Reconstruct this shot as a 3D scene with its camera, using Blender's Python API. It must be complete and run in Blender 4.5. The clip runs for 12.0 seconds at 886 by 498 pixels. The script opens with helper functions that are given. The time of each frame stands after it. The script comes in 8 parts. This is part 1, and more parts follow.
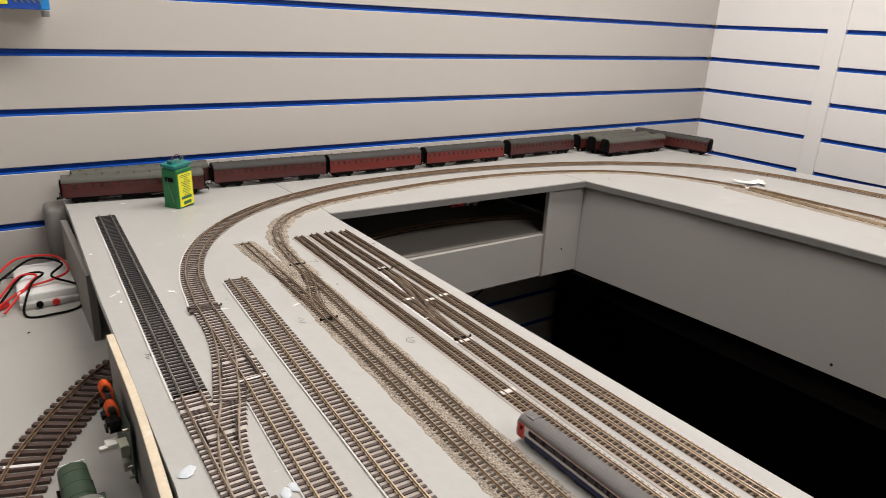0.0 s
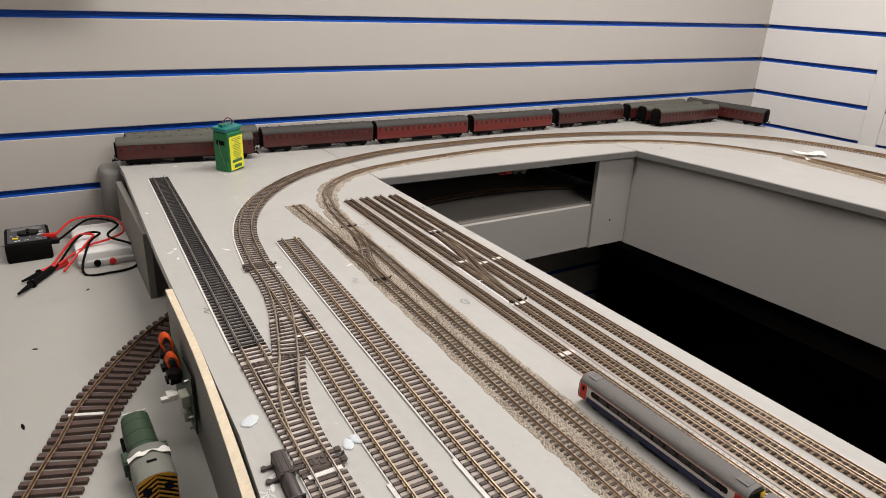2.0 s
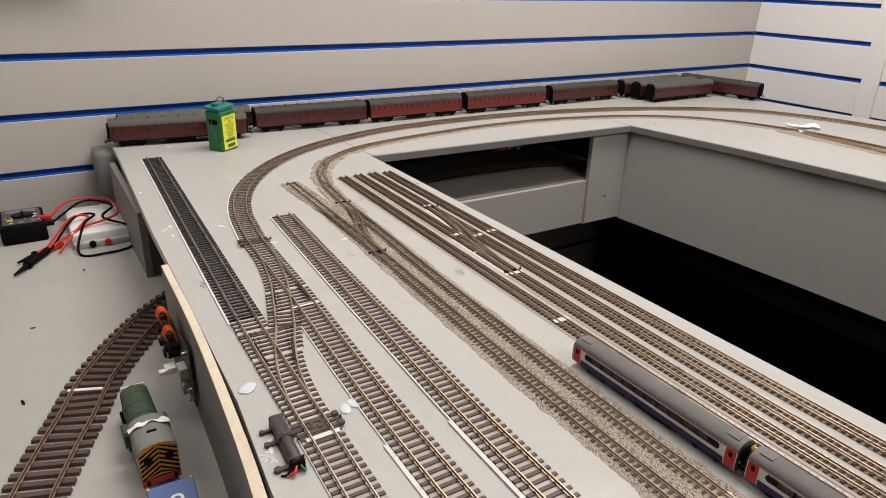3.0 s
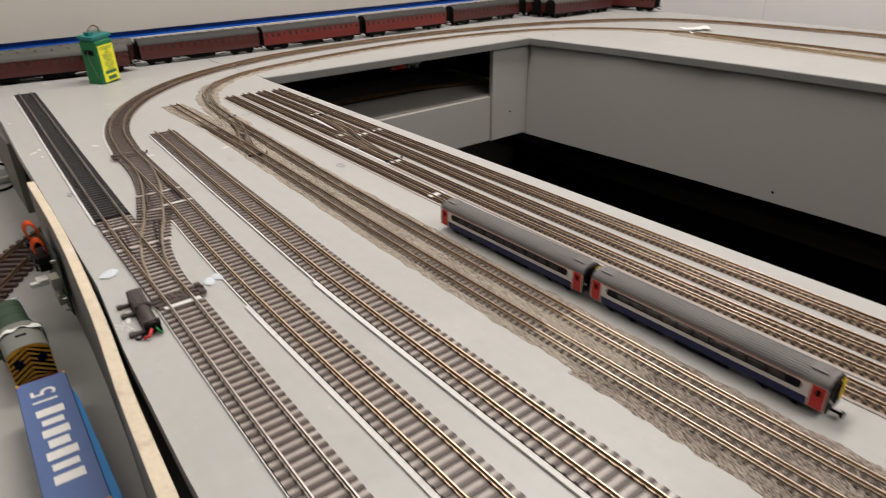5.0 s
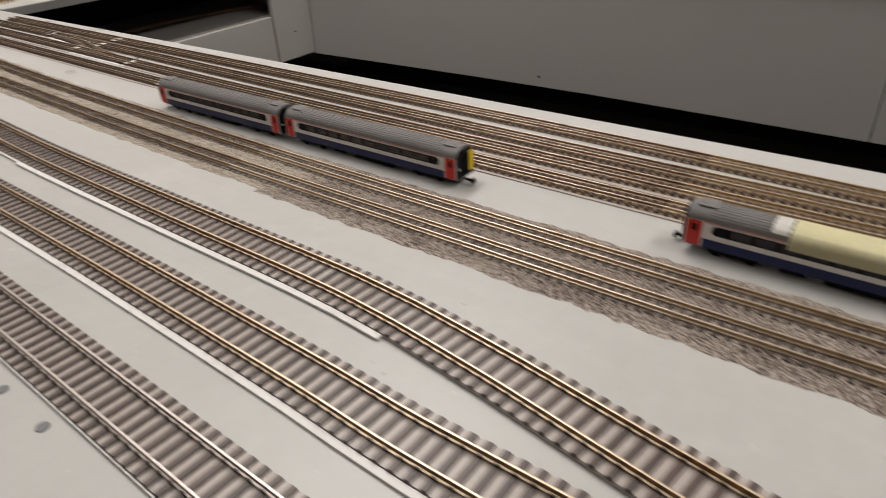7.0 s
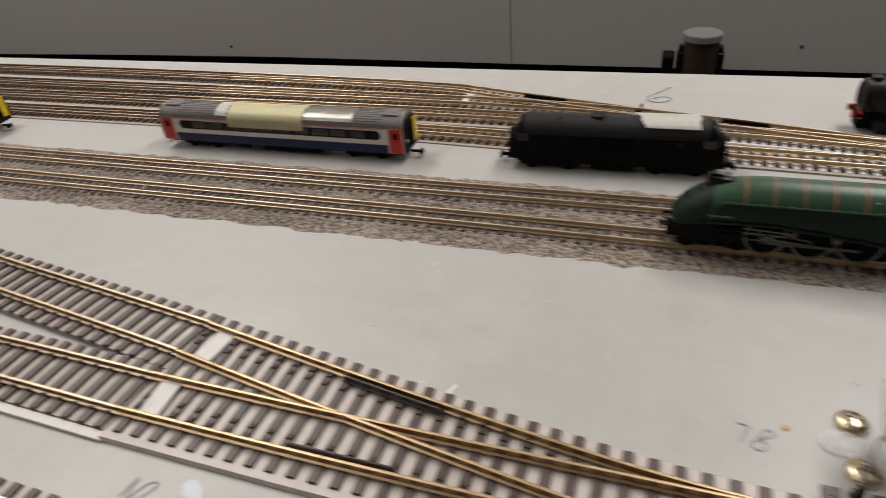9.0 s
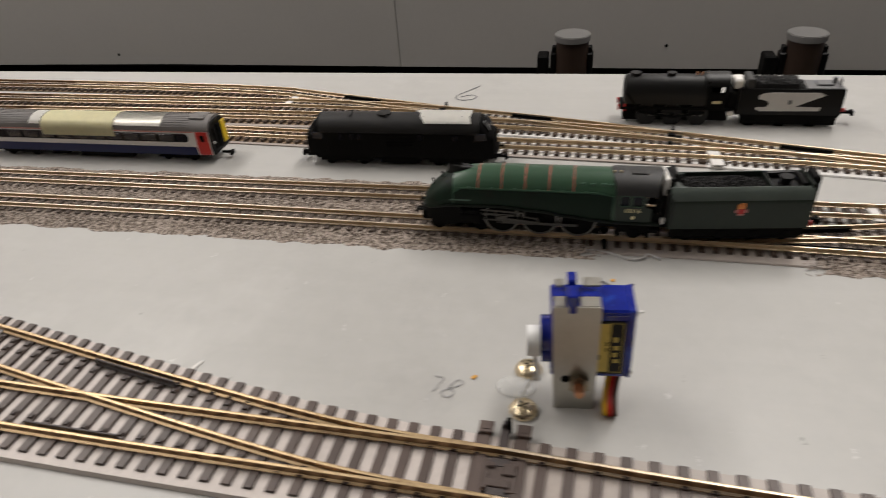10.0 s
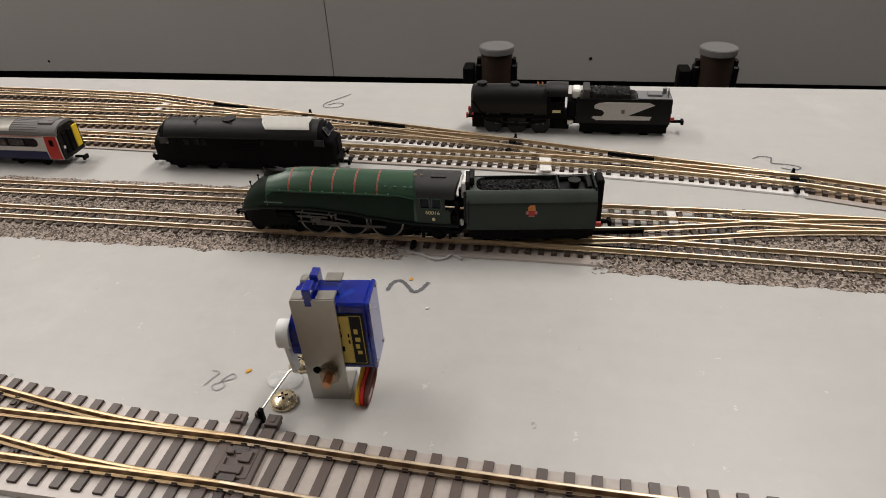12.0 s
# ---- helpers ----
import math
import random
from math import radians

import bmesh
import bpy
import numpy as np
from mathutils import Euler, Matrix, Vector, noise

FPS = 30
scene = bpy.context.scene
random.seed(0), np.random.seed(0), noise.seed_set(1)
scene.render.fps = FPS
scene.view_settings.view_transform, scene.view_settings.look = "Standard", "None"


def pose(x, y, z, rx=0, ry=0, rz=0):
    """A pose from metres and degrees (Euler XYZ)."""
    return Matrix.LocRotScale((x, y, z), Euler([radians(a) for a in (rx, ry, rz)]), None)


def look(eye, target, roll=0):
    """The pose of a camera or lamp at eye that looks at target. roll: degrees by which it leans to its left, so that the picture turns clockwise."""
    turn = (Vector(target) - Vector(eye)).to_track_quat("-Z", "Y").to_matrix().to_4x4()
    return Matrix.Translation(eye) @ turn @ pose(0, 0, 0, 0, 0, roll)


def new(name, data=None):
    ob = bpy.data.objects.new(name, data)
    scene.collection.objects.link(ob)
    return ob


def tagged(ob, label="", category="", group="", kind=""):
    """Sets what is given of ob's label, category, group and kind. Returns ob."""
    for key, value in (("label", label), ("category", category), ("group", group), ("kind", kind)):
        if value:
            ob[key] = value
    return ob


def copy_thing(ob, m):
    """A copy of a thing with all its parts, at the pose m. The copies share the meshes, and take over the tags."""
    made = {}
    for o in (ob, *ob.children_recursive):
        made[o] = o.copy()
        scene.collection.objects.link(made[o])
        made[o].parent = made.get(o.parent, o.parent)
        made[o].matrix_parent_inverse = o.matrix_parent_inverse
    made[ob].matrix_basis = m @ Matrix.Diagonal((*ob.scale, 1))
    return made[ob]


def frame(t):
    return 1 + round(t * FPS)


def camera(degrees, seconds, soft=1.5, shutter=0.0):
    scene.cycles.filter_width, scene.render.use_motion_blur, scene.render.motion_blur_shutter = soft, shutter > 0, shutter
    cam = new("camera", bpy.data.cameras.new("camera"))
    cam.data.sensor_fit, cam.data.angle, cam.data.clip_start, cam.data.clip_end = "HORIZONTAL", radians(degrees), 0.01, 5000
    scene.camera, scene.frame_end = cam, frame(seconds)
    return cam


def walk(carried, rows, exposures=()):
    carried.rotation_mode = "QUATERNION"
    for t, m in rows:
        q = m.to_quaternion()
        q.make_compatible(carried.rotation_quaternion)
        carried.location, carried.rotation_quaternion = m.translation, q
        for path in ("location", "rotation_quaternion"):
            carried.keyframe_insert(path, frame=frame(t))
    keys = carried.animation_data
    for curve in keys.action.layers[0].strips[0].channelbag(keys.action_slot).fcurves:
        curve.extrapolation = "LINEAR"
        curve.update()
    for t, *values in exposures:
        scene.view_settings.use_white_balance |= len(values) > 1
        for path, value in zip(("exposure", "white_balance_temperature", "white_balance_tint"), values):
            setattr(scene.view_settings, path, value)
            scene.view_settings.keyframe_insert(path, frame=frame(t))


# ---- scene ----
cam = camera(68.2, 12.0, soft=0.75, shutter=0.6)
PATH = [
    (0, (-0.4837, -0.0292, 0.3339), (0.6144, 1.5058, -0.3280), 2.7),
    (0.5, (-0.4910, -0.0173, 0.3338), (0.5689, 1.5418, -0.3338), 2.7),
    (1, (-0.4928, -0.0139, 0.3274), (0.5368, 1.5579, -0.3576), 2.6),
    (1.5, (-0.4955, -0.0122, 0.3182), (0.5118, 1.5616, -0.3949), 2.4),
    (2, (-0.4989, -0.0138, 0.3126), (0.4967, 1.5582, -0.4207), 2.5),
    (2.5, (-0.4985, -0.0183, 0.3028), (0.4961, 1.5457, -0.4485), 2.0),
    (2.7, (-0.5008, -0.0195, 0.3026), (0.4939, 1.5388, -0.4603), 1.9),
    (4.3, (-0.4841, -0.0543, 0.2641), (0.5475, 1.4386, -0.5768), -0.1),
    (4.5, (-0.4787, -0.0616, 0.2566), (0.5748, 1.4058, -0.6018), -0.2),
    (5, (-0.4678, -0.0879, 0.2361), (0.6384, 1.3172, -0.6593), -1.0),
    (5.5, (-0.4597, -0.1213, 0.2218), (0.6950, 1.2188, -0.7114), -1.8),
    (6, (-0.4536, -0.1506, 0.2059), (0.7603, 1.1141, -0.7569), -2.2),
    (6.5, (-0.4489, -0.1878, 0.1951), (0.8202, 0.9941, -0.8010), -3.3),
    (6.7, (-0.4480, -0.1995, 0.1890), (0.8482, 0.9350, -0.8270), -3.3),
    (8.3, (-0.4431, -0.3535, 0.1604), (1.0561, 0.3747, -0.9450), -5.3),
    (8.5, (-0.4433, -0.3724, 0.1580), (1.0746, 0.3066, -0.9532), -5.2),
    (9, (-0.4473, -0.4201, 0.1595), (1.1072, 0.1457, -0.9645), -5.5),
    (9.5, (-0.4513, -0.4589, 0.1603), (1.1352, 0.0085, -0.9642), -5.0),
    (10, (-0.4542, -0.4967, 0.1628), (1.1508, -0.1148, -0.9677), -4.4),
    (10.5, (-0.4537, -0.5221, 0.1676), (1.1683, -0.1858, -0.9532), -3.6),
    (11, (-0.4532, -0.5441, 0.1682), (1.1694, -0.2534, -0.9644), -2.9),
    (11.5, (-0.4523, -0.5589, 0.1645), (1.1729, -0.2736, -0.9657), -2.9),
    (12, (-0.4533, -0.5665, 0.1616), (1.1852, -0.2740, -0.9474), -2.7),
]
walk(cam, [(t, look(eye, target, roll)) for t, eye, target, roll in PATH], exposures=((0, 0.09), (2.7, 0.06), (5.5, -0.04), (6.5, -0.06), (8.5, -0.14), (12, -0.06)))

# ---- light ----
world = bpy.data.worlds.new("room_dark")
scene.world = world
world.use_nodes = True
world.node_tree.nodes["Background"].inputs[0].default_value = (0.9, 0.95, 1.0, 1)
world.node_tree.nodes["Background"].inputs[1].default_value = 0.02
scene.view_settings.exposure = 0.0


def ceiling_lamp(x, y, w, d, watts, colour):
    data = bpy.data.lights.new("panel_light", "AREA")
    data.shape, data.size, data.size_y, data.energy, data.color = "RECTANGLE", w, d, watts, colour
    ob = new("panel_light", data)
    ob.matrix_world = pose(x, y, 1.44)
    return ob


WARM = (1.0, 0.95, 0.905)
PANELS = ((0.40, 0.70, 23.5), (-0.95, 0.85, 6.6), (0.45, -1.05, 22.5), (-0.85, -1.5, 1.0))
for x, y, watts in PANELS:
    ceiling_lamp(x, y, 1.2, 0.30, watts, WARM)



# ---- materials ----
def mat(name, col, rough=0.6, metal=0.0, var=0.12, scale=12.0, fine_var=0.06, fine=300.0, bump=0.05, depth=0.0005, rnd=0.0, stain=None, coat=0.0, spec=0.5, brush=0.0):
    """A surface with variation at two scales, in world metres, and a fine relief."""
    m = bpy.data.materials.new(name)
    m.use_nodes = True
    nt = m.node_tree
    b = nt.nodes["Principled BSDF"]
    geo = nt.nodes.new("ShaderNodeNewGeometry")

    def node(kind, **sets):
        n = nt.nodes.new(kind)
        for k, v in sets.items():
            n.inputs[k].default_value = v
        return n

    def math_node(op, a, c):
        n = nt.nodes.new("ShaderNodeMath")
        n.operation = op
        for i, v in enumerate((a, c)):
            if isinstance(v, (int, float)):
                n.inputs[i].default_value = v
            else:
                nt.links.new(v, n.inputs[i])
        return n.outputs[0]

    big = node("ShaderNodeTexNoise", Scale=scale, Detail=4.0, Roughness=0.6)
    small = node("ShaderNodeTexNoise", Scale=fine, Detail=3.0, Roughness=0.65)
    for n in (big, small):
        nt.links.new(geo.outputs["Position"], n.inputs["Vector"])
    v = math_node("ADD", math_node("MULTIPLY", math_node("SUBTRACT", big.outputs[0], 0.5), 3 * var), 1.0)
    v = math_node("ADD", v, math_node("MULTIPLY", math_node("SUBTRACT", small.outputs[0], 0.5), 3 * fine_var))
    if brush:
        flat = nt.nodes.new("ShaderNodeMapping")
        flat.inputs["Scale"].default_value = (1.0, 0.10, 1.0)
        nt.links.new(geo.outputs["Position"], flat.inputs["Vector"])
        lines = node("ShaderNodeTexNoise", Scale=110.0, Detail=4.0, Roughness=0.6)
        nt.links.new(flat.outputs[0], lines.inputs["Vector"])
        v = math_node("ADD", v, math_node("MULTIPLY", math_node("SUBTRACT", lines.outputs[0], 0.5), 3 * brush))
    if rnd:
        info = nt.nodes.new("ShaderNodeObjectInfo")
        v = math_node("ADD", v, math_node("MULTIPLY", math_node("SUBTRACT", info.outputs["Random"], 0.5), 2 * rnd))
    hue = nt.nodes.new("ShaderNodeHueSaturation")
    hue.inputs["Color"].default_value = (*col, 1)
    nt.links.new(v, hue.inputs["Value"])
    out = hue.outputs[0]
    for stain in ([] if not stain else stain if isinstance(stain, list) else [stain]):
        spots = node("ShaderNodeTexNoise", Scale=stain[1], Detail=5.0, Roughness=0.7)
        nt.links.new(geo.outputs["Position"], spots.inputs["Vector"])
        ramp = nt.nodes.new("ShaderNodeValToRGB")
        ramp.color_ramp.elements[0].position, ramp.color_ramp.elements[1].position = stain[2], stain[2] + (stain[4] if len(stain) > 4 else 0.12)
        nt.links.new(spots.outputs[0], ramp.inputs[0])
        mix = nt.nodes.new("ShaderNodeMix")
        mix.data_type = "RGBA"
        nt.links.new(math_node("MULTIPLY", ramp.outputs[0], stain[3]), mix.inputs["Factor"])
        nt.links.new(out, mix.inputs["A"])
        mix.inputs["B"].default_value = (*stain[0], 1)
        out = mix.outputs["Result"]
    nt.links.new(out, b.inputs["Base Color"])
    nt.links.new(math_node("ADD", math_node("MULTIPLY", small.outputs[0], 0.16), rough - 0.08), b.inputs["Roughness"])
    b.inputs["Metallic"].default_value = metal
    b.inputs["Coat Weight"].default_value = coat
    b.inputs["Specular IOR Level"].default_value = spec
    if bump:
        bp = node("ShaderNodeBump", Strength=bump, Distance=depth)
        nt.links.new(small.outputs[0], bp.inputs["Height"])
        nt.links.new(bp.outputs[0], b.inputs["Normal"])
    return m


GREY = mat("grey_board_paint", (0.445, 0.437, 0.416), 0.42, var=0.06, scale=6, fine_var=0.045, fine=90, bump=0.18, depth=0.0005, brush=0.03, stain=[((0.58, 0.57, 0.55), 9, 0.57, 0.3), ((0.17, 0.16, 0.15), 130, 0.685, 0.55, 0.03), ((0.66, 0.65, 0.63), 120, 0.665, 0.6, 0.03), ((0.33, 0.32, 0.31), 15, 0.58, 0.25)])
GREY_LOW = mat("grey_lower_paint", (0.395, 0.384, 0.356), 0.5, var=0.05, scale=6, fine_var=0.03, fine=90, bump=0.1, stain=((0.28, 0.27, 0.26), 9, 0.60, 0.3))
FASCIA = mat("grey_fascia_paint", (0.41, 0.392, 0.368), 0.5, var=0.04, scale=4, fine_var=0.025, fine=120, bump=0.08)
EDGE = mat("grey_edge_paint", (0.19, 0.183, 0.175), 0.6, var=0.08, scale=20, fine=200)
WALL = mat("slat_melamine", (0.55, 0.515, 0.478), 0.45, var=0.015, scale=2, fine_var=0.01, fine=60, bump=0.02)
# Brighter copy of the slat melamine: the right wall's stronger light in its colour.
WALL_R = mat("slat_melamine_lit", (0.88, 0.855, 0.835), 0.45, var=0.015, scale=2, fine_var=0.01, fine=60, bump=0.02)
BLUE = mat("blue_plastic_insert", (0.010, 0.085, 0.46), 0.35, var=0.08, scale=8, fine=80, bump=0.0)
PLASTER = mat("plaster", (0.62, 0.60, 0.57), 0.8, var=0.03, scale=3, fine=60)
# Dark tone for unseen walls, chosen to reduce light on camera-facing sides.
WALL_DARK = mat("dark_unseen_wall", (0.15, 0.145, 0.14), 0.8, var=0.05, scale=3, fine=60)
# Near-black: the well's lack of light is put into the floor colour.
CARPET = mat("shaded_carpet", (0.0105, 0.0082, 0.0070), 0.95, var=0.3, scale=12, fine=500, bump=0.3, spec=0.05)
PLY = mat("plywood_edge", (0.66, 0.56, 0.42), 0.7, var=0.14, scale=40, fine_var=0.12, fine=250, bump=0.4, stain=[((0.40, 0.30, 0.22), 45, 0.58, 0.6), ((0.78, 0.72, 0.66), 30, 0.58, 0.5)])
PLY_FACE = mat("grey_plywood_face", (0.20, 0.19, 0.175), 0.6, var=0.07, scale=7, fine=120)
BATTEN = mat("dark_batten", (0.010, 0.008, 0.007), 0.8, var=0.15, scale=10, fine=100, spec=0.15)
CARD = mat("white_card", (0.72, 0.70, 0.675), 0.7, var=0.06, scale=40, fine_var=0.05, fine=300, bump=0.05, stain=((0.45, 0.40, 0.38), 60, 0.56, 0.5))
CARD_DIRTY = mat("soiled_card", (0.40, 0.348, 0.313), 0.40, var=0.14, scale=30, fine_var=0.10, fine=400, bump=0.1, stain=((0.76, 0.72, 0.69), 9, 0.57, 0.5))
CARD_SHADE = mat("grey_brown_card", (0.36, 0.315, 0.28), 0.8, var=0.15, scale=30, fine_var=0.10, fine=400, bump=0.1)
CARD_N_MAT = mat("soiled_fine_card", (0.27, 0.190, 0.122), 0.75, var=0.18, scale=30, fine_var=0.12, fine=400, bump=0.1, stain=((0.48, 0.42, 0.36), 8, 0.60, 0.6))
CARD_EDGE = mat("grey_painted_card", (0.5, 0.49, 0.475), 0.5, var=0.06, scale=40, fine=300)
# Darker copy of the sleeper brown: shade on the upright faces.
SLEEPER_SIDE = mat("shaded_brown_side", (0.042, 0.026, 0.021), 0.5, var=0.15, scale=60, fine_var=0.1, fine=900, bump=0.15, depth=0.0002)
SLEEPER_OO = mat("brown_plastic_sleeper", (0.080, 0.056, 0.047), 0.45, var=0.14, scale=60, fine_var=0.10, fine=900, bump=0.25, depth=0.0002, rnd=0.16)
SLEEPER_BLACK = mat("black_plastic_sleeper", (0.030, 0.029, 0.031), 0.5, var=0.10, scale=60, fine_var=0.08, fine=900, bump=0.2, depth=0.0002, rnd=0.12)
SLEEPER_N = mat("fine_brown_sleeper", (0.050, 0.031, 0.021), 0.6, var=0.15, scale=60, fine_var=0.1, fine=1200, bump=0.2, depth=0.0001, rnd=0.15)
SLEEPER_DUSTY = mat("dusty_brown_sleeper", (0.066, 0.047, 0.036), 0.7, var=0.2, scale=60, fine_var=0.14, fine=1200, bump=0.2, depth=0.0001, rnd=0.2)
SLEEPER_O = mat("broad_brown_sleeper", (0.078, 0.046, 0.037), 0.6, var=0.12, scale=40, fine_var=0.12, fine=700, bump=0.3, depth=0.0003, rnd=0.15)
RAIL = mat("nickel_rail", (0.68, 0.560, 0.405), 0.42, 1.0, var=0.12, scale=40, fine_var=0.08, fine=700, bump=0.05, depth=0.0001, stain=((0.40, 0.28, 0.17), 70, 0.56, 0.65))
RAIL_SIDE = mat("browned_rail_side", (0.36, 0.228, 0.120), 0.42, 0.9, var=0.2, scale=50, fine_var=0.1, fine=700, bump=0.05, depth=0.0001, stain=((0.16, 0.098, 0.058), 60, 0.53, 0.7))
RAIL_TAN = mat("tan_rail_side", (0.60, 0.455, 0.285), 0.50, 0.75, var=0.15, scale=50, fine_var=0.1, fine=700, bump=0.05, depth=0.0001, stain=((0.30, 0.20, 0.12), 60, 0.58, 0.6))
RAIL_PALE = mat("pale_tan_rail", (0.62, 0.525, 0.41), 0.42, 1.0, var=0.15, scale=40, fine_var=0.1, fine=700, stain=((0.34, 0.26, 0.18), 60, 0.54, 0.6))
RAIL_GOLD = mat("golden_brown_rail", (0.56, 0.415, 0.245), 0.42, 1.0, var=0.15, scale=40, fine_var=0.1, fine=700, stain=((0.30, 0.20, 0.11), 60, 0.54, 0.6))
CARD_PALE = mat("pale_soiled_card", (0.54, 0.485, 0.45), 0.45, var=0.12, scale=30, fine_var=0.10, fine=400, bump=0.1, stain=((0.40, 0.34, 0.31), 40, 0.56, 0.5))
RAIL_DULL = mat("tarnished_rail", (0.50, 0.415, 0.325), 0.42, 0.95, var=0.15, scale=40, fine_var=0.1, fine=700, stain=((0.20, 0.14, 0.10), 60, 0.54, 0.6))
RAIL_OLD = mat("old_brown_rail", (0.34, 0.265, 0.195), 0.5, 0.8, var=0.2, scale=40, fine_var=0.1, fine=700, stain=((0.15, 0.10, 0.07), 60, 0.52, 0.7))
RAIL_SILVER = mat("silvery_rail", (0.66, 0.61, 0.565), 0.38, 1.0, var=0.12, scale=40, fine_var=0.08, fine=700, stain=((0.36, 0.29, 0.24), 70, 0.56, 0.6))
RAIL_GREY = mat("dull_grey_rail", (0.40, 0.38, 0.36), 0.45, 0.95, var=0.15, scale=40, fine_var=0.1, fine=700, stain=((0.16, 0.13, 0.11), 60, 0.54, 0.6))
RAIL_BROWN = mat("rust_brown_rail", (0.24, 0.165, 0.11), 0.5, 0.6, var=0.15, scale=40, fine_var=0.1, fine=700, stain=((0.45, 0.36, 0.27), 60, 0.60, 0.5))


def stone(name, dark, mid, light, cell):
    """Loose stones: each cell of about a millimetre has a tone of its own."""
    m = bpy.data.materials.new(name)
    m.use_nodes = True
    nt = m.node_tree
    p = nt.nodes["Principled BSDF"]
    geo = nt.nodes.new("ShaderNodeNewGeometry")
    cells = nt.nodes.new("ShaderNodeTexVoronoi")
    cells.inputs["Scale"].default_value = cell
    patch = nt.nodes.new("ShaderNodeTexNoise")
    patch.inputs["Scale"].default_value = 22.0
    for n in (cells, patch):
        nt.links.new(geo.outputs["Position"], n.inputs["Vector"])
    tone = nt.nodes.new("ShaderNodeSeparateColor")
    nt.links.new(cells.outputs["Color"], tone.inputs[0])
    add = nt.nodes.new("ShaderNodeMath")
    add.operation = "MULTIPLY_ADD"
    nt.links.new(patch.outputs[0], add.inputs[0])
    add.inputs[1].default_value = 0.5
    nt.links.new(tone.outputs[0], add.inputs[2])
    ramp = nt.nodes.new("ShaderNodeValToRGB")
    e = ramp.color_ramp.elements
    e[0].position, e[0].color = 0.30, (*dark, 1)
    e[1].position, e[1].color = 1.10, (*light, 1)
    k = e.new(0.65)
    k.color = (*mid, 1)
    nt.links.new(add.outputs[0], ramp.inputs[0])
    nt.links.new(ramp.outputs[0], p.inputs["Base Color"])
    p.inputs["Roughness"].default_value = 0.9
    bump = nt.nodes.new("ShaderNodeBump")
    bump.inputs["Strength"].default_value = 0.8
    bump.inputs["Distance"].default_value = 0.0005
    nt.links.new(cells.outputs["Distance"], bump.inputs["Height"])
    nt.links.new(bump.outputs[0], p.inputs["Normal"])
    return m


BALLAST = stone("stone_ballast", (0.058, 0.043, 0.033), (0.205, 0.162, 0.130), (0.41, 0.348, 0.298), 1200.0)
BALLAST_OLD = stone("sandy_ballast", (0.105, 0.082, 0.062), (0.30, 0.252, 0.200), (0.50, 0.435, 0.36), 1500.0)
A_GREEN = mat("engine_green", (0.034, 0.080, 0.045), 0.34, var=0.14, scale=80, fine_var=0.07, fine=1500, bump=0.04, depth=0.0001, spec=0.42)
A_RAIL = mat("engine_green_fittings", (0.050, 0.11, 0.072), 0.3, var=0.10, scale=80, fine=1500, bump=0.0)
ORANGE_PALE = mat("orange_crest", (0.75, 0.26, 0.05), 0.4, bump=0.0)
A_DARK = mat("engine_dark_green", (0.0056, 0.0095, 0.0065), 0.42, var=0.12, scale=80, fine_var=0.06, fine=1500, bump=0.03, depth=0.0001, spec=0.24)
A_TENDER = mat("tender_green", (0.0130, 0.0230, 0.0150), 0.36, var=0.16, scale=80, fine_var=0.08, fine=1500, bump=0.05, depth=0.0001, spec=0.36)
# Darker copy of the engine green: flank shade in its colour, with brown speckle.
A_FLANK = mat("engine_shaded_green", (0.0085, 0.0200, 0.0120), 0.5, var=0.24, scale=70, fine_var=0.10, fine=1500, bump=0.04, depth=0.0001, spec=0.14, stain=((0.013, 0.011, 0.009), 60, 0.55, 0.5))
BLACK = mat("black_plastic", (0.0032, 0.0030, 0.0030), 0.44, var=0.15, scale=60, fine_var=0.1, fine=900, bump=0.04, depth=0.0001, spec=0.26)
SATIN = mat("satin_black_plastic", (0.0046, 0.0043, 0.0042), 0.42, var=0.2, scale=60, fine_var=0.12, fine=900, bump=0.05, depth=0.0001, spec=0.40)
# Black lifted towards grey: light reflected from above put into the base colour.
CAB_ROOF = mat("satin_black_roof", (0.0150, 0.0145, 0.0140), 0.50, var=0.25, scale=60, fine_var=0.12, fine=900, bump=0.06, depth=0.0001, spec=0.62)
# Paler copy of the tender green: light on the top put into colour.
A_RIM = mat("lit_green_rim", (0.070, 0.086, 0.075), 0.42, var=0.2, scale=80, fine_var=0.1, fine=1500, bump=0.04, depth=0.0001, spec=0.5)
BLACK_MATT = mat("black_matt", (0.0032, 0.0030, 0.0030), 0.7, var=0.15, scale=60, fine_var=0.1, fine=900, spec=0.10)
CHASSIS = mat("underframe_black", (0.0028, 0.0026, 0.0025), 0.65, var=0.2, scale=80, fine=900, spec=0.10)
STEEL = mat("bright_steel", (0.46, 0.445, 0.40), 0.32, 1.0, var=0.08, scale=30, fine_var=0.06, fine=500, bump=0.03)
WHEEL = mat("wheel_steel", (0.20, 0.19, 0.175), 0.42, 0.9, var=0.1, scale=60, fine=500)
RED = mat("red_paint", (0.55, 0.022, 0.018), 0.4, var=0.05, scale=60, fine=600, bump=0.0)
ORANGE = mat("orange_lining", (0.42, 0.055, 0.02), 0.4, bump=0.0)
ROD_DARK = mat("oily_steel", (0.085, 0.08, 0.075), 0.4, 0.9, var=0.1, scale=60, fine=500)
CREAM = mat("cream_lettering", (0.75, 0.66, 0.36), 0.5, bump=0.0)
WHITE = mat("white_paint", (0.72, 0.70, 0.68), 0.4, var=0.03, scale=60, fine=600, bump=0.0)
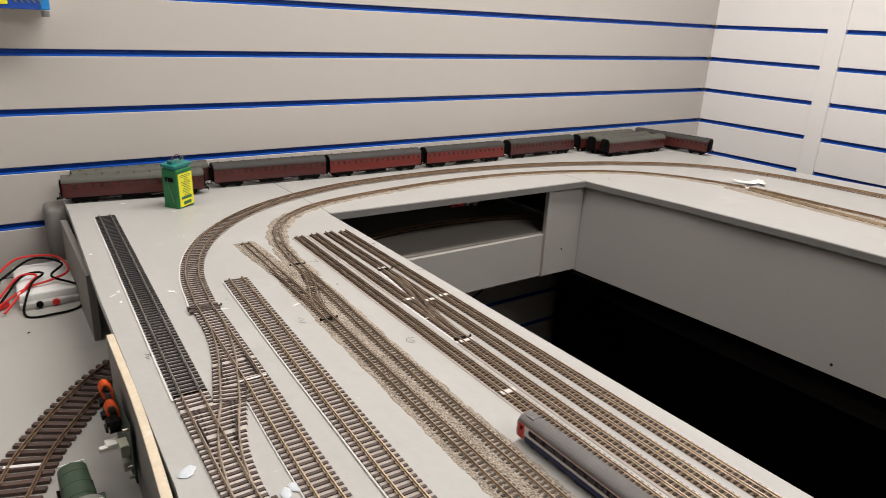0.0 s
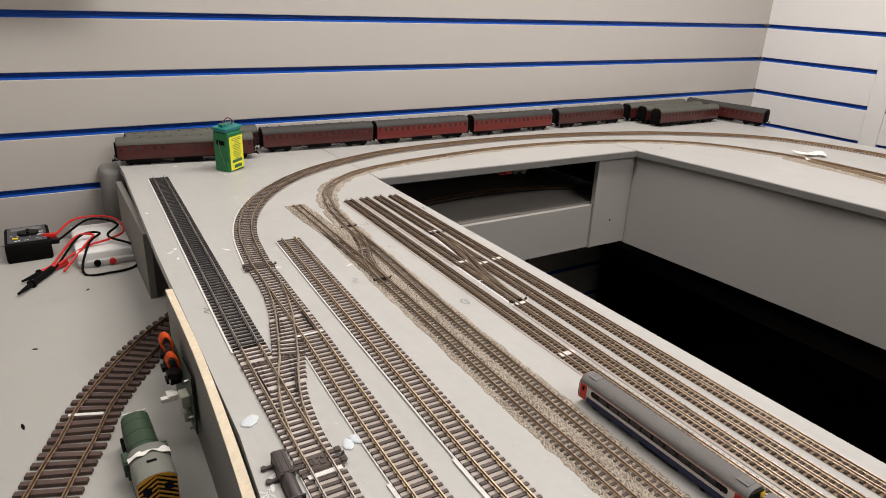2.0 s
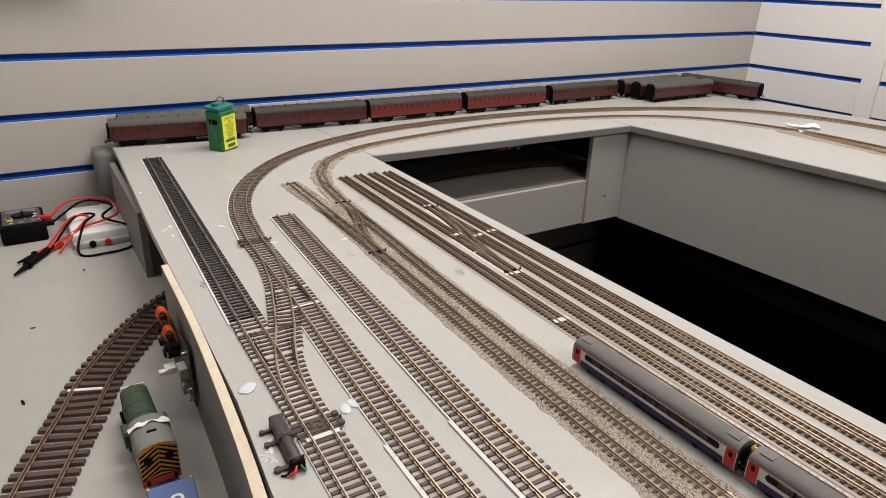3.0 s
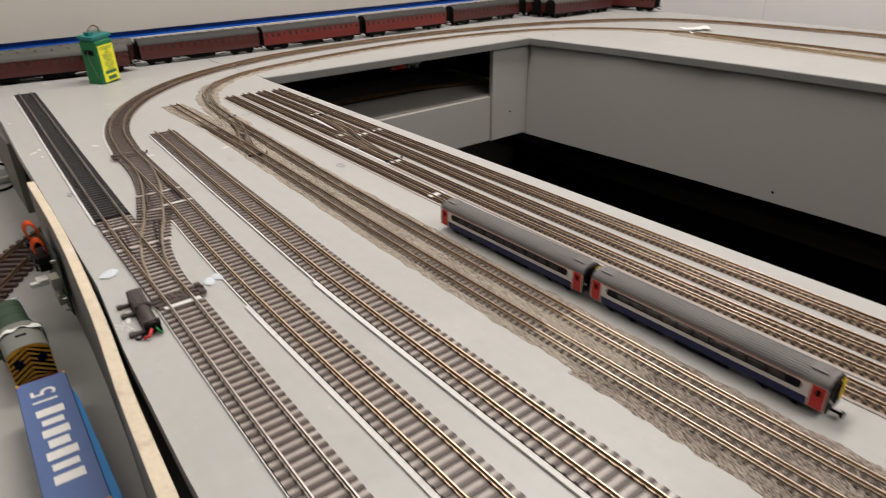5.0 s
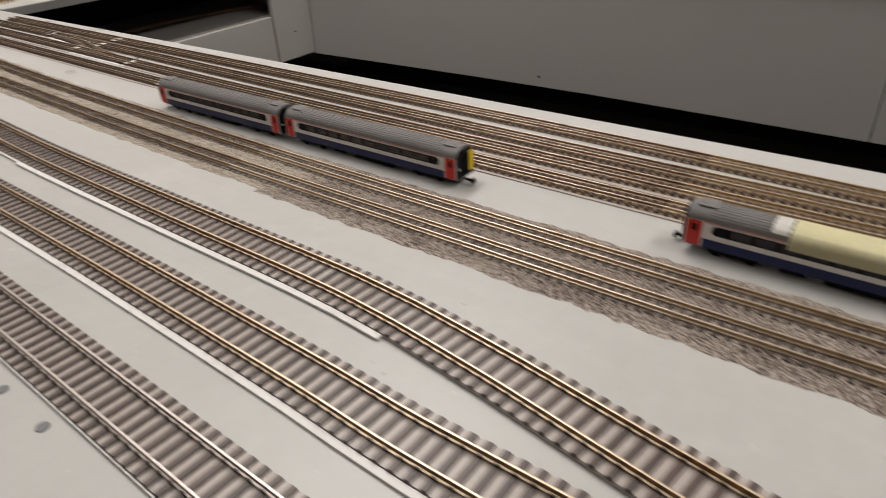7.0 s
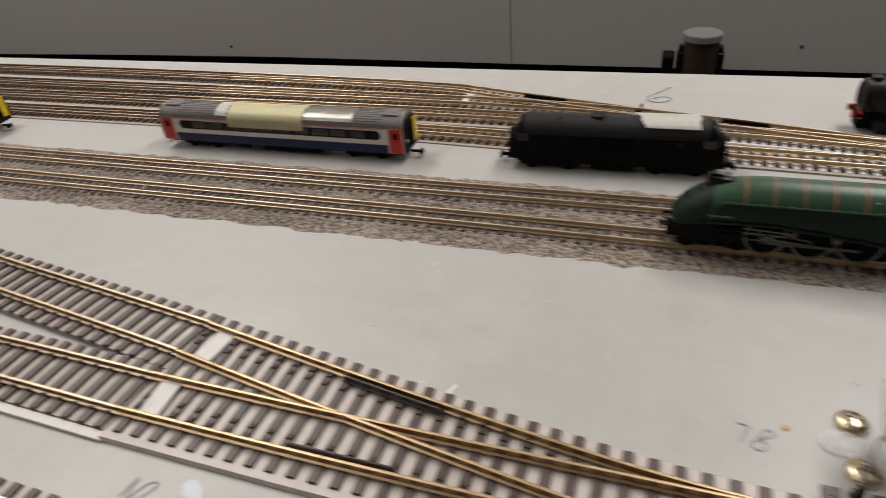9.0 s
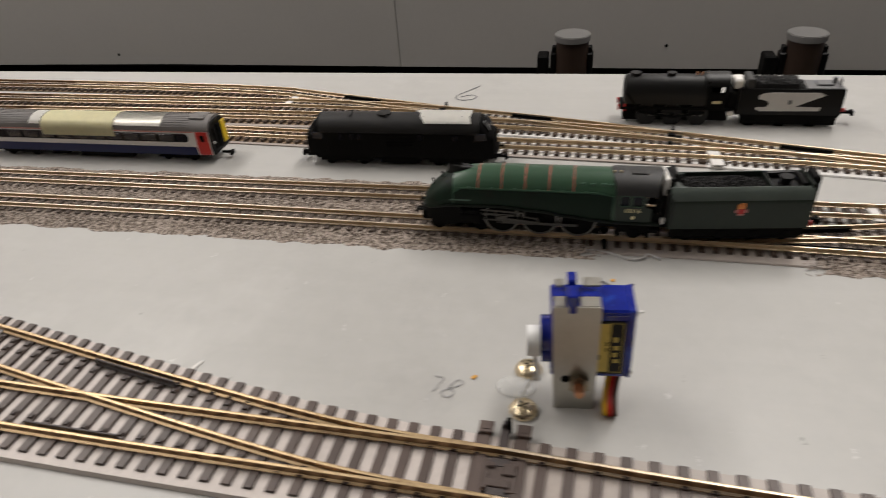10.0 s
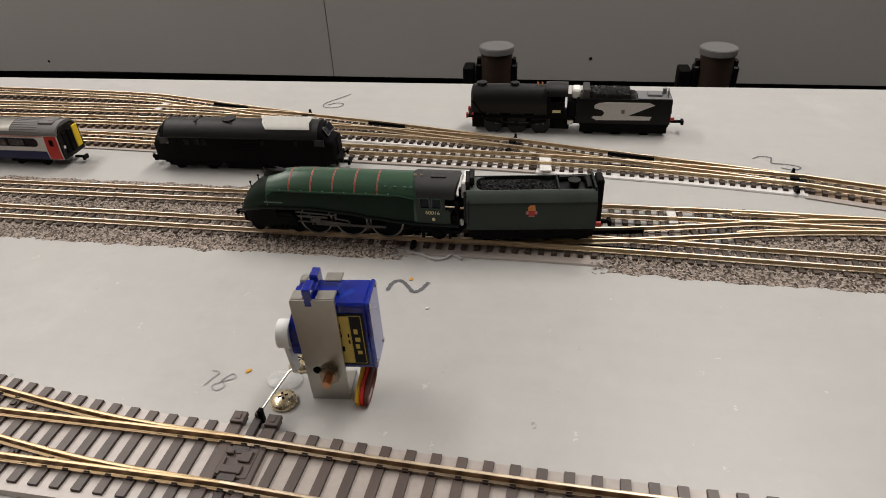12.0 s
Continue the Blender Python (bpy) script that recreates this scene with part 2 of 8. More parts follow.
DMU_BLUE = mat("navy_panel", (0.006, 0.012, 0.075), 0.35, var=0.05, scale=60, fine=600, bump=0.0, spec=0.35)
DMU_ROOF = mat("grey_ribbed_roof", (0.175, 0.165, 0.160), 0.62, var=0.12, scale=50, fine=600, bump=0.05, spec=0.25)
PINK = mat("pale_red_stripe", (0.55, 0.25, 0.22), 0.4, bump=0.0)
YELLOW = mat("yellow_panel", (0.80, 0.55, 0.02), 0.4, var=0.04, bump=0.0)
TAPE = mat("masking_tape", (0.92, 0.87, 0.58), 0.5, var=0.05, scale=50, fine=400, bump=0.1)
PAPER = mat("white_paper", (0.87, 0.85, 0.80), 0.6, var=0.03, scale=40, fine=300, bump=0.05)
GLASS = mat("dark_window", (0.003, 0.004, 0.010), 0.2, var=0.05, bump=0.0, spec=0.2)
GLASS_PANE = mat("grey_glazing", (0.020, 0.023, 0.034), 0.12, var=0.05, bump=0.0, spec=0.7)
GLASS_WARM = mat("coach_window", (0.040, 0.020, 0.017), 0.2, var=0.1, bump=0.0)
COAL = mat("coal", (0.0065, 0.006, 0.006), 0.5, var=0.3, scale=300, fine=1500, bump=0.4, spec=0.18)
MAROON = mat("maroon_coach", (0.074, 0.0125, 0.0110), 0.36, var=0.10, scale=20, fine=400, rnd=0.15)
CRIMSON = mat("crimson_coach", (0.165, 0.019, 0.015), 0.36, var=0.08, scale=20, fine=400)
COACH_ROOF = mat("coach_roof_grey", (0.036, 0.033, 0.030), 0.7, var=0.15, scale=30, fine=300, rnd=0.12)
COACH_ROOF_PALE = mat("coach_roof_pale", (0.082, 0.080, 0.066), 0.7, var=0.12, scale=30, fine=300)
GREEN_BOX = mat("green_plastic", (0.008, 0.16, 0.045), 0.35, var=0.06, bump=0.02)
TEAL = mat("teal_plastic", (0.015, 0.19, 0.17), 0.35, var=0.06, bump=0.02)
LABEL_YELLOW = mat("yellow_label", (0.85, 0.80, 0.03), 0.45, var=0.03, bump=0.0)
LABEL_INK = mat("label_green_ink", (0.03, 0.14, 0.05), 0.5, bump=0.0)
SERVO_BLUE = mat("blue_translucent_plastic", (0.004, 0.016, 0.25), 0.14, var=0.30, scale=160, fine=300, bump=0.0, coat=0.5, stain=((0.02, 0.10, 0.62), 90, 0.56, 0.5))
CLEAR = mat("clear_plastic", (0.75, 0.75, 0.73), 0.2, var=0.03, bump=0.0)
CLEAR.node_tree.nodes["Principled BSDF"].inputs["Alpha"].default_value = 0.32
GOLD_LABEL = mat("gold_foil_label", (0.62, 0.48, 0.12), 0.4, 0.4, var=0.15, scale=200, fine=900, bump=0.0)
NYLON = mat("white_nylon", (0.80, 0.80, 0.78), 0.4, var=0.03, bump=0.0)
BRASS = mat("brass", (0.74, 0.62, 0.42), 0.28, 1.0, var=0.12, scale=200, fine=900, bump=0.05)
COPPER = mat("copper_screw", (0.62, 0.32, 0.18), 0.35, 1.0, var=0.1, scale=200, fine=900, bump=0.05)
WIRE_RED = mat("red_wire", (0.60, 0.02, 0.015), 0.4, bump=0.0)
WIRE_ORANGE = mat("orange_wire", (0.75, 0.10, 0.015), 0.4, bump=0.0)
WIRE_BROWN = mat("brown_wire", (0.10, 0.03, 0.02), 0.4, bump=0.0)
WIRE_YELLOW = mat("yellow_wire", (0.80, 0.48, 0.02), 0.4, bump=0.0)
WIRE_GREEN = mat("green_wire", (0.02, 0.22, 0.07), 0.4, bump=0.0)
MOTOR = mat("point_motor_plastic", (0.052, 0.040, 0.038), 0.5, var=0.1, scale=60, fine=500, bump=0.05)
PENCIL = mat("pencil_line", (0.10, 0.10, 0.11), 0.6, var=0.2, scale=200, fine=900, bump=0.0)
PENCIL_FAINT = mat("faint_pencil_line", (0.30, 0.295, 0.29), 0.6, var=0.2, scale=200, fine=900, bump=0.0)
PUTTY = mat("white_putty", (0.62, 0.66, 0.70), 0.5, var=0.05, scale=100, fine=500, bump=0.1)
SHUNT_GREEN = mat("shunter_green", (0.036, 0.066, 0.038), 0.45, var=0.10, scale=50, fine=500)
SHUNT_GREY = mat("shunter_cab_grey", (0.20, 0.205, 0.18), 0.5, var=0.08, scale=50, fine=500)
WASP = mat("wasp_yellow", (0.62, 0.30, 0.02), 0.45, var=0.08, scale=80, fine=500, bump=0.0)
CONTAINER = mat("container_blue", (0.092, 0.152, 0.34), 0.45, var=0.06, scale=30, fine=400, bump=0.03)
CONTAINER_END = mat("container_navy", (0.015, 0.035, 0.11), 0.45, var=0.06, scale=30, fine=400, bump=0.03)
SKY_BLUE = mat("bright_blue_panel", (0.02, 0.24, 0.62), 0.4, var=0.05, bump=0.0)
PCB = mat("green_circuit_board", (0.018, 0.035, 0.022), 0.5, var=0.2, scale=150, fine=600)
RELAY = mat("pale_relay", (0.55, 0.55, 0.45), 0.5, bump=0.0)
DIAL = mat("meter_face", (0.06, 0.06, 0.065), 0.5, var=0.2, scale=60, fine=300)
TIN = mat("grey_cap", (0.16, 0.16, 0.163), 0.5, var=0.08, bump=0.02)
BRONZE = mat("brown_steel", (0.048, 0.030, 0.022), 0.4, 0.3, var=0.1, scale=40, fine=300)
POSTER = mat("printed_blue", (0.02, 0.08, 0.40), 0.35, var=0.1, scale=40, fine=300, bump=0.0)


# ---- building helpers ----
def part(name, bm, material, parent, label="", smooth=True, angle=35):
    """Links a bmesh as one mesh object under a thing or a part."""
    me = bpy.data.meshes.new(name)
    bmesh.ops.recalc_face_normals(bm, faces=bm.faces[:])
    bm.to_mesh(me)
    bm.free()
    me.materials.append(material)
    if smooth:
        for p in me.polygons:
            p.use_smooth = True
        me.set_sharp_from_angle(angle=radians(angle))
    ob = new(name, me)
    ob.parent = parent
    if label:
        tagged(ob, label)
    return ob


def thing(name, label, category, m=None, group="", kind=""):
    ob = new(name)
    ob.empty_display_size = 0.01
    ob.matrix_world = m if m else pose(0, 0, 0)
    return tagged(ob, label, category, group, kind)


def structure(name, bm, material, label, category):
    ob = part(name, bm, material, None)
    return tagged(ob, label, category, "", "structure")


def box(bm, c, s, bevel=0.0, m=None, seg=1):
    made = bmesh.ops.create_cube(bm, size=1.0, matrix=(m or Matrix()) @ Matrix.Translation(c) @ Matrix.Diagonal((*s, 1)))
    if bevel:
        edges = list({e for v in made["verts"] for e in v.link_edges})
        bmesh.ops.bevel(bm, geom=edges, offset=bevel, segments=seg, affect="EDGES", profile=0.5)
    return bm


def boxes(*items):
    bm = bmesh.new()
    for it in items:
        box(bm, *it)
    return bm


def rod(bm, a, b, r, seg=12, r2=None, cap=True):
    a, b = Vector(a), Vector(b)
    d = b - a
    m = Matrix.Translation((a + b) / 2) @ d.to_track_quat("Z", "Y").to_matrix().to_4x4()
    bmesh.ops.create_cone(bm, cap_ends=cap, segments=seg, radius1=r, radius2=r if r2 is None else r2, depth=d.length, matrix=m)
    return bm


def ball(bm, c, r, squash=(1, 1, 1), u=14, v=9):
    bmesh.ops.create_uvsphere(bm, u_segments=u, v_segments=v, radius=1.0, matrix=Matrix.Translation(c) @ Matrix.Diagonal((r * squash[0], r * squash[1], r * squash[2], 1)))
    return bm


def loft(bm, rings, cap=True, closed=True):
    """Joins rings of equally many points into one skin."""
    rows = [[bm.verts.new(p) for p in ring] for ring in rings]
    n = len(rows[0])
    for a, b in zip(rows, rows[1:]):
        for i in range(n if closed else n - 1):
            j = (i + 1) % n
            bm.faces.new((a[i], a[j], b[j], b[i]))
    if cap:
        bm.faces.new(rows[0][::-1])
        bm.faces.new(rows[-1])
    return bm


def extrude_x(bm, profile, x0, x1):
    """A profile of (y, z) points, drawn out along x."""
    return loft(bm, [[(x, y, z) for y, z in profile] for x in (x0, x1)])


def slab(bm, outline, z0, z1):
    """An outline of (x, y) points, between two heights."""
    return loft(bm, [[(x, y, z) for x, y in outline] for z in (z0, z1)])


def tube(bm, pts, r, seg=8):
    pts = [Vector(p) for p in pts]
    rings = []
    side = Vector((0, 0, 1))
    for i, p in enumerate(pts):
        d = (pts[min(i + 1, len(pts) - 1)] - pts[max(i - 1, 0)]).normalized()
        u = d.cross(side)
        if u.length < 0.05:
            u = d.cross(Vector((1, 0, 0)))
        u.normalize()
        w = u.cross(d).normalized()
        rings.append([p + r * (math.cos(k * math.tau / seg) * u + math.sin(k * math.tau / seg) * w) for k in range(seg)])
    return loft(bm, rings)


def curve(points, step):
    """Points on a smooth line through the given ones, evenly spaced, each with its heading."""
    pts = [Vector((*p, 0)) if len(p) == 2 else Vector(p) for p in points]
    ext = [2 * pts[0] - pts[1], *pts, 2 * pts[-1] - pts[-2]]
    fine = []
    for a, b, c, d in zip(ext, ext[1:], ext[2:], ext[3:]):
        n = max(4, int((c - b).length / 0.004))
        for k in range(n):
            t = k / n
            fine.append(0.5 * (2 * b + (c - a) * t + (2 * a - 5 * b + 4 * c - d) * t * t + (3 * b - a - 3 * c + d) * t ** 3))
    fine.append(pts[-1])
    run = [0.0]
    for a, b in zip(fine, fine[1:]):
        run.append(run[-1] + (b - a).length)
    count = max(2, round(run[-1] / step))
    out, k = [], 0
    for i in range(count + 1):
        want = run[-1] * i / count
        while k < len(run) - 2 and run[k + 1] < want:
            k += 1
        f = (want - run[k]) / max(run[k + 1] - run[k], 1e-9)
        p = fine[k].lerp(fine[k + 1], f)
        d = (fine[min(k + 2, len(fine) - 1)] - fine[max(k - 1, 0)]).normalized()
        out.append((p, d))
    return out


def writing(text, size, depth=0.00005):
    """A mesh of written characters, centred, in the x-y plane."""
    data = bpy.data.curves.new("writing", "FONT")
    data.body, data.size, data.align_x, data.align_y, data.extrude, data.resolution_u = text, size, "CENTER", "CENTER", depth, 3
    ob = new("writing", data)
    me = bpy.data.meshes.new_from_object(ob.evaluated_get(bpy.context.evaluated_depsgraph_get()))
    bpy.data.objects.remove(ob)
    bm = bmesh.new()
    bm.from_mesh(me)
    bpy.data.meshes.remove(me)
    return bm


def moved(bm, m):
    bmesh.ops.transform(bm, matrix=m, verts=bm.verts[:])
    return bm


# Darker copy of the lower deck's grey paint: tunnel shade in its colour.
DECK_DARK = mat("shaded_deck_paint", (0.27, 0.25, 0.23), 0.6, var=0.08, scale=8, fine=120)

# ---- large structure ----
LOW = -0.113
BACK, RIGHT = 1.31, 1.515
FLOOR, CEIL = -0.95, 1.5
SLOT, PITCH = 0.0525, 0.0995

structure("floor", boxes(((0, -0.4, FLOOR - 0.02), (4.4, 4.0, 0.04))), CARPET, "near-black carpet floor, shade under the tables put into its colour", "floor")
structure("ceiling", boxes(((0, -0.4, CEIL + 0.02), (4.4, 4.0, 0.04))), PLASTER, "plain white plaster ceiling over the room", "ceiling")
structure("wall_front", boxes(((0, -2.3, 0.27), (4.4, 0.06, 2.5))), WALL_DARK, "unseen wall, darkened to cut light on the near sides", "wall")
structure("wall_left", boxes(((-2.1, -0.4, 0.27), (0.06, 3.7, 2.5))), WALL_DARK, "unseen wall, darkened to cut light on the near sides", "wall")
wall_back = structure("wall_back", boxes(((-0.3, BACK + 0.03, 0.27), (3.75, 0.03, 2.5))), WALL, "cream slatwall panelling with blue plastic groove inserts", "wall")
wall_right = structure("wall_right", boxes(((RIGHT + 0.03, -0.47, 0.27), (0.03, 3.7, 2.5))), WALL_R, "slatwall panelling with blue plastic groove inserts, brighter light put into its colour", "wall")

levels = [SLOT + PITCH * k for k in range(-10, 15)]
for z in levels:
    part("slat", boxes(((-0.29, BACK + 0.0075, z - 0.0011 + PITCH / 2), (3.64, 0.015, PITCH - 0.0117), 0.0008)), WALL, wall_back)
    part("groove_insert", loft(bmesh.new(), [[(x, BACK + 0.012, z - 0.0072), (x, BACK + 0.001, z - 0.0070), (x, BACK + 0.001, z - 0.0050), (x, BACK + 0.011, z - 0.001), (x, BACK + 0.012, z + 0.005), (x, BACK + 0.0145, z + 0.005), (x, BACK + 0.0145, z - 0.0072)] for x in (-2.05, RIGHT)]), BLUE, wall_back, "blue plastic groove insert")
for y0, y1 in ((0.951, BACK - 0.0005), (-0.29, 0.902), (-1.54, -0.34), (-2.27, -1.59)):
    for z in levels:
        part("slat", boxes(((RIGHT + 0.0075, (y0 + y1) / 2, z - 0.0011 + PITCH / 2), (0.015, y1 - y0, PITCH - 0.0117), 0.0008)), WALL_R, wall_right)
        part("groove_insert", loft(bmesh.new(), [[(RIGHT + 0.012, y, z - 0.0072), (RIGHT + 0.001, y, z - 0.0070), (RIGHT + 0.001, y, z - 0.0050), (RIGHT + 0.011, y, z - 0.001), (RIGHT + 0.012, y, z + 0.005), (RIGHT + 0.0145, y, z + 0.005), (RIGHT + 0.0145, y, z - 0.0072)] for y in (y0, y1)]), BLUE, wall_right, "blue plastic groove insert")
for y in (0.9265, -0.315, -1.565):
    part("joint_strip", boxes(((RIGHT + 0.006, y, 0.27), (0.018, 0.048, 2.42), 0.001)), WALL_R, wall_right, "plain white upright joint strip")

# the upper boards, with the well between them
T = 0.012
structure("board_left", slab(bmesh.new(), [(-0.003, -1.3), (-0.003, 0.999), (-0.0, 1.0), (-0.012, BACK), (-0.3865, BACK), (-0.3865, 1.20), (-0.400, 0.80), (-0.4035, 0.60), (-0.408, 0.40), (-0.4160, 0.30), (-0.4215, 0.18), (-0.4236, 0.10), (-0.4262, -0.1), (-0.430, -1.3)], -T, 0.0), GREY, "grey painted baseboard carrying the straight sidings", "baseboard")
structure("board_back", slab(bmesh.new(), [(0.0015, 0.997), (0.628, 0.980), (0.6305, BACK), (-0.0105, BACK)], -T, 0.0), GREY, "grey painted baseboard along the slatwall", "baseboard")
structure("board_right", slab(bmesh.new(), [(0.7010, -1.3), (1.262, -1.3), (1.262, 0.62), (1.240, 0.80), (1.232, 0.92), (1.226, 1.05), (1.226, BACK), (0.6315, BACK), (0.6302, 0.975), (0.6642, 0.75), (0.6890, 0.50), (0.6992, 0.30)], -T, 0.0), GREY, "grey painted baseboard beyond the open well", "baseboard")
for name, o in (("edge_strip", [(0.6965, -1.3), (0.7007, -1.3), (0.6989, 0.30), (0.6887, 0.50), (0.6639, 0.75), (0.6299, 0.9745), (0.6255, 0.9745), (0.6600, 0.7485), (0.6845, 0.4990), (0.6947, 0.2995)]), ("edge_strip", [(0.0, 0.9925), (0.6255, 0.9750), (0.6275, 0.9794), (0.0, 0.9964)])):
    structure(name, slab(bmesh.new(), o, -T - 0.001, -0.0006), EDGE, "dark grey painted front edge of the baseboard", "edge strip")
FASCIA_LINE = ((0.9965, 0.6335, -0.2210), (0.75, 0.6665, -0.2290), (0.57, 0.6880, -0.2345), (0.30, 0.7020, -0.2380), (-0.1668, 0.7040, -0.2425))
for stations in (FASCIA_LINE, ((-0.1684, 0.7040, -0.2425), (-1.30, 0.7040, -0.2480))):
    structure("fascia", loft(bmesh.new(), [[(x, y, low), (x + 0.012, y, low), (x + 0.012, y, -0.0148), (x, y, -0.0148)] for y, x, low in stations]), FASCIA, "grey painted plywood fascia of the open well", "fascia")
structure("end_panel", boxes(((0.5795, 0.991, -0.115), (0.1085, 0.012, 0.204), 0.0008)), FASCIA, "grey painted end panel of the well", "panel")
structure("apron", boxes(((0.262, 0.994, -0.166), (0.522, 0.010, 0.101), 0.0008)), FASCIA, "grey painted apron below the tunnel opening", "panel")
structure("seam_batten", boxes(((0.5242, 0.9895, -0.165), (0.0014, 0.0115, 0.104))), CARD_SHADE, "pale bare plywood edge at the panel joint", "panel edge")
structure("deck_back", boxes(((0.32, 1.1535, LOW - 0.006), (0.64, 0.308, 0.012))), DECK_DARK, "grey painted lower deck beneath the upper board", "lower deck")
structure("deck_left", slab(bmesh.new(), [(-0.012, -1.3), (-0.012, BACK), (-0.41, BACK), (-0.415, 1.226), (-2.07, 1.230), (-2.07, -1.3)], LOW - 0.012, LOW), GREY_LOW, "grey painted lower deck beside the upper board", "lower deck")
structure("support_batten", boxes(((0.765, -0.15, -0.275), (0.035, 2.3, 0.035), 0.002)), BATTEN, "dark timber batten under the fascia", "batten")
# Unseen frame, made up; its dark boards also block light below.
structure("trestle", boxes(((1.20, 0.0, -0.62), (0.04, 2.6, 0.64)), ((1.0, -1.2, -0.62), (0.05, 0.05, 0.64)), ((0.98, 0.0, -0.295), (0.50, 2.6, 0.03))), BATTEN, "invented dark support frame under the baseboard", "table frame")
structure("leg_frame", boxes(((-0.9, -1.2, -0.53), (0.05, 0.05, 0.82)), ((-0.1, -1.2, -0.53), (0.05, 0.05, 0.82)), ((-0.1, 0.9, -0.53), (0.05, 0.05, 0.82)), ((-0.9, 0.9, -0.53), (0.05, 0.05, 0.82))), BATTEN, "dark timber legs under the lower deck", "table frame")

# Added near-black panels: stop stray light and stand for the tunnel's shade.
structure("tunnel_lining", boxes(((0.31, 1.296, -0.0626), (0.66, 0.010, 0.1006)), ((0.652, 1.150, -0.0626), (0.020, 0.30, 0.1006)), ((0.31, 1.285, -0.0170), (0.66, 0.020, 0.0080))), BATTEN, "added near-black panels giving the tunnel opening its shade", "panel")
# Added occluder: hides the lit slats where only shade lies.
structure("under_panel", boxes(((1.06, 1.27, -0.60), (0.34, 0.02, 0.68))), BATTEN, "added dark panel standing for the shade behind the well", "panel")

# side of the left board
side = thing("side_panel", "grey painted plywood side panel with bare top edge, leaning beside the board", "plywood panel", kind="structure")
line = [(-0.4062, 0.684), (-0.4092, 0.52), (-0.4180, 0.36), (-0.4268, 0.26), (-0.4330, 0.165), (-0.4375, 0.095), (-0.4455, -0.05), (-0.452, -0.30), (-0.455, -1.2)]
front = curve(line, 0.03)


def ribbon(pts, w, z0, z1, grow=0.0):
    bm = bmesh.new()
    rings = []
    for p, d in pts:
        n = Vector((-d.y, d.x, 0)) * (w / 2) * (1 + grow * min(1.0, max(0.0, (0.55 - p.y) / 0.5)))
        rings.append([p - n + Vector((0, 0, z0)), p + n + Vector((0, 0, z0)), p + n + Vector((0, 0, z1)), p - n + Vector((0, 0, z1))])
    return loft(bm, rings)


part("sheet", ribbon(front, 0.0074, LOW, -0.0022, 0.25), PLY_FACE, side)
part("top_edge", ribbon(front, 0.0070, -0.002, 0.0, 0.25), PLY, side, "bare splintered plywood edge")
structure("side_board", boxes(((-0.396, 1.0565, -0.064), (0.009, 0.2870, 0.099))), PLY_FACE, "dark grey side board under the baseboard", "panel")
structure("corner_batten", boxes(((-0.3985, 1.279, -0.0585), (0.040, 0.060, 0.107), 0.011, None, 3)), PLY_FACE, "grey painted corner block at the slatwall", "batten")
structure("inner_rib", boxes(((-0.30, 0.76, -0.063), (0.17, 0.012, 0.099)), ((-0.22, 0.25, -0.063), (0.012, 0.9, 0.099))), BATTEN, "dark timber rib beneath the baseboard", "batten")

# ceiling lights
for x, y, watts in PANELS:
    lamp = thing("ceiling_light", "flat white ceiling light panel", "ceiling light", pose(x, y, 1.47), "ceiling lights")
    part("housing", boxes(((0, 0, 0.008), (1.24, 0.34, 0.044), 0.003)), WHITE, lamp)

# ---- track ----
def sleeper_mesh(name, length, width, z0, z1, gauge, chair, material):
    """One sleeper along local x with a pair of rail fixings at each rail."""
    bm = bmesh.new()
    t = 0.9
    loft(bm, [[(-length / 2, -width / 2, z0), (length / 2, -width / 2, z0), (length / 2, width / 2, z0), (-length / 2, width / 2, z0)],
              [(-length / 2 * 0.985, -width / 2 * t, z1), (length / 2 * 0.985, -width / 2 * t, z1), (length / 2 * 0.985, width / 2 * t, z1), (-length / 2 * 0.985, width / 2 * t, z1)]])
    for s in (-1, 1):
        for o in (-1, 1):
            c = (s * gauge / 2 + o * chair, 0, z1 + chair * 0.28)
            box(bm, c, (chair * 0.9, width * 0.55, chair * 0.6))
    me = bpy.data.meshes.new(name)
    bm.to_mesh(me)
    bm.free()
    me.materials.append(material)
    # Upright faces take the shaded brown, tops the lighter one.
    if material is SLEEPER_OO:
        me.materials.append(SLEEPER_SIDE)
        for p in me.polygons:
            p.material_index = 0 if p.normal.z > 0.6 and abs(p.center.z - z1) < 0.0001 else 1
    return me


KINDS = {
    # gauge, sleeper length, width, pitch, sleeper bottom, sleeper top, rail top, head width, chair
    "oo": (0.0163, 0.0300, 0.0033, 0.0071, 0.0012, 0.0030, 0.0060, 0.00105, 0.0011),
    "n": (0.0090, 0.0170, 0.0025, 0.0056, 0.0008, 0.0022, 0.0045, 0.00090, 0.0006),
    "o": (0.0320, 0.0570, 0.0064, 0.0124, 0.0006, 0.0040, 0.0085, 0.0013, 0.0017),
}


def rail_profile(z0, z1, w):
    h = z1 - z0
    foot, web = w * 1.05, w * 0.36
    return [(-foot, z0), (foot, z0), (foot, z0 + h * 0.12), (web, z0 + h * 0.25), (web, z0 + h * 0.62), (w / 2, z0 + h * 0.74), (w / 2, z1 - 0.00008), (w / 2 - 0.00012, z1), (-w / 2 + 0.00012, z1), (-w / 2, z1 - 0.00008), (-w / 2, z0 + h * 0.62), (-web, z0 + h * 0.62), (-web, z0 + h * 0.25), (-foot, z0 + h * 0.12)]


def sweep(pts, offset, prof, drop=0.0):
    bm = bmesh.new()
    rings = []
    for p, d in pts:
        n = Vector((d.y, -d.x, 0))
        rings.append([p + n * (offset + u) + Vector((0, 0, v - drop)) for u, v in prof])
    return loft(bm, rings)


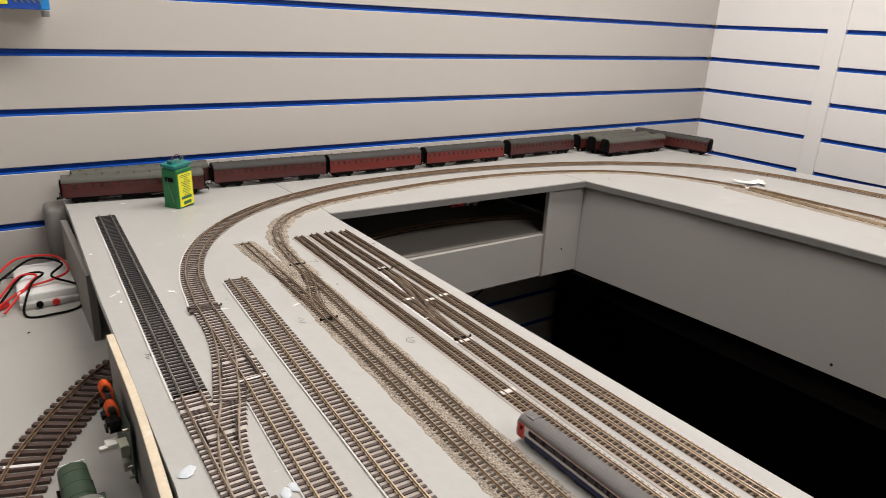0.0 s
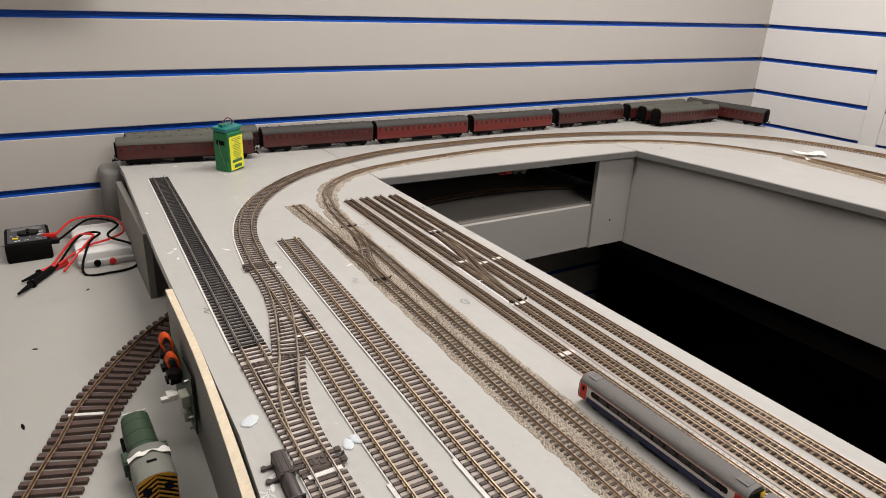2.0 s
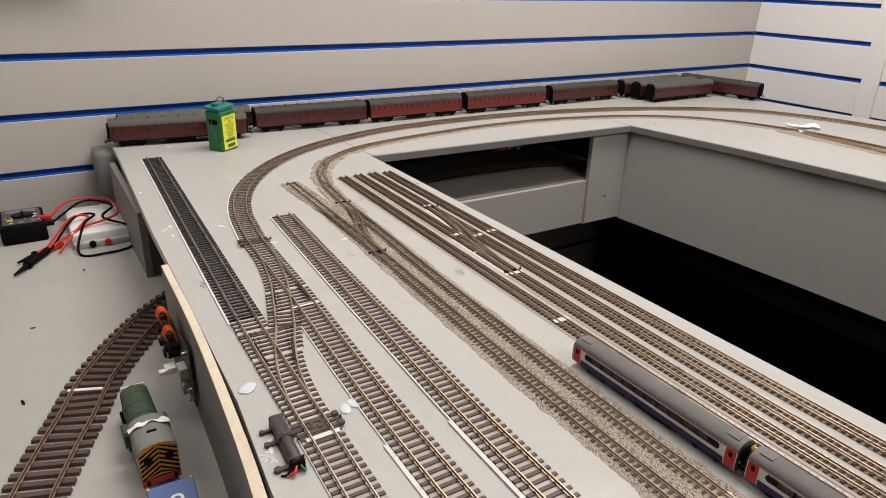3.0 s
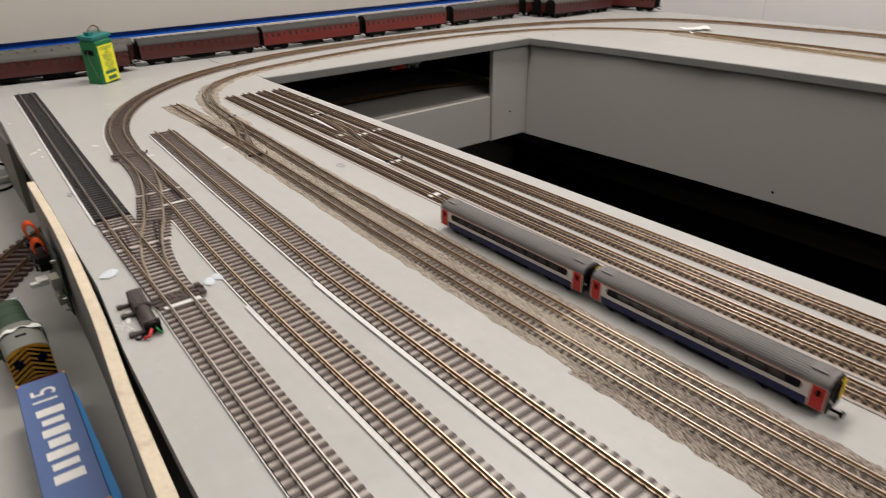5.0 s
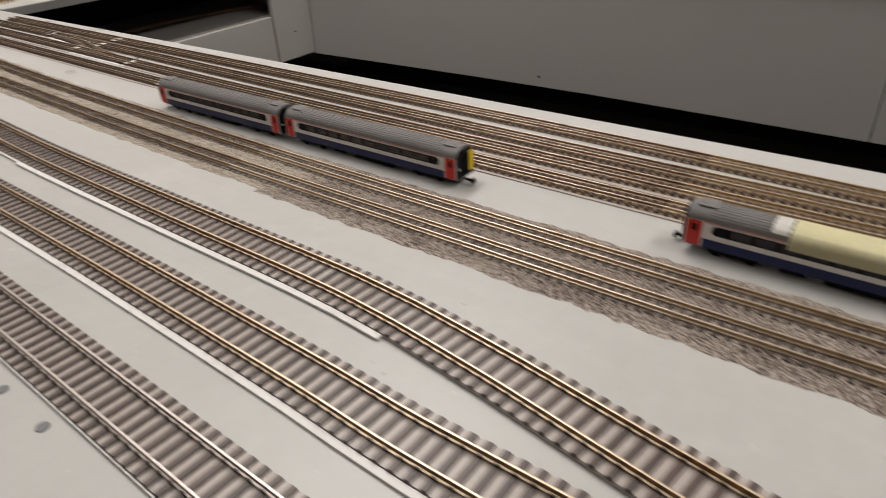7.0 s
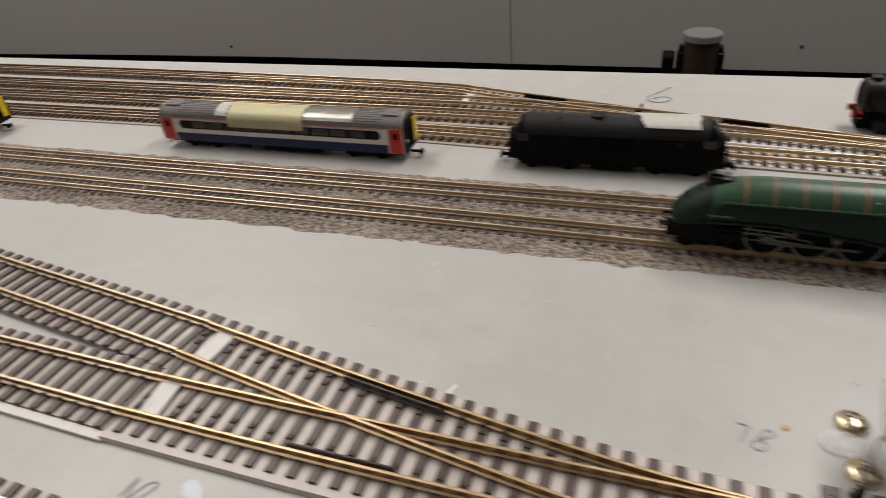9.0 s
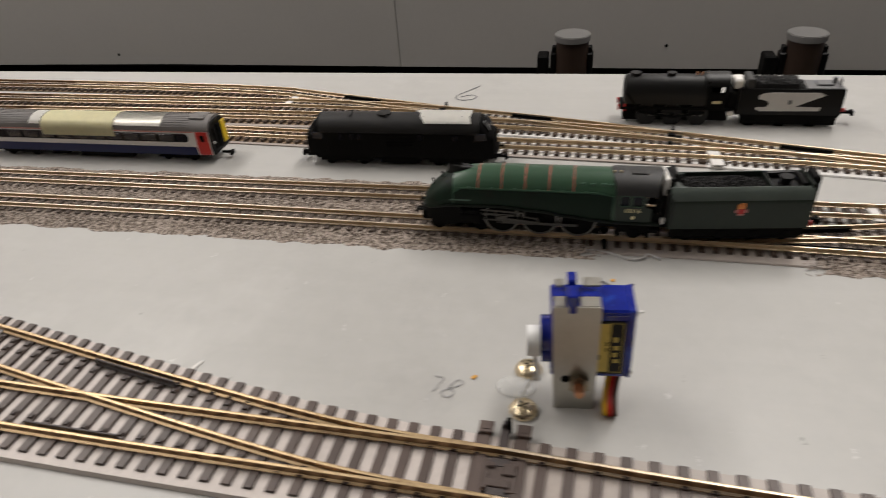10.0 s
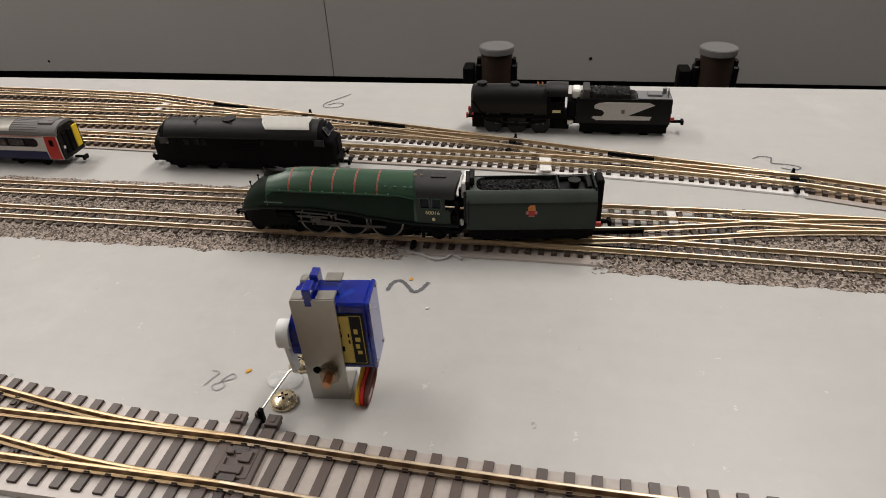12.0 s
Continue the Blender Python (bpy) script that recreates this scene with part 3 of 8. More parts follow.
def rail_part(bm, material, root, side=None):
    """A rail whose head is bare metal and whose sides are browned."""
    ob = part("rail", bm, material, root)
    ob.data.materials.append(side or RAIL_SIDE)
    for p in ob.data.polygons:
        p.material_index = 0 if p.normal.z > 0.6 else 1
    return ob


def lay_sleepers(parent, places, shared, near, merged):
    """Single sleepers inside the stretch near = (low, high) of y; the others as one mesh."""
    rest_v, rest_f = [], []
    base = [tuple(v.co) for v in shared.vertices]
    faces = [tuple(p.vertices) for p in shared.polygons]
    slots = [p.material_index for p in shared.polygons]
    singles = 0
    for p, a, sx in places:
        m = Matrix.Translation(p) @ Matrix.Rotation(a, 4, "Z") @ Matrix.Diagonal((sx, 1, 1, 1))
        if near[0] <= p.y <= near[1] and singles < 300:
            ob = new("sleeper", shared)
            ob.parent = parent
            ob.matrix_local = parent.matrix_world.inverted() @ m
            singles += 1
        else:
            k = len(rest_v)
            rest_v += [tuple(m @ Vector(c)) for c in base]
            rest_f += [tuple(i + k for i in f) for f in faces]
    if rest_v:
        me = bpy.data.meshes.new("sleeper_row")
        me.from_pydata(rest_v, [], rest_f)
        for m in shared.materials:
            me.materials.append(m)
        me.polygons.foreach_set("material_index", slots * (len(rest_f) // len(faces)))
        ob = new("sleeper_row", me)
        ob.parent = parent
        ob.matrix_parent_inverse = parent.matrix_world.inverted()
        tagged(ob, kind="stuff")


def track(label, pts, kind, material, rail=RAIL, near=(-2, 2), z=0.0, card=None, wobble=0.0, group="", step=0.0, white=True, paper=None):
    g, ln, wd, pitch, z0, z1, zt, head, chair = KINDS[kind]
    shared = SLEEPERS[(kind, material.name)]
    start = curve(pts, step or pitch)
    root = thing("railway_track", label, "railway track", Matrix.Translation(start[0][0] + Vector((0, 0, z))), group)
    up = Vector((0, 0, z))
    rnd = random.Random(len(label) + len(pts))
    places = [(p + up, math.atan2(d.y, d.x) + math.pi / 2 + rnd.uniform(-wobble, wobble), 1.0) for p, d in [((a[0] + b[0]) / 2, a[1]) for a, b in zip(start, start[1:])]]
    lay_sleepers(root, places, shared, near, material)
    fine = curve(pts, 0.012 if kind != "o" else 0.02)
    inv = root.matrix_world.inverted()
    for s in (-1, 1):
        ob = rail_part(sweep([(p + up, d) for p, d in fine], s * g / 2, rail_profile(z1, zt, head)), rail, root, RAIL_TAN if kind == "n" and rail in (RAIL, RAIL_PALE) else None)
        ob.matrix_parent_inverse = inv
    if card:
        w, off, h = card
        inner = ln * 0.99
        path = [(p + up, d) for p, d in curve(pts, 0.03)]
        soiled = paper or (CARD_N_MAT if kind == "n" else CARD_DIRTY)
        ob = part("underlay", sweep(path, 0.0, [(-inner / 2, 0.0002), (inner / 2, 0.0002), (inner / 2, h), (-inner / 2, h)]), soiled, root, "soiled pale card underlay")
        ob.matrix_parent_inverse = inv
        for lo, hi in ((-w / 2 + off, -inner / 2), (inner / 2, w / 2 + off)):
            if hi - lo > 0.0004 and white:
                ob = part("underlay_edge", sweep(path, 0.0, [(lo, 0.0002), (hi, 0.0002), (hi, min(h, 0.0014)), (lo + 0.0003, min(h, 0.0014))]), CARD if kind != "n" else CARD_DIRTY, root, "white edge of the card underlay")
                ob.matrix_parent_inverse = inv
    return root


def between(pts, y0, y1):
    """The stretch of a line from y0 down to y1."""
    full = curve(pts, 0.01)
    kept = [tuple(p)[:2] for p, d in full if y1 <= p.y <= y0 and not any(0 < abs(p.y - y) < 0.005 and min(a[0].y for a in full) < y < max(a[0].y for a in full) for y in (y0, y1))]
    for (p, d), (q, e) in zip(full, full[1:]):
        for y in (y0, y1):
            if (p.y - y) * (q.y - y) < 0:
                f = (y - p.y) / (q.y - p.y)
                kept.append((p.x + (q.x - p.x) * f, y))
    kept.sort(key=lambda c: -c[1])
    n = min(len(kept) - 1, 14)
    return [kept[round(k * (len(kept) - 1) / n)] for k in range(n + 1)]


def turnout(label, main, branch, kind, material, rail=RAIL, frog=None, tie=None, card=None, paper=None, step=0.0, bare=False, toe=1):
    """Two routes that share one toe, on long common sleepers. Both lines run from toe to heel."""
    g, ln, wd, pitch, z0, z1, zt, head, chair = KINDS[kind]
    shared = SLEEPERS[(kind, material.name)]
    paper = paper or CARD_DIRTY
    a, b = curve(main, step or pitch), curve(branch, step or pitch)
    root = thing("railway_turnout", label, "railway turnout", Matrix.Translation(a[0][0]))
    inv = root.matrix_world.inverted()
    places = []
    for p, d in a:
        q, e = min(b, key=lambda o: abs(o[0].y - p.y))
        gap = (q - p).length
        if gap > ln * 1.1 or abs(q.y - p.y) > pitch:
            q = p
            gap = 0
        places.append(((p + q) / 2, math.atan2(d.y, d.x) + math.pi / 2, (ln + gap) / ln))
    extra = [(q, math.atan2(e.y, e.x) + math.pi / 2, 1.0) for q, e in b if min((q - p).length for p, d in a) > ln * 1.1 or not min(a[0][0].y, a[-1][0].y) - 0.002 <= q.y <= max(a[0][0].y, a[-1][0].y) + 0.002]
    lay_sleepers(root, (places[:-1] if bare else places) + extra[:-1], shared, (-2, 2), material)
    for pts, drop in ((main, 0.0), (branch, 0.00006)):
        fine = curve(pts, 0.008)
        for s in (-1, 1):
            ob = rail_part(sweep(fine, s * g / 2, rail_profile(z1, zt, head), drop), rail, root, RAIL_TAN if kind == "n" and rail in (RAIL, RAIL_PALE) else None)
            ob.matrix_parent_inverse = inv
    # check rails beside the outer rails, opposite the crossing
    for pts, other in ((a, b), (b, a)):
        mid = min(range(len(pts)), key=lambda i: abs(min((o[0] - pts[i][0]).length for o in other) - g * 1.0))
        sgn = 1 if (Vector((pts[mid][1].y, -pts[mid][1].x, 0))).dot(other[min(mid, len(other) - 1)][0] - pts[mid][0]) < 0 else -1
        lo, hi = max(0, mid - 3), min(len(pts), mid + 3)
        if hi - lo > 2:
            dark = BLACK_MATT if card and pts[0][0].y < 0 else rail
            ob = part("check_rail", sweep(pts[lo:hi], sgn * (g / 2 - head * 2.1), rail_profile(z1, zt - 0.0003, head * 0.6)), dark if kind == "n" else MOTOR, root, "dark check rail")
            ob.matrix_parent_inverse = inv
    # stretcher bar at the toe
    p, d = a[toe]
    bar = bmesh.new()
    m = Matrix.Translation(p + Vector((0, 0, (z1 + z0) / 2 + 0.0006))) @ Matrix.Rotation(math.atan2(d.y, d.x) + math.pi / 2, 4, "Z")
    box(bar, (0, 0, 0), (ln * 1.30, wd * 0.8, 0.0012), 0.0001, m)
    for s in (-1, 1):
        box(bar, (s * ln * 0.16, 0, 0.0006), (wd * 0.8, wd * 1.6, 0.0012), 0, m)
        box(bar, (s * ln * 0.62, 0, 0.0010), (wd * 0.5, wd * 0.5, 0.0026), 0, m)
    box(bar, (0, wd * 1.5, -0.0001), (ln * 0.52, wd * 1.3, 0.0010), 0, m)
    if kind == "oo":
        for o in (-1.75, 1.75):
            gear = boxes(((-ln * 0.05, o * wd, -0.0003), (ln * 1.16, wd * 1.05, 0.0022), 0.0001, m), ((-ln * 0.56, o * wd, 0.0010), (ln * 0.15, wd * 1.35, 0.0018), 0.0002, m), ((-ln * 0.56, o * wd, 0.0017), (ln * 0.07, wd * 0.45, 0.0010), 0, m))
            ob = part("toe_sleeper", gear, SLEEPER_OO, root, "long sleeper with a moulded lug")
            ob.matrix_parent_inverse = inv
        gear = boxes(((-ln * 0.02, wd * 0.2, 0.0004), (ln * 0.36, wd * 3.2, 0.0012), 0.0002, m), ((-ln * 0.08, wd * 0.9, 0.0012), (ln * 0.13, wd * 1.1, 0.0012), 0.0002, m), ((ln * 0.08, wd * 0.1, 0.0012), (ln * 0.09, wd * 2.0, 0.0010), 0.0002, m), ((-ln * 0.11, -wd * 0.7, 0.0013), (ln * 0.05, wd * 0.7, 0.0016), 0.0002, m), ((ln * 0.05, -wd * 1.0, 0.0012), (ln * 0.2, wd * 0.4, 0.0010), 0.0001, m))
        ob = part("toe_cover", gear, SLEEPER_OO, root, "moulded spring cover between the point blades")
        ob.matrix_parent_inverse = inv
    ob = part("stretcher_bar", bar, BLACK_MATT if kind == "n" else MOTOR, root, "plastic stretcher bar with peg")
    ob.matrix_parent_inverse = inv
    if card:
        w, off, h = card
        for pts in (main, branch):
            t = h - (0.0001 if pts is branch else 0)
            ob = part("underlay", sweep(curve(pts, 0.03), off, [(-w / 2, 0.0002), (w / 2, 0.0002), (w / 2 - 0.0004, t), (-w / 2 + 0.0004, t)]), paper, root, "card underlay strip")
            ob.matrix_parent_inverse = inv
    return root


SLEEPERS = {}
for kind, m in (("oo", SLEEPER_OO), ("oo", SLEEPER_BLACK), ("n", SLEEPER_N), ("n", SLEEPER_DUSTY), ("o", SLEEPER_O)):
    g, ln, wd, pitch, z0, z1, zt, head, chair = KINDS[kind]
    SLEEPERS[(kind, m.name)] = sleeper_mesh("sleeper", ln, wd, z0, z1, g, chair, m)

# broad track on the upper board, lines given from the far end towards the near end
T_ONE = [(-0.3405, 1.137), (-0.348, 0.95), (-0.355, 0.79), (-0.3665, 0.50), (-0.3695, 0.34), (-0.3730, 0.20), (-0.3755, 0.10), (-0.3780, 0.0), (-0.3825, -0.16), (-0.388, -0.30), (-0.396, -0.60), (-0.400, -1.2)]
ARC = [(1.168, -1.2), (1.168, 0.30), (1.150, 0.60), (1.122, 0.80), (1.040, 0.957), (0.87, 1.07), (0.65, 1.145), (0.40, 1.178), (0.15, 1.168), (0.0, 1.128), (-0.115, 1.068), (-0.2, 0.988), (-0.256, 0.90), (-0.287, 0.81), (-0.302, 0.705)]
S_TWO = [(-0.302, 0.705), (-0.3055, 0.60), (-0.3085, 0.52), (-0.3145, 0.41), (-0.3185, 0.30), (-0.3210, 0.10), (-0.3250, -0.05), (-0.3275, -0.10), (-0.3290, -0.19), (-0.3335, -0.28), (-0.3385, -0.47)]
S_THREE = [(-0.2435, 0.769), (-0.2545, 0.56), (-0.262, 0.395), (-0.2665, 0.285), (-0.2685, 0.12), (-0.2700, -0.02), (-0.278, -0.10), (-0.2890, -0.17), (-0.3070, -0.28), (-0.323, -0.36), (-0.335, -0.43), (-0.3388, -0.48)]
CROSS_A = [(-0.302, 0.705), (-0.305, 0.64), (-0.3145, 0.58), (-0.3275, 0.53), (-0.3405, 0.485)]
CROSS_B = [(-0.3692, 0.335), (-0.3685, 0.37), (-0.3625, 0.415), (-0.3515, 0.455), (-0.3405, 0.485)]

track("dark-sleepered model railway siding on white card underlay", between(T_ONE, 1.2, 0.5165), "oo", SLEEPER_BLACK, RAIL_GREY, card=(0.0312, 0.0014, 0.0014), paper=CARD_SHADE, wobble=0.01)
track("brown-sleepered model railway line curving along the slatwall", ARC, "oo", SLEEPER_OO, RAIL_DULL, near=(0.7, 1.2), card=(0.0312, 0.0014, 0.0021))
turnout("brown-sleepered model turnout at the foot of the curve", between(S_TWO, 0.706, 0.520), CROSS_A, "oo", SLEEPER_OO, RAIL_DULL, card=(0.0295, 0.0, 0.0020), paper=CARD_PALE)
turnout("brown-sleepered model turnout beside a grey point motor", [(-0.3692, 0.335), (-0.3685, 0.40), (-0.3668, 0.49), (-0.3658, 0.520)], CROSS_B, "oo", SLEEPER_OO, RAIL_DULL, card=(0.0295, 0.0, 0.0020), paper=CARD_PALE)
track("brown-sleepered model siding beside the plywood edge", [(-0.3692, 0.335), (-0.3730, 0.20), (-0.3755, 0.10), (-0.3780, 0.0), (-0.3825, -0.16), (-0.388, -0.30), (-0.396, -0.60), (-0.400, -1.2)], "oo", SLEEPER_OO, RAIL_SILVER, near=(-0.7, 0.4), card=(0.0306, 0.0005, 0.0021))
track("brown-sleepered model siding on white card underlay", between(S_TWO, 0.520, 0.300), "oo", SLEEPER_OO, card=(0.0308, 0.0008, 0.0021))
track("brown-sleepered model siding on broad white card underlay", between(S_TWO, 0.300, -0.2640), "oo", SLEEPER_OO, card=(0.0332, 0.0018, 0.0021))
track("brown-sleepered model siding with a thin white underlay edge", between(S_THREE, 0.8, 0.300), "oo", SLEEPER_OO, z=0.0003, card=(0.0312, 0.0010, 0.0021))
track("brown-sleepered model siding with a wide white underlay", between(S_THREE, 0.300, -0.0600), "oo", SLEEPER_OO, z=0.0003, card=(0.0325, 0.0022, 0.0021))
track("brown-sleepered model siding bending towards the turnout", between(S_THREE, -0.0600, -0.2680), "oo", SLEEPER_OO, z=0.0003, card=(0.0312, 0.0004, 0.0021), white=False)
turnout("brown-sleepered model turnout worked by a blue servo", [(-0.3388, -0.480), (-0.3375, -0.42), (-0.3355, -0.34), (-0.3328, -0.263)], [(-0.3388, -0.480), (-0.335, -0.43), (-0.323, -0.36), (-0.3048, -0.267)], "oo", SLEEPER_OO, RAIL_GOLD, card=(0.0335, -0.0012, 0.0021), paper=CARD_PALE, bare=True, toe=0)
track("brown-sleepered model railway line near the plywood edge", [(-0.3388, -0.480), (-0.3425, -0.54), (-0.3455, -0.62), (-0.348, -0.80), (-0.350, -1.2)], "oo", SLEEPER_OO, card=(0.0320, 0.0015, 0.0021), step=0.0078)

# fine track: four sidings along the well
N_ZERO = [(-0.1020, 0.896), (-0.1090, 0.55), (-0.1125, 0.25), (-0.1130, -0.10), (-0.1140, -0.27), (-0.1180, -0.36), (-0.1220, -0.46), (-0.1275, -0.56), (-0.1325, -0.62), (-0.1400, -0.675), (-0.1425, -0.69)]
N_ONE = [(-0.0765, 0.896), (-0.0818, 0.55), (-0.0870, 0.25), (-0.0880, -0.10), (-0.0890, -0.30), (-0.0930, -0.40), (-0.0985, -0.48), (-0.1065, -0.54)]
N_TWO = [(-0.0520, 0.895), (-0.0553, 0.55), (-0.0615, 0.25), (-0.0650, -0.05), (-0.0680, -0.27), (-0.0715, -0.36), (-0.0765, -0.41)]
LADDER = [(-0.0280, 0.890), (-0.0315, 0.55), (-0.0340, 0.25), (-0.0360, 0.0), (-0.0425, -0.21), (-0.0500, -0.304), (-0.0625, -0.352), (-0.0755, -0.405), (-0.0830, -0.440), (-0.0985, -0.511), (-0.1150, -0.577), (-0.1290, -0.636), (-0.1420, -0.688), (-0.1560, -0.735), (-0.172, -0.79), (-0.21, -0.92), (-0.24, -1.2)]
CARD_N = (0.0180, 0.0014, 0.0007)
NEAR_N = (-0.75, 0.72)
# dull rails in the far half, browner and brighter ones in the near half
for line, y0, y1, card, white in ((N_ZERO, 0.9, -0.36, (0.0190, 0.0016, 0.0007), True), (N_ONE, 0.9, 0.602, (0.0198, 0.0020, 0.0007), True), (N_ONE, 0.4805, -0.423, (0.0198, 0.0020, 0.0007), True), (N_TWO, 0.9, 0.7125, CARD_N, False), (N_TWO, 0.5915, -0.303, CARD_N, False), (LADDER, 0.9, -0.304, CARD_N, False)):
    mid = min(y0, max(y1, -0.12))
    track("fine-scale siding with dull rails and brown sleepers beside the well", between(line, y0, mid), "n", SLEEPER_N, RAIL_DULL, near=NEAR_N, card=card, group="sidings beside the well", white=white)
    if mid > y1:
        track("fine-scale siding with golden rails and brown sleepers beside the well", between(line, mid, y1), "n", SLEEPER_N, near=NEAR_N, card=card, group="sidings beside the well", white=white)
track("fine-scale siding with brown sleepers on white card beside the well", between(N_ZERO, -0.36, -0.563), "n", SLEEPER_N, near=NEAR_N, card=(0.0190, 0.0016, 0.0009), paper=CARD, group="sidings beside the well")
turnout("fine-scale turnout joining two sidings beside the well", [(-0.0785, -0.418), (-0.0740, -0.385), (-0.0710, -0.345), (-0.0685, -0.303)], [(-0.0785, -0.418), (-0.0735, -0.398), (-0.0625, -0.352), (-0.0505, -0.304)], "n", SLEEPER_N, card=CARD_N, paper=CARD_PALE)
turnout("fine-scale turnout in the siding ladder", [(-0.1090, -0.552), (-0.1035, -0.52), (-0.0970, -0.465), (-0.0940, -0.423)], [(-0.1090, -0.552), (-0.1000, -0.517), (-0.0890, -0.470), (-0.0787, -0.4185)], "n", SLEEPER_N, card=(0.0190, -0.0006, 0.0009), paper=CARD, step=0.0049)
turnout("fine-scale turnout at the end of the siding ladder", [(-0.1432, -0.695), (-0.1385, -0.665), (-0.1315, -0.610), (-0.1278, -0.563)], [(-0.1432, -0.695), (-0.1350, -0.662), (-0.1225, -0.608), (-0.1090, -0.5525)], "n", SLEEPER_N, card=(0.0200, -0.0014, 0.0009), paper=CARD, step=0.0049)
track("fine-scale line leaving the siding ladder", [(-0.1432, -0.695), (-0.156, -0.74), (-0.173, -0.80), (-0.21, -0.93), (-0.235, -1.2)], "n", SLEEPER_N, near=(-1.0, 0), card=(0.0210, 0.0022, 0.0007))
# the crossover between two sidings far along
turnout("fine-scale crossover turnout between two sidings", between(N_TWO, 0.7125, 0.5915), [(-0.0537, 0.7125), (-0.0550, 0.685), (-0.0582, 0.652), (-0.0628, 0.622), (-0.0680, 0.5970)], "n", SLEEPER_N, RAIL_DULL, card=(0.0200, 0.0010, 0.0007), paper=CARD, step=0.0050)
turnout("fine-scale crossover turnout between two sidings", between(N_ONE, 0.602, 0.4805)[::-1], [(-0.0831, 0.4805), (-0.0818, 0.510), (-0.0786, 0.542), (-0.0737, 0.571), (-0.0680, 0.5970)], "n", SLEEPER_N, RAIL_DULL, card=(0.0200, -0.0010, 0.0007), paper=CARD, step=0.0050)

# fine track in ballast
B_ONE = [(-0.1850, 0.902), (-0.1865, 0.75), (-0.1895, 0.59), (-0.1915, 0.53), (-0.1945, 0.45), (-0.1985, 0.35), (-0.2020, 0.20), (-0.2040, -0.10), (-0.2050, -0.30), (-0.2070, -0.45), (-0.2085, -0.58), (-0.2140, -0.70), (-0.2200, -0.85), (-0.225, -1.2)]
B_TWO = [(0.943, -1.2), (0.943, 0.30), (0.940, 0.57), (0.922, 0.79), (0.84, 0.950), (0.71, 1.042), (0.53, 1.093), (0.34, 1.105), (0.15, 1.086), (0.01, 1.055), (-0.072, 1.006), (-0.116, 0.948), (-0.1405, 0.875), (-0.1515, 0.79), (-0.1570, 0.67), (-0.1655, 0.52), (-0.1715, 0.35), (-0.1750, 0.20), (-0.1780, 0.0), (-0.1800, -0.30), (-0.1805, -0.60), (-0.1840, -0.72), (-0.190, -0.85), (-0.196, -1.2)]
DUSTY = dict(group="ballasted lines")
track("old fine-scale stub of track sunk in sandy ballast", between(B_ONE, 0.91, 0.690), "n", SLEEPER_DUSTY, RAIL_OLD, **DUSTY)
track("old fine-scale ballasted line beside the passing loop", between(B_ONE, 0.597, 0.150), "n", SLEEPER_DUSTY, RAIL_OLD, **DUSTY)
track("fine-scale ballasted line beside the passing loop", between(B_ONE, 0.150, -0.505), "n", SLEEPER_DUSTY, RAIL_PALE, near=(-0.80, 0.70), **DUSTY)
track("fine-scale ballasted line leaving the near turnout", between(B_ONE, -0.630, -1.2), "n", SLEEPER_DUSTY, RAIL_PALE, near=(-0.80, 0.70), **DUSTY)
track("old fine-scale ballasted line curving round towards the wall", B_TWO[:14], "n", SLEEPER_DUSTY, RAIL_OLD, near=(0.85, 1.2), **DUSTY)
track("old fine-scale ballasted line below the curve", between(B_TWO[12:], 0.690, 0.150), "n", SLEEPER_DUSTY, RAIL_OLD, **DUSTY)
track("fine-scale ballasted line towards the near turnout", between(B_TWO[14:], 0.150, -0.630), "n", SLEEPER_DUSTY, RAIL_PALE, near=(-0.80, 0.70), **DUSTY)
track("fine-scale ballasted line beyond the shiny turnout", between(B_TWO[14:], -0.755, -1.2), "n", SLEEPER_DUSTY, RAIL_PALE, near=(-0.95, 0.70), **DUSTY)
track("fine-scale ballasted line on the far baseboard", [(0.918, 0.75), (0.905, 0.60), (0.893, 0.45), (0.888, 0.2), (0.888, -1.2)], "n", SLEEPER_N, near=(9, 9), group="ballasted lines")
turnout("fine-scale turnout at the foot of the ballasted curve", [(-0.1518, 0.787), (-0.1538, 0.74), (-0.1561, 0.690)], [(-0.1518, 0.787), (-0.1540, 0.755), (-0.1600, 0.722), (-0.1705, 0.688)], "n", SLEEPER_N, RAIL_OLD)
turnout("fine-scale turnout in old ballast", [(-0.1893, 0.597), (-0.1880, 0.64), (-0.1873, 0.690)], [(-0.1893, 0.597), (-0.1865, 0.630), (-0.1805, 0.660), (-0.1705, 0.688)], "n", SLEEPER_N, RAIL_OLD)
turnout("fine-scale turnout under the green engine", [(-0.2075, -0.505), (-0.2080, -0.56), (-0.2105, -0.63)], [(-0.2075, -0.505), (-0.2060, -0.55), (-0.2010, -0.60), (-0.1945, -0.64)], "n", SLEEPER_N, card=(0.022, 0.002, 0.0008))
turnout("fine-scale turnout with shiny rails in grey ballast", [(-0.1855, -0.755), (-0.1825, -0.70), (-0.1805, -0.63)], [(-0.1855, -0.755), (-0.1850, -0.71), (-0.1890, -0.67), (-0.1945, -0.64)], "n", SLEEPER_N)
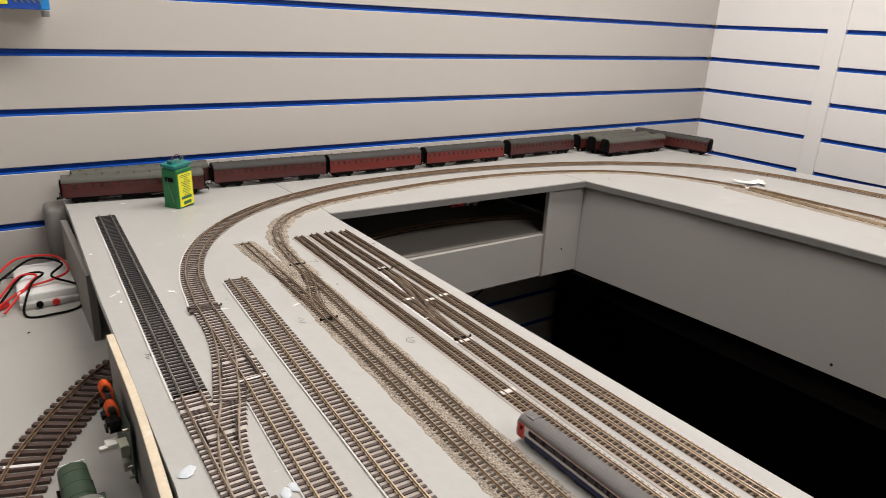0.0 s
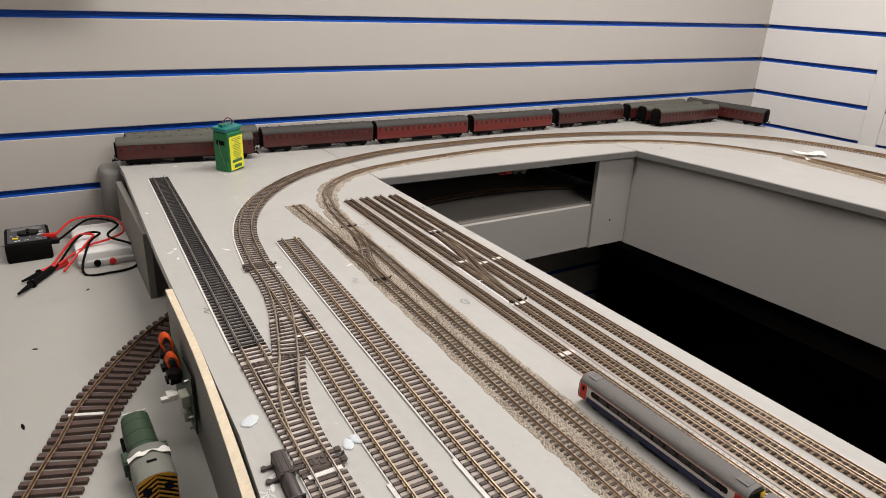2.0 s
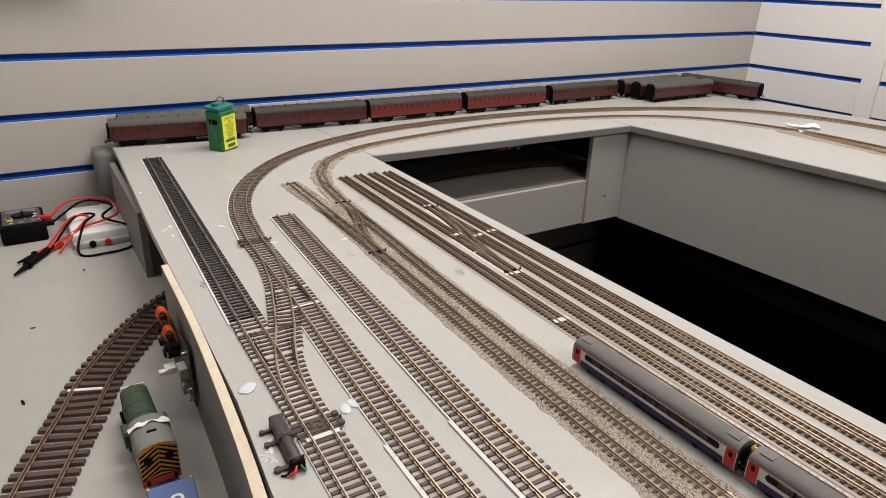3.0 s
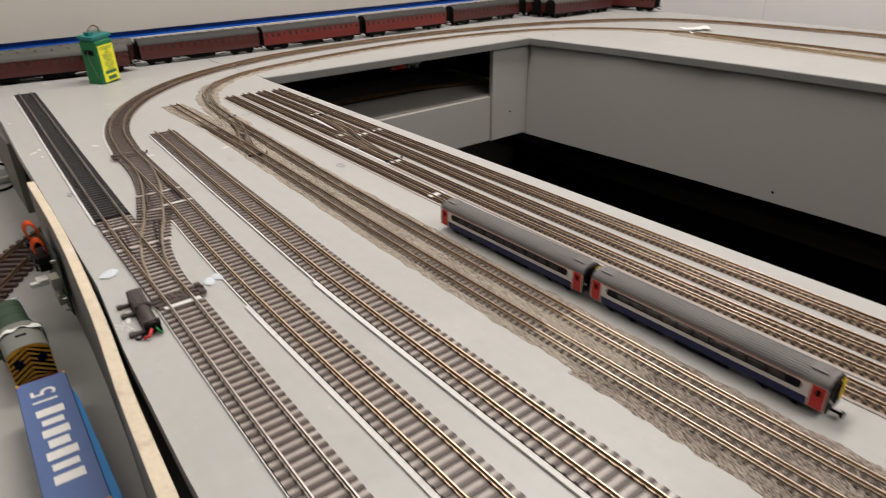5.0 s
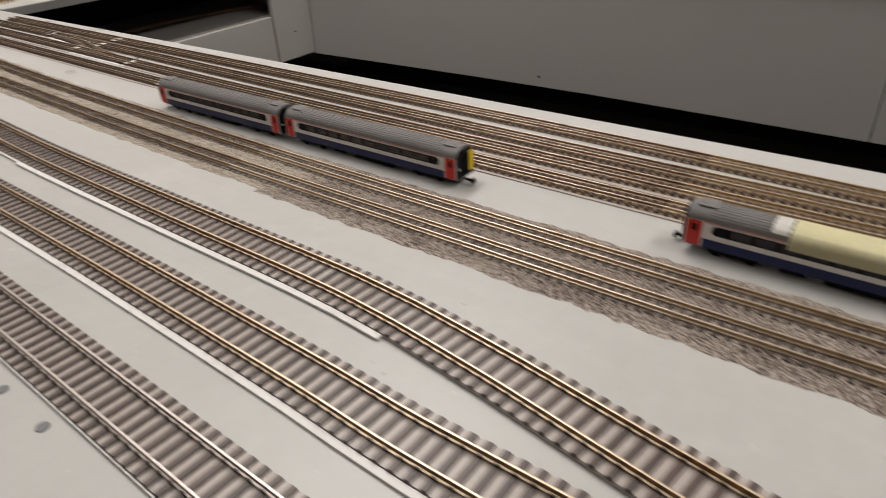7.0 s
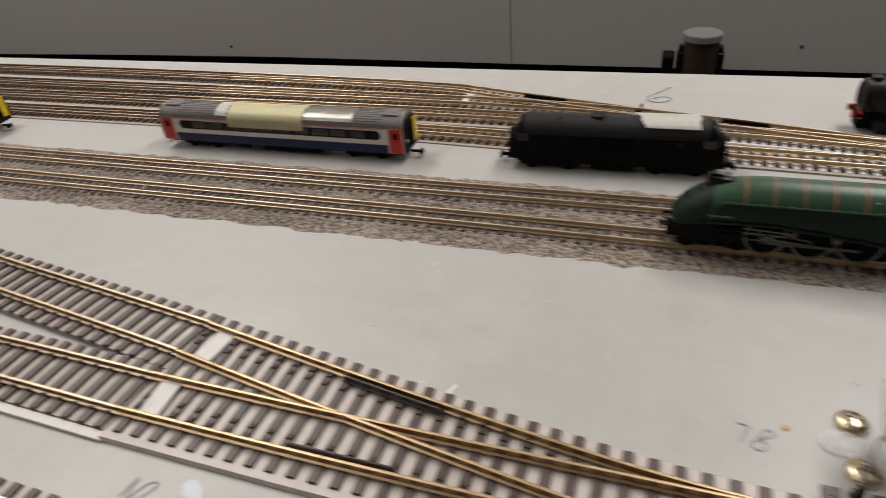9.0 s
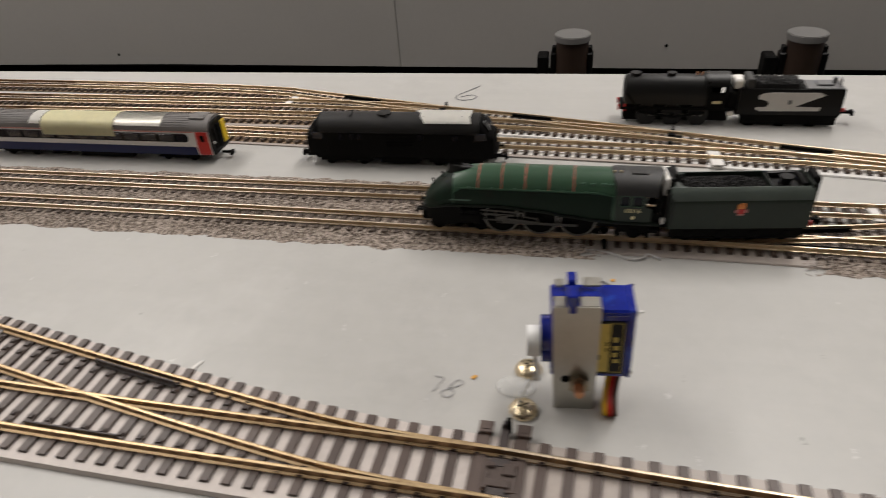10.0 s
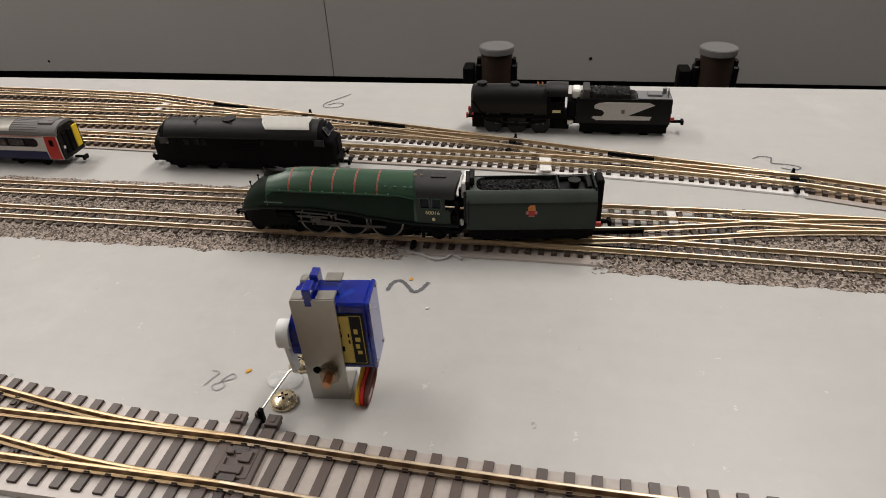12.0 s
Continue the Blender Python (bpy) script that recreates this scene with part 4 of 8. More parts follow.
# white joints where pieces of track meet
for x, y, a, w, l in ((-0.3090, 0.5160, 0.0, 0.0270, 0.0028), (-0.369, 0.3285, 0.0, 0.0250, 0.0042), (-0.3330, -0.2735, 0.05, 0.0148, 0.0075), (-0.3060, -0.2775, -0.15, 0.0148, 0.0075), (-0.111, 0.374, 0.0, 0.017, 0.006),
                      (-0.0315, 0.594, 0.0, 0.016, 0.005), (-0.0537, 0.714, 0.0, 0.016, 0.004), (-0.0553, 0.590, 0.0, 0.016, 0.005), (-0.0790, 0.604, 0.0, 0.016, 0.005), (-0.0831, 0.479, 0.0, 0.016, 0.005), (-0.0625, -0.307, -0.1, 0.018, 0.0045), (-0.1300, -0.567, 0.05, 0.0200, 0.0062), (-0.1805, -0.626, 0.0, 0.015, 0.004)):
    big = x < -0.25
    z = (0.0037 if y > 0 else 0.0035) if big else (0.0027 if y > 0 else 0.0025)
    tagged(part("joint_strip", boxes(((0, 0, 0), (w, l, 0.0007), 0.0002)), CARD, None), "small white card strip across a track joint", "card strip", "joint strips").matrix_world = pose(x, y, z, 0, 0, math.degrees(a))


# ---- ballast ----
def ballast(name, label, line, half, height, cell, material, seed, ragged=0.003, gap=None):
    """A strip of loose stones along a line: a lumpy sheet, higher in its middle, with an uneven edge."""
    rng = np.random.default_rng(seed)
    pts = curve(line, cell)
    n = len(pts)
    k = int(2 * half / cell) + 1
    p = np.array([tuple(a)[:2] for a, d in pts])
    d = np.array([(b.y, -b.x) for a, b in pts])
    u = np.linspace(-1, 1, k)
    rag = np.convolve(rng.normal(0, 1, n + 40), np.ones(9) / 9, "same")[20:-20] * ragged * 1.6
    width = half + rag[:, None] * np.abs(u)[None, :]
    off = u[None, :] * width
    x = p[:, :1] + d[:, :1] * off + rng.normal(0, cell * 0.28, (n, k))
    y = p[:, 1:] + d[:, 1:] * off + rng.normal(0, cell * 0.28, (n, k))
    z = height * np.clip((1 - np.abs(u)) * 4.0, 0, 1)[None, :] * (0.45 + 0.55 * rng.random((n, k)))
    z *= np.clip(np.minimum(np.arange(n), np.arange(n)[::-1]) / (0.02 / cell), 0, 1)[:, None] * 1.03
    z[:, 0] = z[:, -1] = z[0] = z[-1] = -0.0004
    verts = np.stack([x, y, z], -1).reshape(-1, 3)
    i = np.arange((n - 1) * k).reshape(n - 1, k)[:, :-1].ravel()
    quads = np.stack([i, i + 1, i + k + 1, i + k], -1)
    if gap is not None:
        mid = verts[quads].mean(1)
        for y0, y1, x0, x1 in gap:
            fray = rng.normal(0, 0.0035, len(mid))
            quads, mid = (lambda keep: (quads[keep], mid[keep]))(~((mid[:, 1] > y0 + fray) & (mid[:, 1] < y1 - fray) & (mid[:, 0] > x0 + fray * 0.2) & (mid[:, 0] < x1)))
    me = bpy.data.meshes.new(name)
    me.from_pydata(verts.tolist(), [], quads.tolist())
    me.materials.append(material)
    return tagged(new(name, me), label, "ballast", "", "stuff")


mid_line = [((a[0] + b[0]) / 2 - 0.0013, a[1]) for a, b in (((-0.2030, 0.11), (-0.1765, 0.11)), ((-0.2040, -0.10), (-0.1785, -0.1)), ((-0.2050, -0.30), (-0.1800, -0.3)), ((-0.2070, -0.45), (-0.1805, -0.45)), ((-0.2085, -0.58), (-0.1805, -0.58)), ((-0.2140, -0.70), (-0.1840, -0.7)), ((-0.2200, -0.85), (-0.190, -0.85)))]
ballast("ballast", "grey stone ballast around the double line", mid_line, 0.0304, 0.0020, 0.00080, BALLAST, 3, 0.0013, gap=((-0.594, -0.505, -1.0, -0.1925), (-0.652, -0.572, -0.2070, 0.0)))
ballast("ballast", "sandy ballast around the far turnouts and lines", [(-0.1895, 0.06), (-0.1885, 0.20), (-0.1850, 0.35), (-0.1815, 0.45), (-0.1775, 0.55), (-0.1720, 0.66), (-0.1700, 0.74)], 0.0285, 0.0020, 0.0011, BALLAST_OLD, 4, 0.0012)
ballast("ballast", "sandy ballast around a stub of track", [(-0.174, 0.725), (-0.182, 0.80), (-0.1855, 0.912)], 0.0170, 0.0027, 0.0012, BALLAST_OLD, 5, 0.0012)
ballast("ballast", "thin sandy ballast round the curve", [(-0.152, 0.73), (-0.1515, 0.79), (-0.1405, 0.875), (-0.116, 0.948), (-0.072, 1.006), (0.01, 1.055), (0.15, 1.086), (0.34, 1.105), (0.53, 1.093), (0.71, 1.042), (0.84, 0.950), (0.922, 0.79)], 0.0165, 0.0024, 0.0016, BALLAST_OLD, 6, 0.003)
ballast("ballast", "sandy ballast on the far baseboard", [(0.920, 0.80), (0.922, 0.66), (0.917, 0.5), (0.916, 0.2), (0.916, -0.5)], 0.045, 0.0018, 0.0025, BALLAST_OLD, 7, 0.004)

# lower broad-gauge track
track("broad-gauge model track with dark wooden sleepers on the lower deck", [(-0.60, 0.30), (-0.572, 0.46), (-0.535, 0.564), (-0.517, 0.605), (-0.495, 0.662), (-0.468, 0.710), (-0.437, 0.757), (-0.395, 0.808), (-0.32, 0.872), (-0.20, 0.94)], "o", SLEEPER_O, RAIL_BROWN, z=LOW)
track("broad-gauge model track inside the tunnel opening", [(0.05, 1.100), (0.18, 1.135), (0.33, 1.147), (0.46, 1.133), (0.56, 1.104), (0.63, 1.072)], "oo", SLEEPER_BLACK, RAIL_DULL, z=LOW)


# ---- rolling stock ----
MM = 0.001


def arc(w, z0, h, n=8):
    """Half an ellipse from (w, z0) over (0, h) to (-w, z0)."""
    return [(w * math.cos(math.pi * k / n), z0 + (h - z0) * math.sin(math.pi * k / n)) for k in range(n + 1)]


def scaled(bm, s=MM):
    return moved(bm, Matrix.Diagonal((s, s, s, 1)))


def turned(rows, n=24):
    """A body of revolution about the y axis, from (radius, y) pairs."""
    return loft(bmesh.new(), [[(r * math.cos(k * math.tau / n), y, r * math.sin(k * math.tau / n)) for k in range(n)] for r, y in rows])


def spoked_wheel(r, w, spokes):
    """A wheel centre with raised hub and dished web, its axle along y."""
    return turned([(r * 0.12, -w * 0.65), (r * 0.2, -w * 0.6), (r * 0.22, -w * 0.3), (r * 0.84, -w * 0.22), (r * 0.86, -w * 0.4), (r * 0.93, -w * 0.4), (r * 0.93, w * 0.4), (r * 0.86, w * 0.4), (r * 0.84, w * 0.22), (r * 0.22, w * 0.3), (r * 0.2, w * 0.6), (r * 0.12, w * 0.65)])


def tyre(r, w):
    bm = bmesh.new()
    rows = [[bm.verts.new((q * math.cos(k * math.tau / 28), y, q * math.sin(k * math.tau / 28))) for k in range(28)] for q, y in ((r * 0.90, -w / 2), (r, -w / 2), (r, w / 2), (r * 0.90, w / 2))]
    for a, b in zip(rows, rows[1:] + rows[:1]):
        for i in range(28):
            bm.faces.new((a[i], a[(i + 1) % 28], b[(i + 1) % 28], b[i]))
    return bm


def disc_wheel(r, w):
    return turned([(r * 0.25, -w), (r * 0.3, -w * 0.9), (r * 0.3, -w * 0.5), (r * 0.95, -w / 2), (r, -w * 0.4), (r, w * 0.4), (r * 0.95, w / 2), (r * 0.3, w * 0.5), (r * 0.3, w * 0.9), (r * 0.25, w)], 20)


def put(ob, x, y, z):
    ob.location = (x, y, z)
    return ob


def side_text(text, size, x, y, z, material, parent, s=1):
    """Characters on the side of a vehicle that faces local +y (s = 1) or -y (s = -1)."""
    bm = writing(text, size)
    moved(bm, Matrix(((-s, 0, 0, x), (0, 0, s, y), (0, 1, 0, z), (0, 0, 0, 1))))
    return part("running_number", bm, material, parent, "cream painted running number", smooth=False)


# streamlined green engine, nose at local x = 0, tender towards -x
def streamlined_engine(m):
    s = 1.08 * MM
    eng = thing("steam_locomotive", "dark green streamlined model steam engine with coal tender on ballasted track", "locomotive", m)
    tall = 1.13

    def add(name, bm, material, label="", parent=None, **k):
        moved(bm, Matrix.Diagonal((1, 1, tall, 1)))
        return part(name, scaled(bm, s), material, parent or eng, label, **k)

    def ring(u, w, zb, zs, h):
        lower = w * (0.97 if u > 12 else 1.0)
        return [(-u, y, z) for y, z in ([(lower, zb), (w * 0.985, (zb + zs) / 2), (w, zs - 0.4)] + [(y * (w - 0.25), z) for y, z in arc(1, zs, h, 12)] + [(-w, zs - 0.4), (-w * 0.985, (zb + zs) / 2), (-lower, zb)])]

    def sill(u):
        """The lower edge of the casing, which sweeps up over the driving wheels."""
        pts = ((0, 8.2), (5, 9.8), (16, 11.9), (35, 12.2), (50, 11.1), (62, 9.6), (72, 8.5), (80, 8.0), (99, 8.0))
        for (a, za), (b, zb) in zip(pts, pts[1:]):
            if a <= u <= b:
                t = (u - a) / (b - a)
                t = t * t * (3 - 2 * t)
                return za + (zb - za) * t
        return pts[-1][1]

    nose = [(3.4, 3.6, 9.0, 9.8, 11.4), (4.0, 5.2, 9.2, 10.2, 12.6), (5.2, 6.8, 9.6, 11.0, 14.4), (7.4, 7.9, 10.2, 12.2, 16.6), (10, 8.5, 10.9, 13.4, 18.6), (13, 8.85, 11.4, 14.5, 20.4), (16.5, 9.0, 11.9, 15.3, 21.9)]
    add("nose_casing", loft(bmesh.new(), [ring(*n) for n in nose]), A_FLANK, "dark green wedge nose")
    body = [(16.5, 9.0, 11.9, 15.3, 21.9), (20, 9.0, sill(20), 15.8, 22.9), (24, 9.0, sill(24), 16.0, 23.5), (29, 9.0, sill(29), 16.2, 24.0)]
    body += [(u, 9.0, sill(u), 16.2, 24.2) for u in range(34, 80, 4)] + [(79.5, 9.0, sill(79.5), 16.2, 24.2)]
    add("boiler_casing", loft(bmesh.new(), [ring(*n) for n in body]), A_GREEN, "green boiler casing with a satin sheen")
    # Thin sheets that put the flank's shade into colour below the handrail.
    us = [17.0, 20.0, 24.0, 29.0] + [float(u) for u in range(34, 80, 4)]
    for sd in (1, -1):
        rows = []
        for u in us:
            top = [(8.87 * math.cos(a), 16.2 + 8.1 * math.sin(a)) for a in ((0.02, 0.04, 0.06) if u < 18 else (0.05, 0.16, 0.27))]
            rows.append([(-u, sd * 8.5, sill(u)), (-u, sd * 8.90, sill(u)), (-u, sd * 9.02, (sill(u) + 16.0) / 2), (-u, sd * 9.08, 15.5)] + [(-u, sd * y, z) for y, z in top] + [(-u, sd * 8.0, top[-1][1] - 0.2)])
        add("flank_sheet", loft(bmesh.new(), rows), A_FLANK, "darker green lower sheet, flank shade put into its colour")
    # rounded running board that follows the foot of the casing
    for sd in (1, -1):
        rows = []
        for u in [3.2, 3.7, 4.6] + [k * 2.0 for k in range(3, 49)]:
            z = sill(u)
            w = 8.9 if u > 14 else 3.4 + 5.5 * ((u - 3) / 11) ** 0.42
            rows.append([(-u, sd * (w - 1.6), z - 0.5), (-u, sd * (w + 0.5), z - 0.5), (-u, sd * (w + 0.75), z), (-u, sd * (w + 0.6), z + 0.5), (-u, sd * (w - 1.6), z + 0.7)])
        add("running_board", loft(bmesh.new(), rows), A_DARK, "dark curved running board")
        add("front_skirt", loft(bmesh.new(), [[(-u, sd * (w - 0.9), 3.4 + b), (-u, sd * w, 3.6 + b), (-u, sd * w, sill(u) - 0.3), (-u, sd * (w - 0.9), sill(u) - 0.3)] for u, w, b in ((5.0, 5.6, 2.0), (6.4, 7.0, 1.0), (9, 8.0, 0.2), (14, 8.4, 0), (19.5, 8.4, 0.6))]), CHASSIS, "black front skirt")
    for u in (26.7, 35.9, 45.0, 54.2, 63.4):
        h = 24.2 if u > 30 else 23.75
        prof = [(y * 8.80, z) for y, z in arc(1, 16.2, h + 0.06, 30)][3:-3]
        for nm, x0, x1, ink, lab in (("boiler_band", -0.12, 0.12, ORANGE, "thin orange-red boiler band"), ("lining", 0.20, 0.30, PINK, "hairline pale lining"), ("lining", -0.30, -0.20, PINK, "hairline pale lining")):
            bm = bmesh.new()
            loft(bm, [[(-u + x0, y, z) for y, z in prof], [(-u + x1, y, z) for y, z in prof]], cap=False, closed=False)
            add(nm, bm, ink, lab)
    for sd in (1, -1):
        bm = bmesh.new()
        tube(bm, [(-u, sd * 8.75, 19.0) for u in range(18, 77, 6)] + [(-78.4, sd * 9.0, 18.0)], 0.20, 6)
        for u in range(23, 77, 9):
            rod(bm, (-u, sd * 8.0, 19.0), (-u, sd * 9.05, 19.0), 0.42, 8)
        add("handrail", bm, A_GREEN, "thin green handrail on short knobs")
    # flush chimney in a teardrop fairing
    ch = bmesh.new()
    n = 16
    loft(ch, [[(-13.6 - dx - a * (1 - math.cos(i * math.tau / n)) / 2, b * math.sin(i * math.tau / n), z - drop * (1 - math.cos(i * math.tau / n)) / 2) for i in range(n)] for dx, a, b, z, drop in ((-0.4, 12.5, 2.5, 19.6, -2.0), (0.0, 11.5, 2.2, 22.4, -0.4), (0.2, 10.0, 1.9, 24.0, 0.6), (0.6, 5.6, 1.6, 24.2, 0.2), (0.8, 5.2, 1.4, 23.4, 0.2))])
    add("chimney", ch, BLACK, "black streamlined chimney")
    for u, z in ((11.5, 19.2), (7.5, 16.4)):
        bm = bmesh.new()
        rod(bm, (-u, 1.5, z), (-u, 1.5, z + 2.0), 0.25, 6)
        ball(bm, (-u, 1.5, z + 2.2), 0.5)
        add("lamp_iron", bm, BLACK)
    for sd in (1, -1):
        for u in (66.8, 70.5, 74.6, 77.0):
            add("washout_plug", boxes(((-u, sd * 6.75, 21.3), (1.3, 0.8, 0.9), 0.15)), A_RAIL)
    # cab with a raked front
    bm = bmesh.new()
    for sd in (1, -1):
        loft(bm, [[(-79.4, sd * y, 7.6), (-92.6, sd * y, 7.6), (-92.6, sd * y, 13.4), (-91.6, sd * y, 14.2), (-79.0, sd * y, 14.2)] for y in (8.45, 9.05)])
        box(bm, (-79.9, sd * 8.75, 16.4), (1.7, 0.6, 5.0))
        box(bm, (-84.9, sd * 8.75, 16.4), (0.8, 0.6, 5.0))
        box(bm, (-89.9, sd * 8.75, 16.4), (1.3, 0.6, 5.0))
    box(bm, (-79.8, 0, 14.0), (0.8, 17.0, 10.0))
    add("cab", bm, A_TENDER, "dark green cab side")
    for sd in (1, -1):
        for u in (82.6, 87.3):
            add("cab_window", boxes(((-u, sd * 8.5, 16.5), (4.0, 0.2, 4.2))), GLASS)
            fr = bmesh.new()
            for dx, dz, w, h in ((0, 2.0, 4.0, 0.3), (0, -2.0, 4.0, 0.3), (1.85, 0, 0.3, 4.2), (-1.85, 0, 0.3, 4.2)):
                box(fr, (-u + dx, sd * 8.85, 16.5 + dz), (w, 0.7, h))
            add("window_frame", fr, A_GREEN, "thin green window frame")
        st = bmesh.new()
        tube(st, [(-95.6, sd * 8.4, 16.8), (-95.8, sd * 8.7, 13.0), (-95.4, sd * 8.7, 8.2)], 0.28, 6)
        box(st, (-94.2, sd * 7.2, 9.6), (3.0, 1.6, 4.2), 0.3)
        box(st, (-94.6, sd * 7.6, 5.4), (4.6, 2.2, 0.7), 0.1)
        box(st, (-95.0, sd * 6.0, 13.8), (2.0, 2.4, 4.6), 0.4)
        add("cab_steps", st, CHASSIS, "black footsteps and hand pillar")
    add("cab_roof", loft(bmesh.new(), [[(-u - d * abs(y) / 9.0, y, z) for y, z in arc(9.15, 18.5, 24.45, 12) + [(-8.6, 18.2), (8.6, 18.2)]] for u, d in ((76.9, 2.4), (78.2, 2.0), (94.6, -0.6), (96.4, -2.2))]), CAB_ROOF, "grey-black cab roof, reflected light put into its tone")
    add("roof_vent", boxes(((-87.5, 2.0, 24.2), (6.0, 2.6, 0.5), 0.1)), CAB_ROOF)
    for u in (78.2, 80.6):
        add("safety_valve", boxes(((-u, 2.2, 24.3), (1.1, 1.0, 0.9), 0.2)), BRASS, "small brass safety valve")
    side_text("60016", 2.35 * s, -85.6 * s, 9.12 * s, 12.9 * tall * s, CREAM, eng)
    bm = bmesh.new()
    rod(bm, (-85.9, 9.0, 10.3), (-85.9, 9.14, 10.3), 0.7, 10)
    add("works_plate", bm, CREAM, "tiny cream oval plate")
    add("nameplate", boxes(((-19.5, 8.98, 14.2), (8.0, 0.12, 0.6))), A_RAIL, "raised nameplate")
    # White filler added where a bright patch shows between cab and tender.
    add("fall_plate", boxes(((-97.6, -1.0, 20.0), (2.4, 11.0, 6.4), 0.5), ((-96.9, 7.4, 8.8), (1.6, 1.6, 2.6), 0.5)), PAPER, "white filler in the bright gap between cab and tender")
    # frames, wheels and rods
    add("frames", boxes(((-48, 0, 6.0), (88, 9.0, 4.6), 0.3), ((-12, 0, 4.0), (20, 6, 3.6), 0.3), ((-88, 0, 5.0), (16, 13, 4.0), 0.3)), CHASSIS)
    drive = scaled(spoked_wheel(7.1, 1.6, 12), s)
    me = bpy.data.meshes.new("driving_wheel")
    drive.to_mesh(me)
    drive.free()
    me.materials.append(CHASSIS)
    small = scaled(spoked_wheel(3.5, 1.5, 8), s)
    me2 = bpy.data.meshes.new("bogie_wheel")
    small.to_mesh(me2)
    small.free()
    me2.materials.append(CHASSIS)
    for sd in (1, -1):
        for u in (35.6, 50.6, 65.6):
            ob = new("driving_wheel", me)
            ob.parent = eng
            ob.location = (-u * s, sd * 5.2 * s, 7.1 * s)
            part("tyre", scaled(tyre(7.1, 1.5), s), WHEEL, ob, "bright steel tyre")
        for u in (9.5, 27.0, 87.0):
            ob = new("bogie_wheel", me2)
            ob.parent = eng
            ob.location = (-u * s, sd * 5.0 * s, 3.5 * s)
        add("cylinder", boxes(((-23.5, sd * 7.0, 6.2), (9.0, 3.0, 4.0), 0.6), ((-23.0, sd * 7.3, 9.0), (7.0, 2.0, 1.8), 0.5)), CHASSIS)
        add("crosshead", boxes(((-36.5, sd * 7.1, 6.7), (3.2, 0.9, 2.2), 0.2)), ROD_DARK)
        add("expansion_link", boxes(((-44.6, sd * 6.9, 9.3), (1.1, 0.7, 4.2), 0.3), ((-43.6, sd * 6.5, 10.6), (5.0, 0.6, 0.8), 0.2)), ROD_DARK)
        add("trailing_truck", boxes(((-86.5, sd * 7.1, 5.2), (13.0, 0.8, 3.4), 0.3), ((-86.5, sd * 7.5, 3.6), (3.6, 0.9, 3.2), 0.3), ((-81.0, sd * 7.3, 2.9), (1.2, 0.8, 2.6), 0.2), ((-92.0, sd * 7.3, 2.9), (1.2, 0.8, 2.6), 0.2)), CHASSIS)
        for nm, a, b, w in (("coupling_rod", (-35.6, 4.9), (-65.6, 4.9), 1.0), ("connecting_rod", (-34.0, 6.4), (-50.6, 5.0), 1.2), ("slide_bar", (-26.5, 7.9), (-41.0, 7.7), 0.9), ("slide_bar", (-26.5, 5.7), (-40.0, 5.6), 0.6), ("valve_rod", (-27.5, 9.6), (-44.6, 8.8), 0.7), ("eccentric_rod", (-44.6, 7.4), (-50.0, 6.8), 0.6), ("return_crank", (-49.4, 7.2), (-50.8, 4.9), 0.7), ("combination_lever", (-33.0, 9.4), (-34.5, 4.4), 0.7), ("brake_rod", (-57.0, 3.0), (-58.4, 6.4), 0.6)):
            (x0, z0), (x1, z1) = a, b
            ln = math.hypot(x1 - x0, z1 - z0)
            mm = Matrix.Translation(((x0 + x1) / 2, sd * 7.0, (z0 + z1) / 2)) @ Matrix.Rotation(-math.atan2(z1 - z0, x1 - x0), 4, "Y")
            bm = bmesh.new()
            box(bm, (0, 0, 0), (ln, 0.4, w), 0.08, mm)
            add(nm, bm, ROD_DARK, "dull steel rod")
        bm = bmesh.new()
        rod(bm, (-0.6, sd * 4.4, 7.2), (-6.0, sd * 4.4, 7.2), 0.5, 8)
        rod(bm, (-0.2, sd * 4.4, 7.2), (-0.8, sd * 4.4, 7.2), 1.1, 12)
        add("buffer", bm, BLACK)
    add("coupling_hook", boxes(((-2.2, 0, 5.6), (6.0, 0.8, 0.9), 0.1), ((0.6, 0, 4.8), (0.8, 0.8, 2.4), 0.1)), BLACK)
    # tender, turned a little as it follows the turnout
    t0, t1 = 98.0, 148.5
    pivot = Matrix.Translation((-t0, 0, 0)) @ Matrix.Rotation(radians(6.5), 4, "Z") @ Matrix.Translation((t0, 0, 0))

    def ten(name, bm, material, label="", **k):
        return add(name, moved(bm, pivot), material, label, **k)

    half = [(8.9, 6.4), (9.0, 7.0), (9.0, 15.4), (8.85, 16.6), (8.35, 17.9), (7.6, 19.2), (6.8, 20.2), (6.2, 20.7), (5.9, 20.7), (5.8, 18.8)]
    prof = half + [(-y, z) for y, z in reversed(half)]
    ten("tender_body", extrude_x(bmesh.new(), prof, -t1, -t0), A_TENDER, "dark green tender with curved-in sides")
    ten("tender_end", boxes(((-t1 + 0.5, 0, 20.0), (1.0, 13.4, 3.4), 0.2)), A_DARK)
    ten("coal_divider", boxes(((-134.0, 0, 20.0), (0.8, 12.4, 2.0), 0.2)), A_DARK)
    bm = bmesh.new()
    for sd in (1, -1):
        loft(bm, [[(-t0 - 0.2, sd * 6.2, z), (-t0 - 8.0, sd * 6.1, z), (-t0 - 6.0, sd * 5.2, z), (-t0 - 4.4, sd * 3.6, z), (-t0 - 3.8, sd * 0.1, z), (-t0 - 0.2, sd * 0.1, z)] for z in (18.8, 20.5)])
    ten("coal_corner", bm, A_RIM, "grey-green front deck with rounded coal opening")
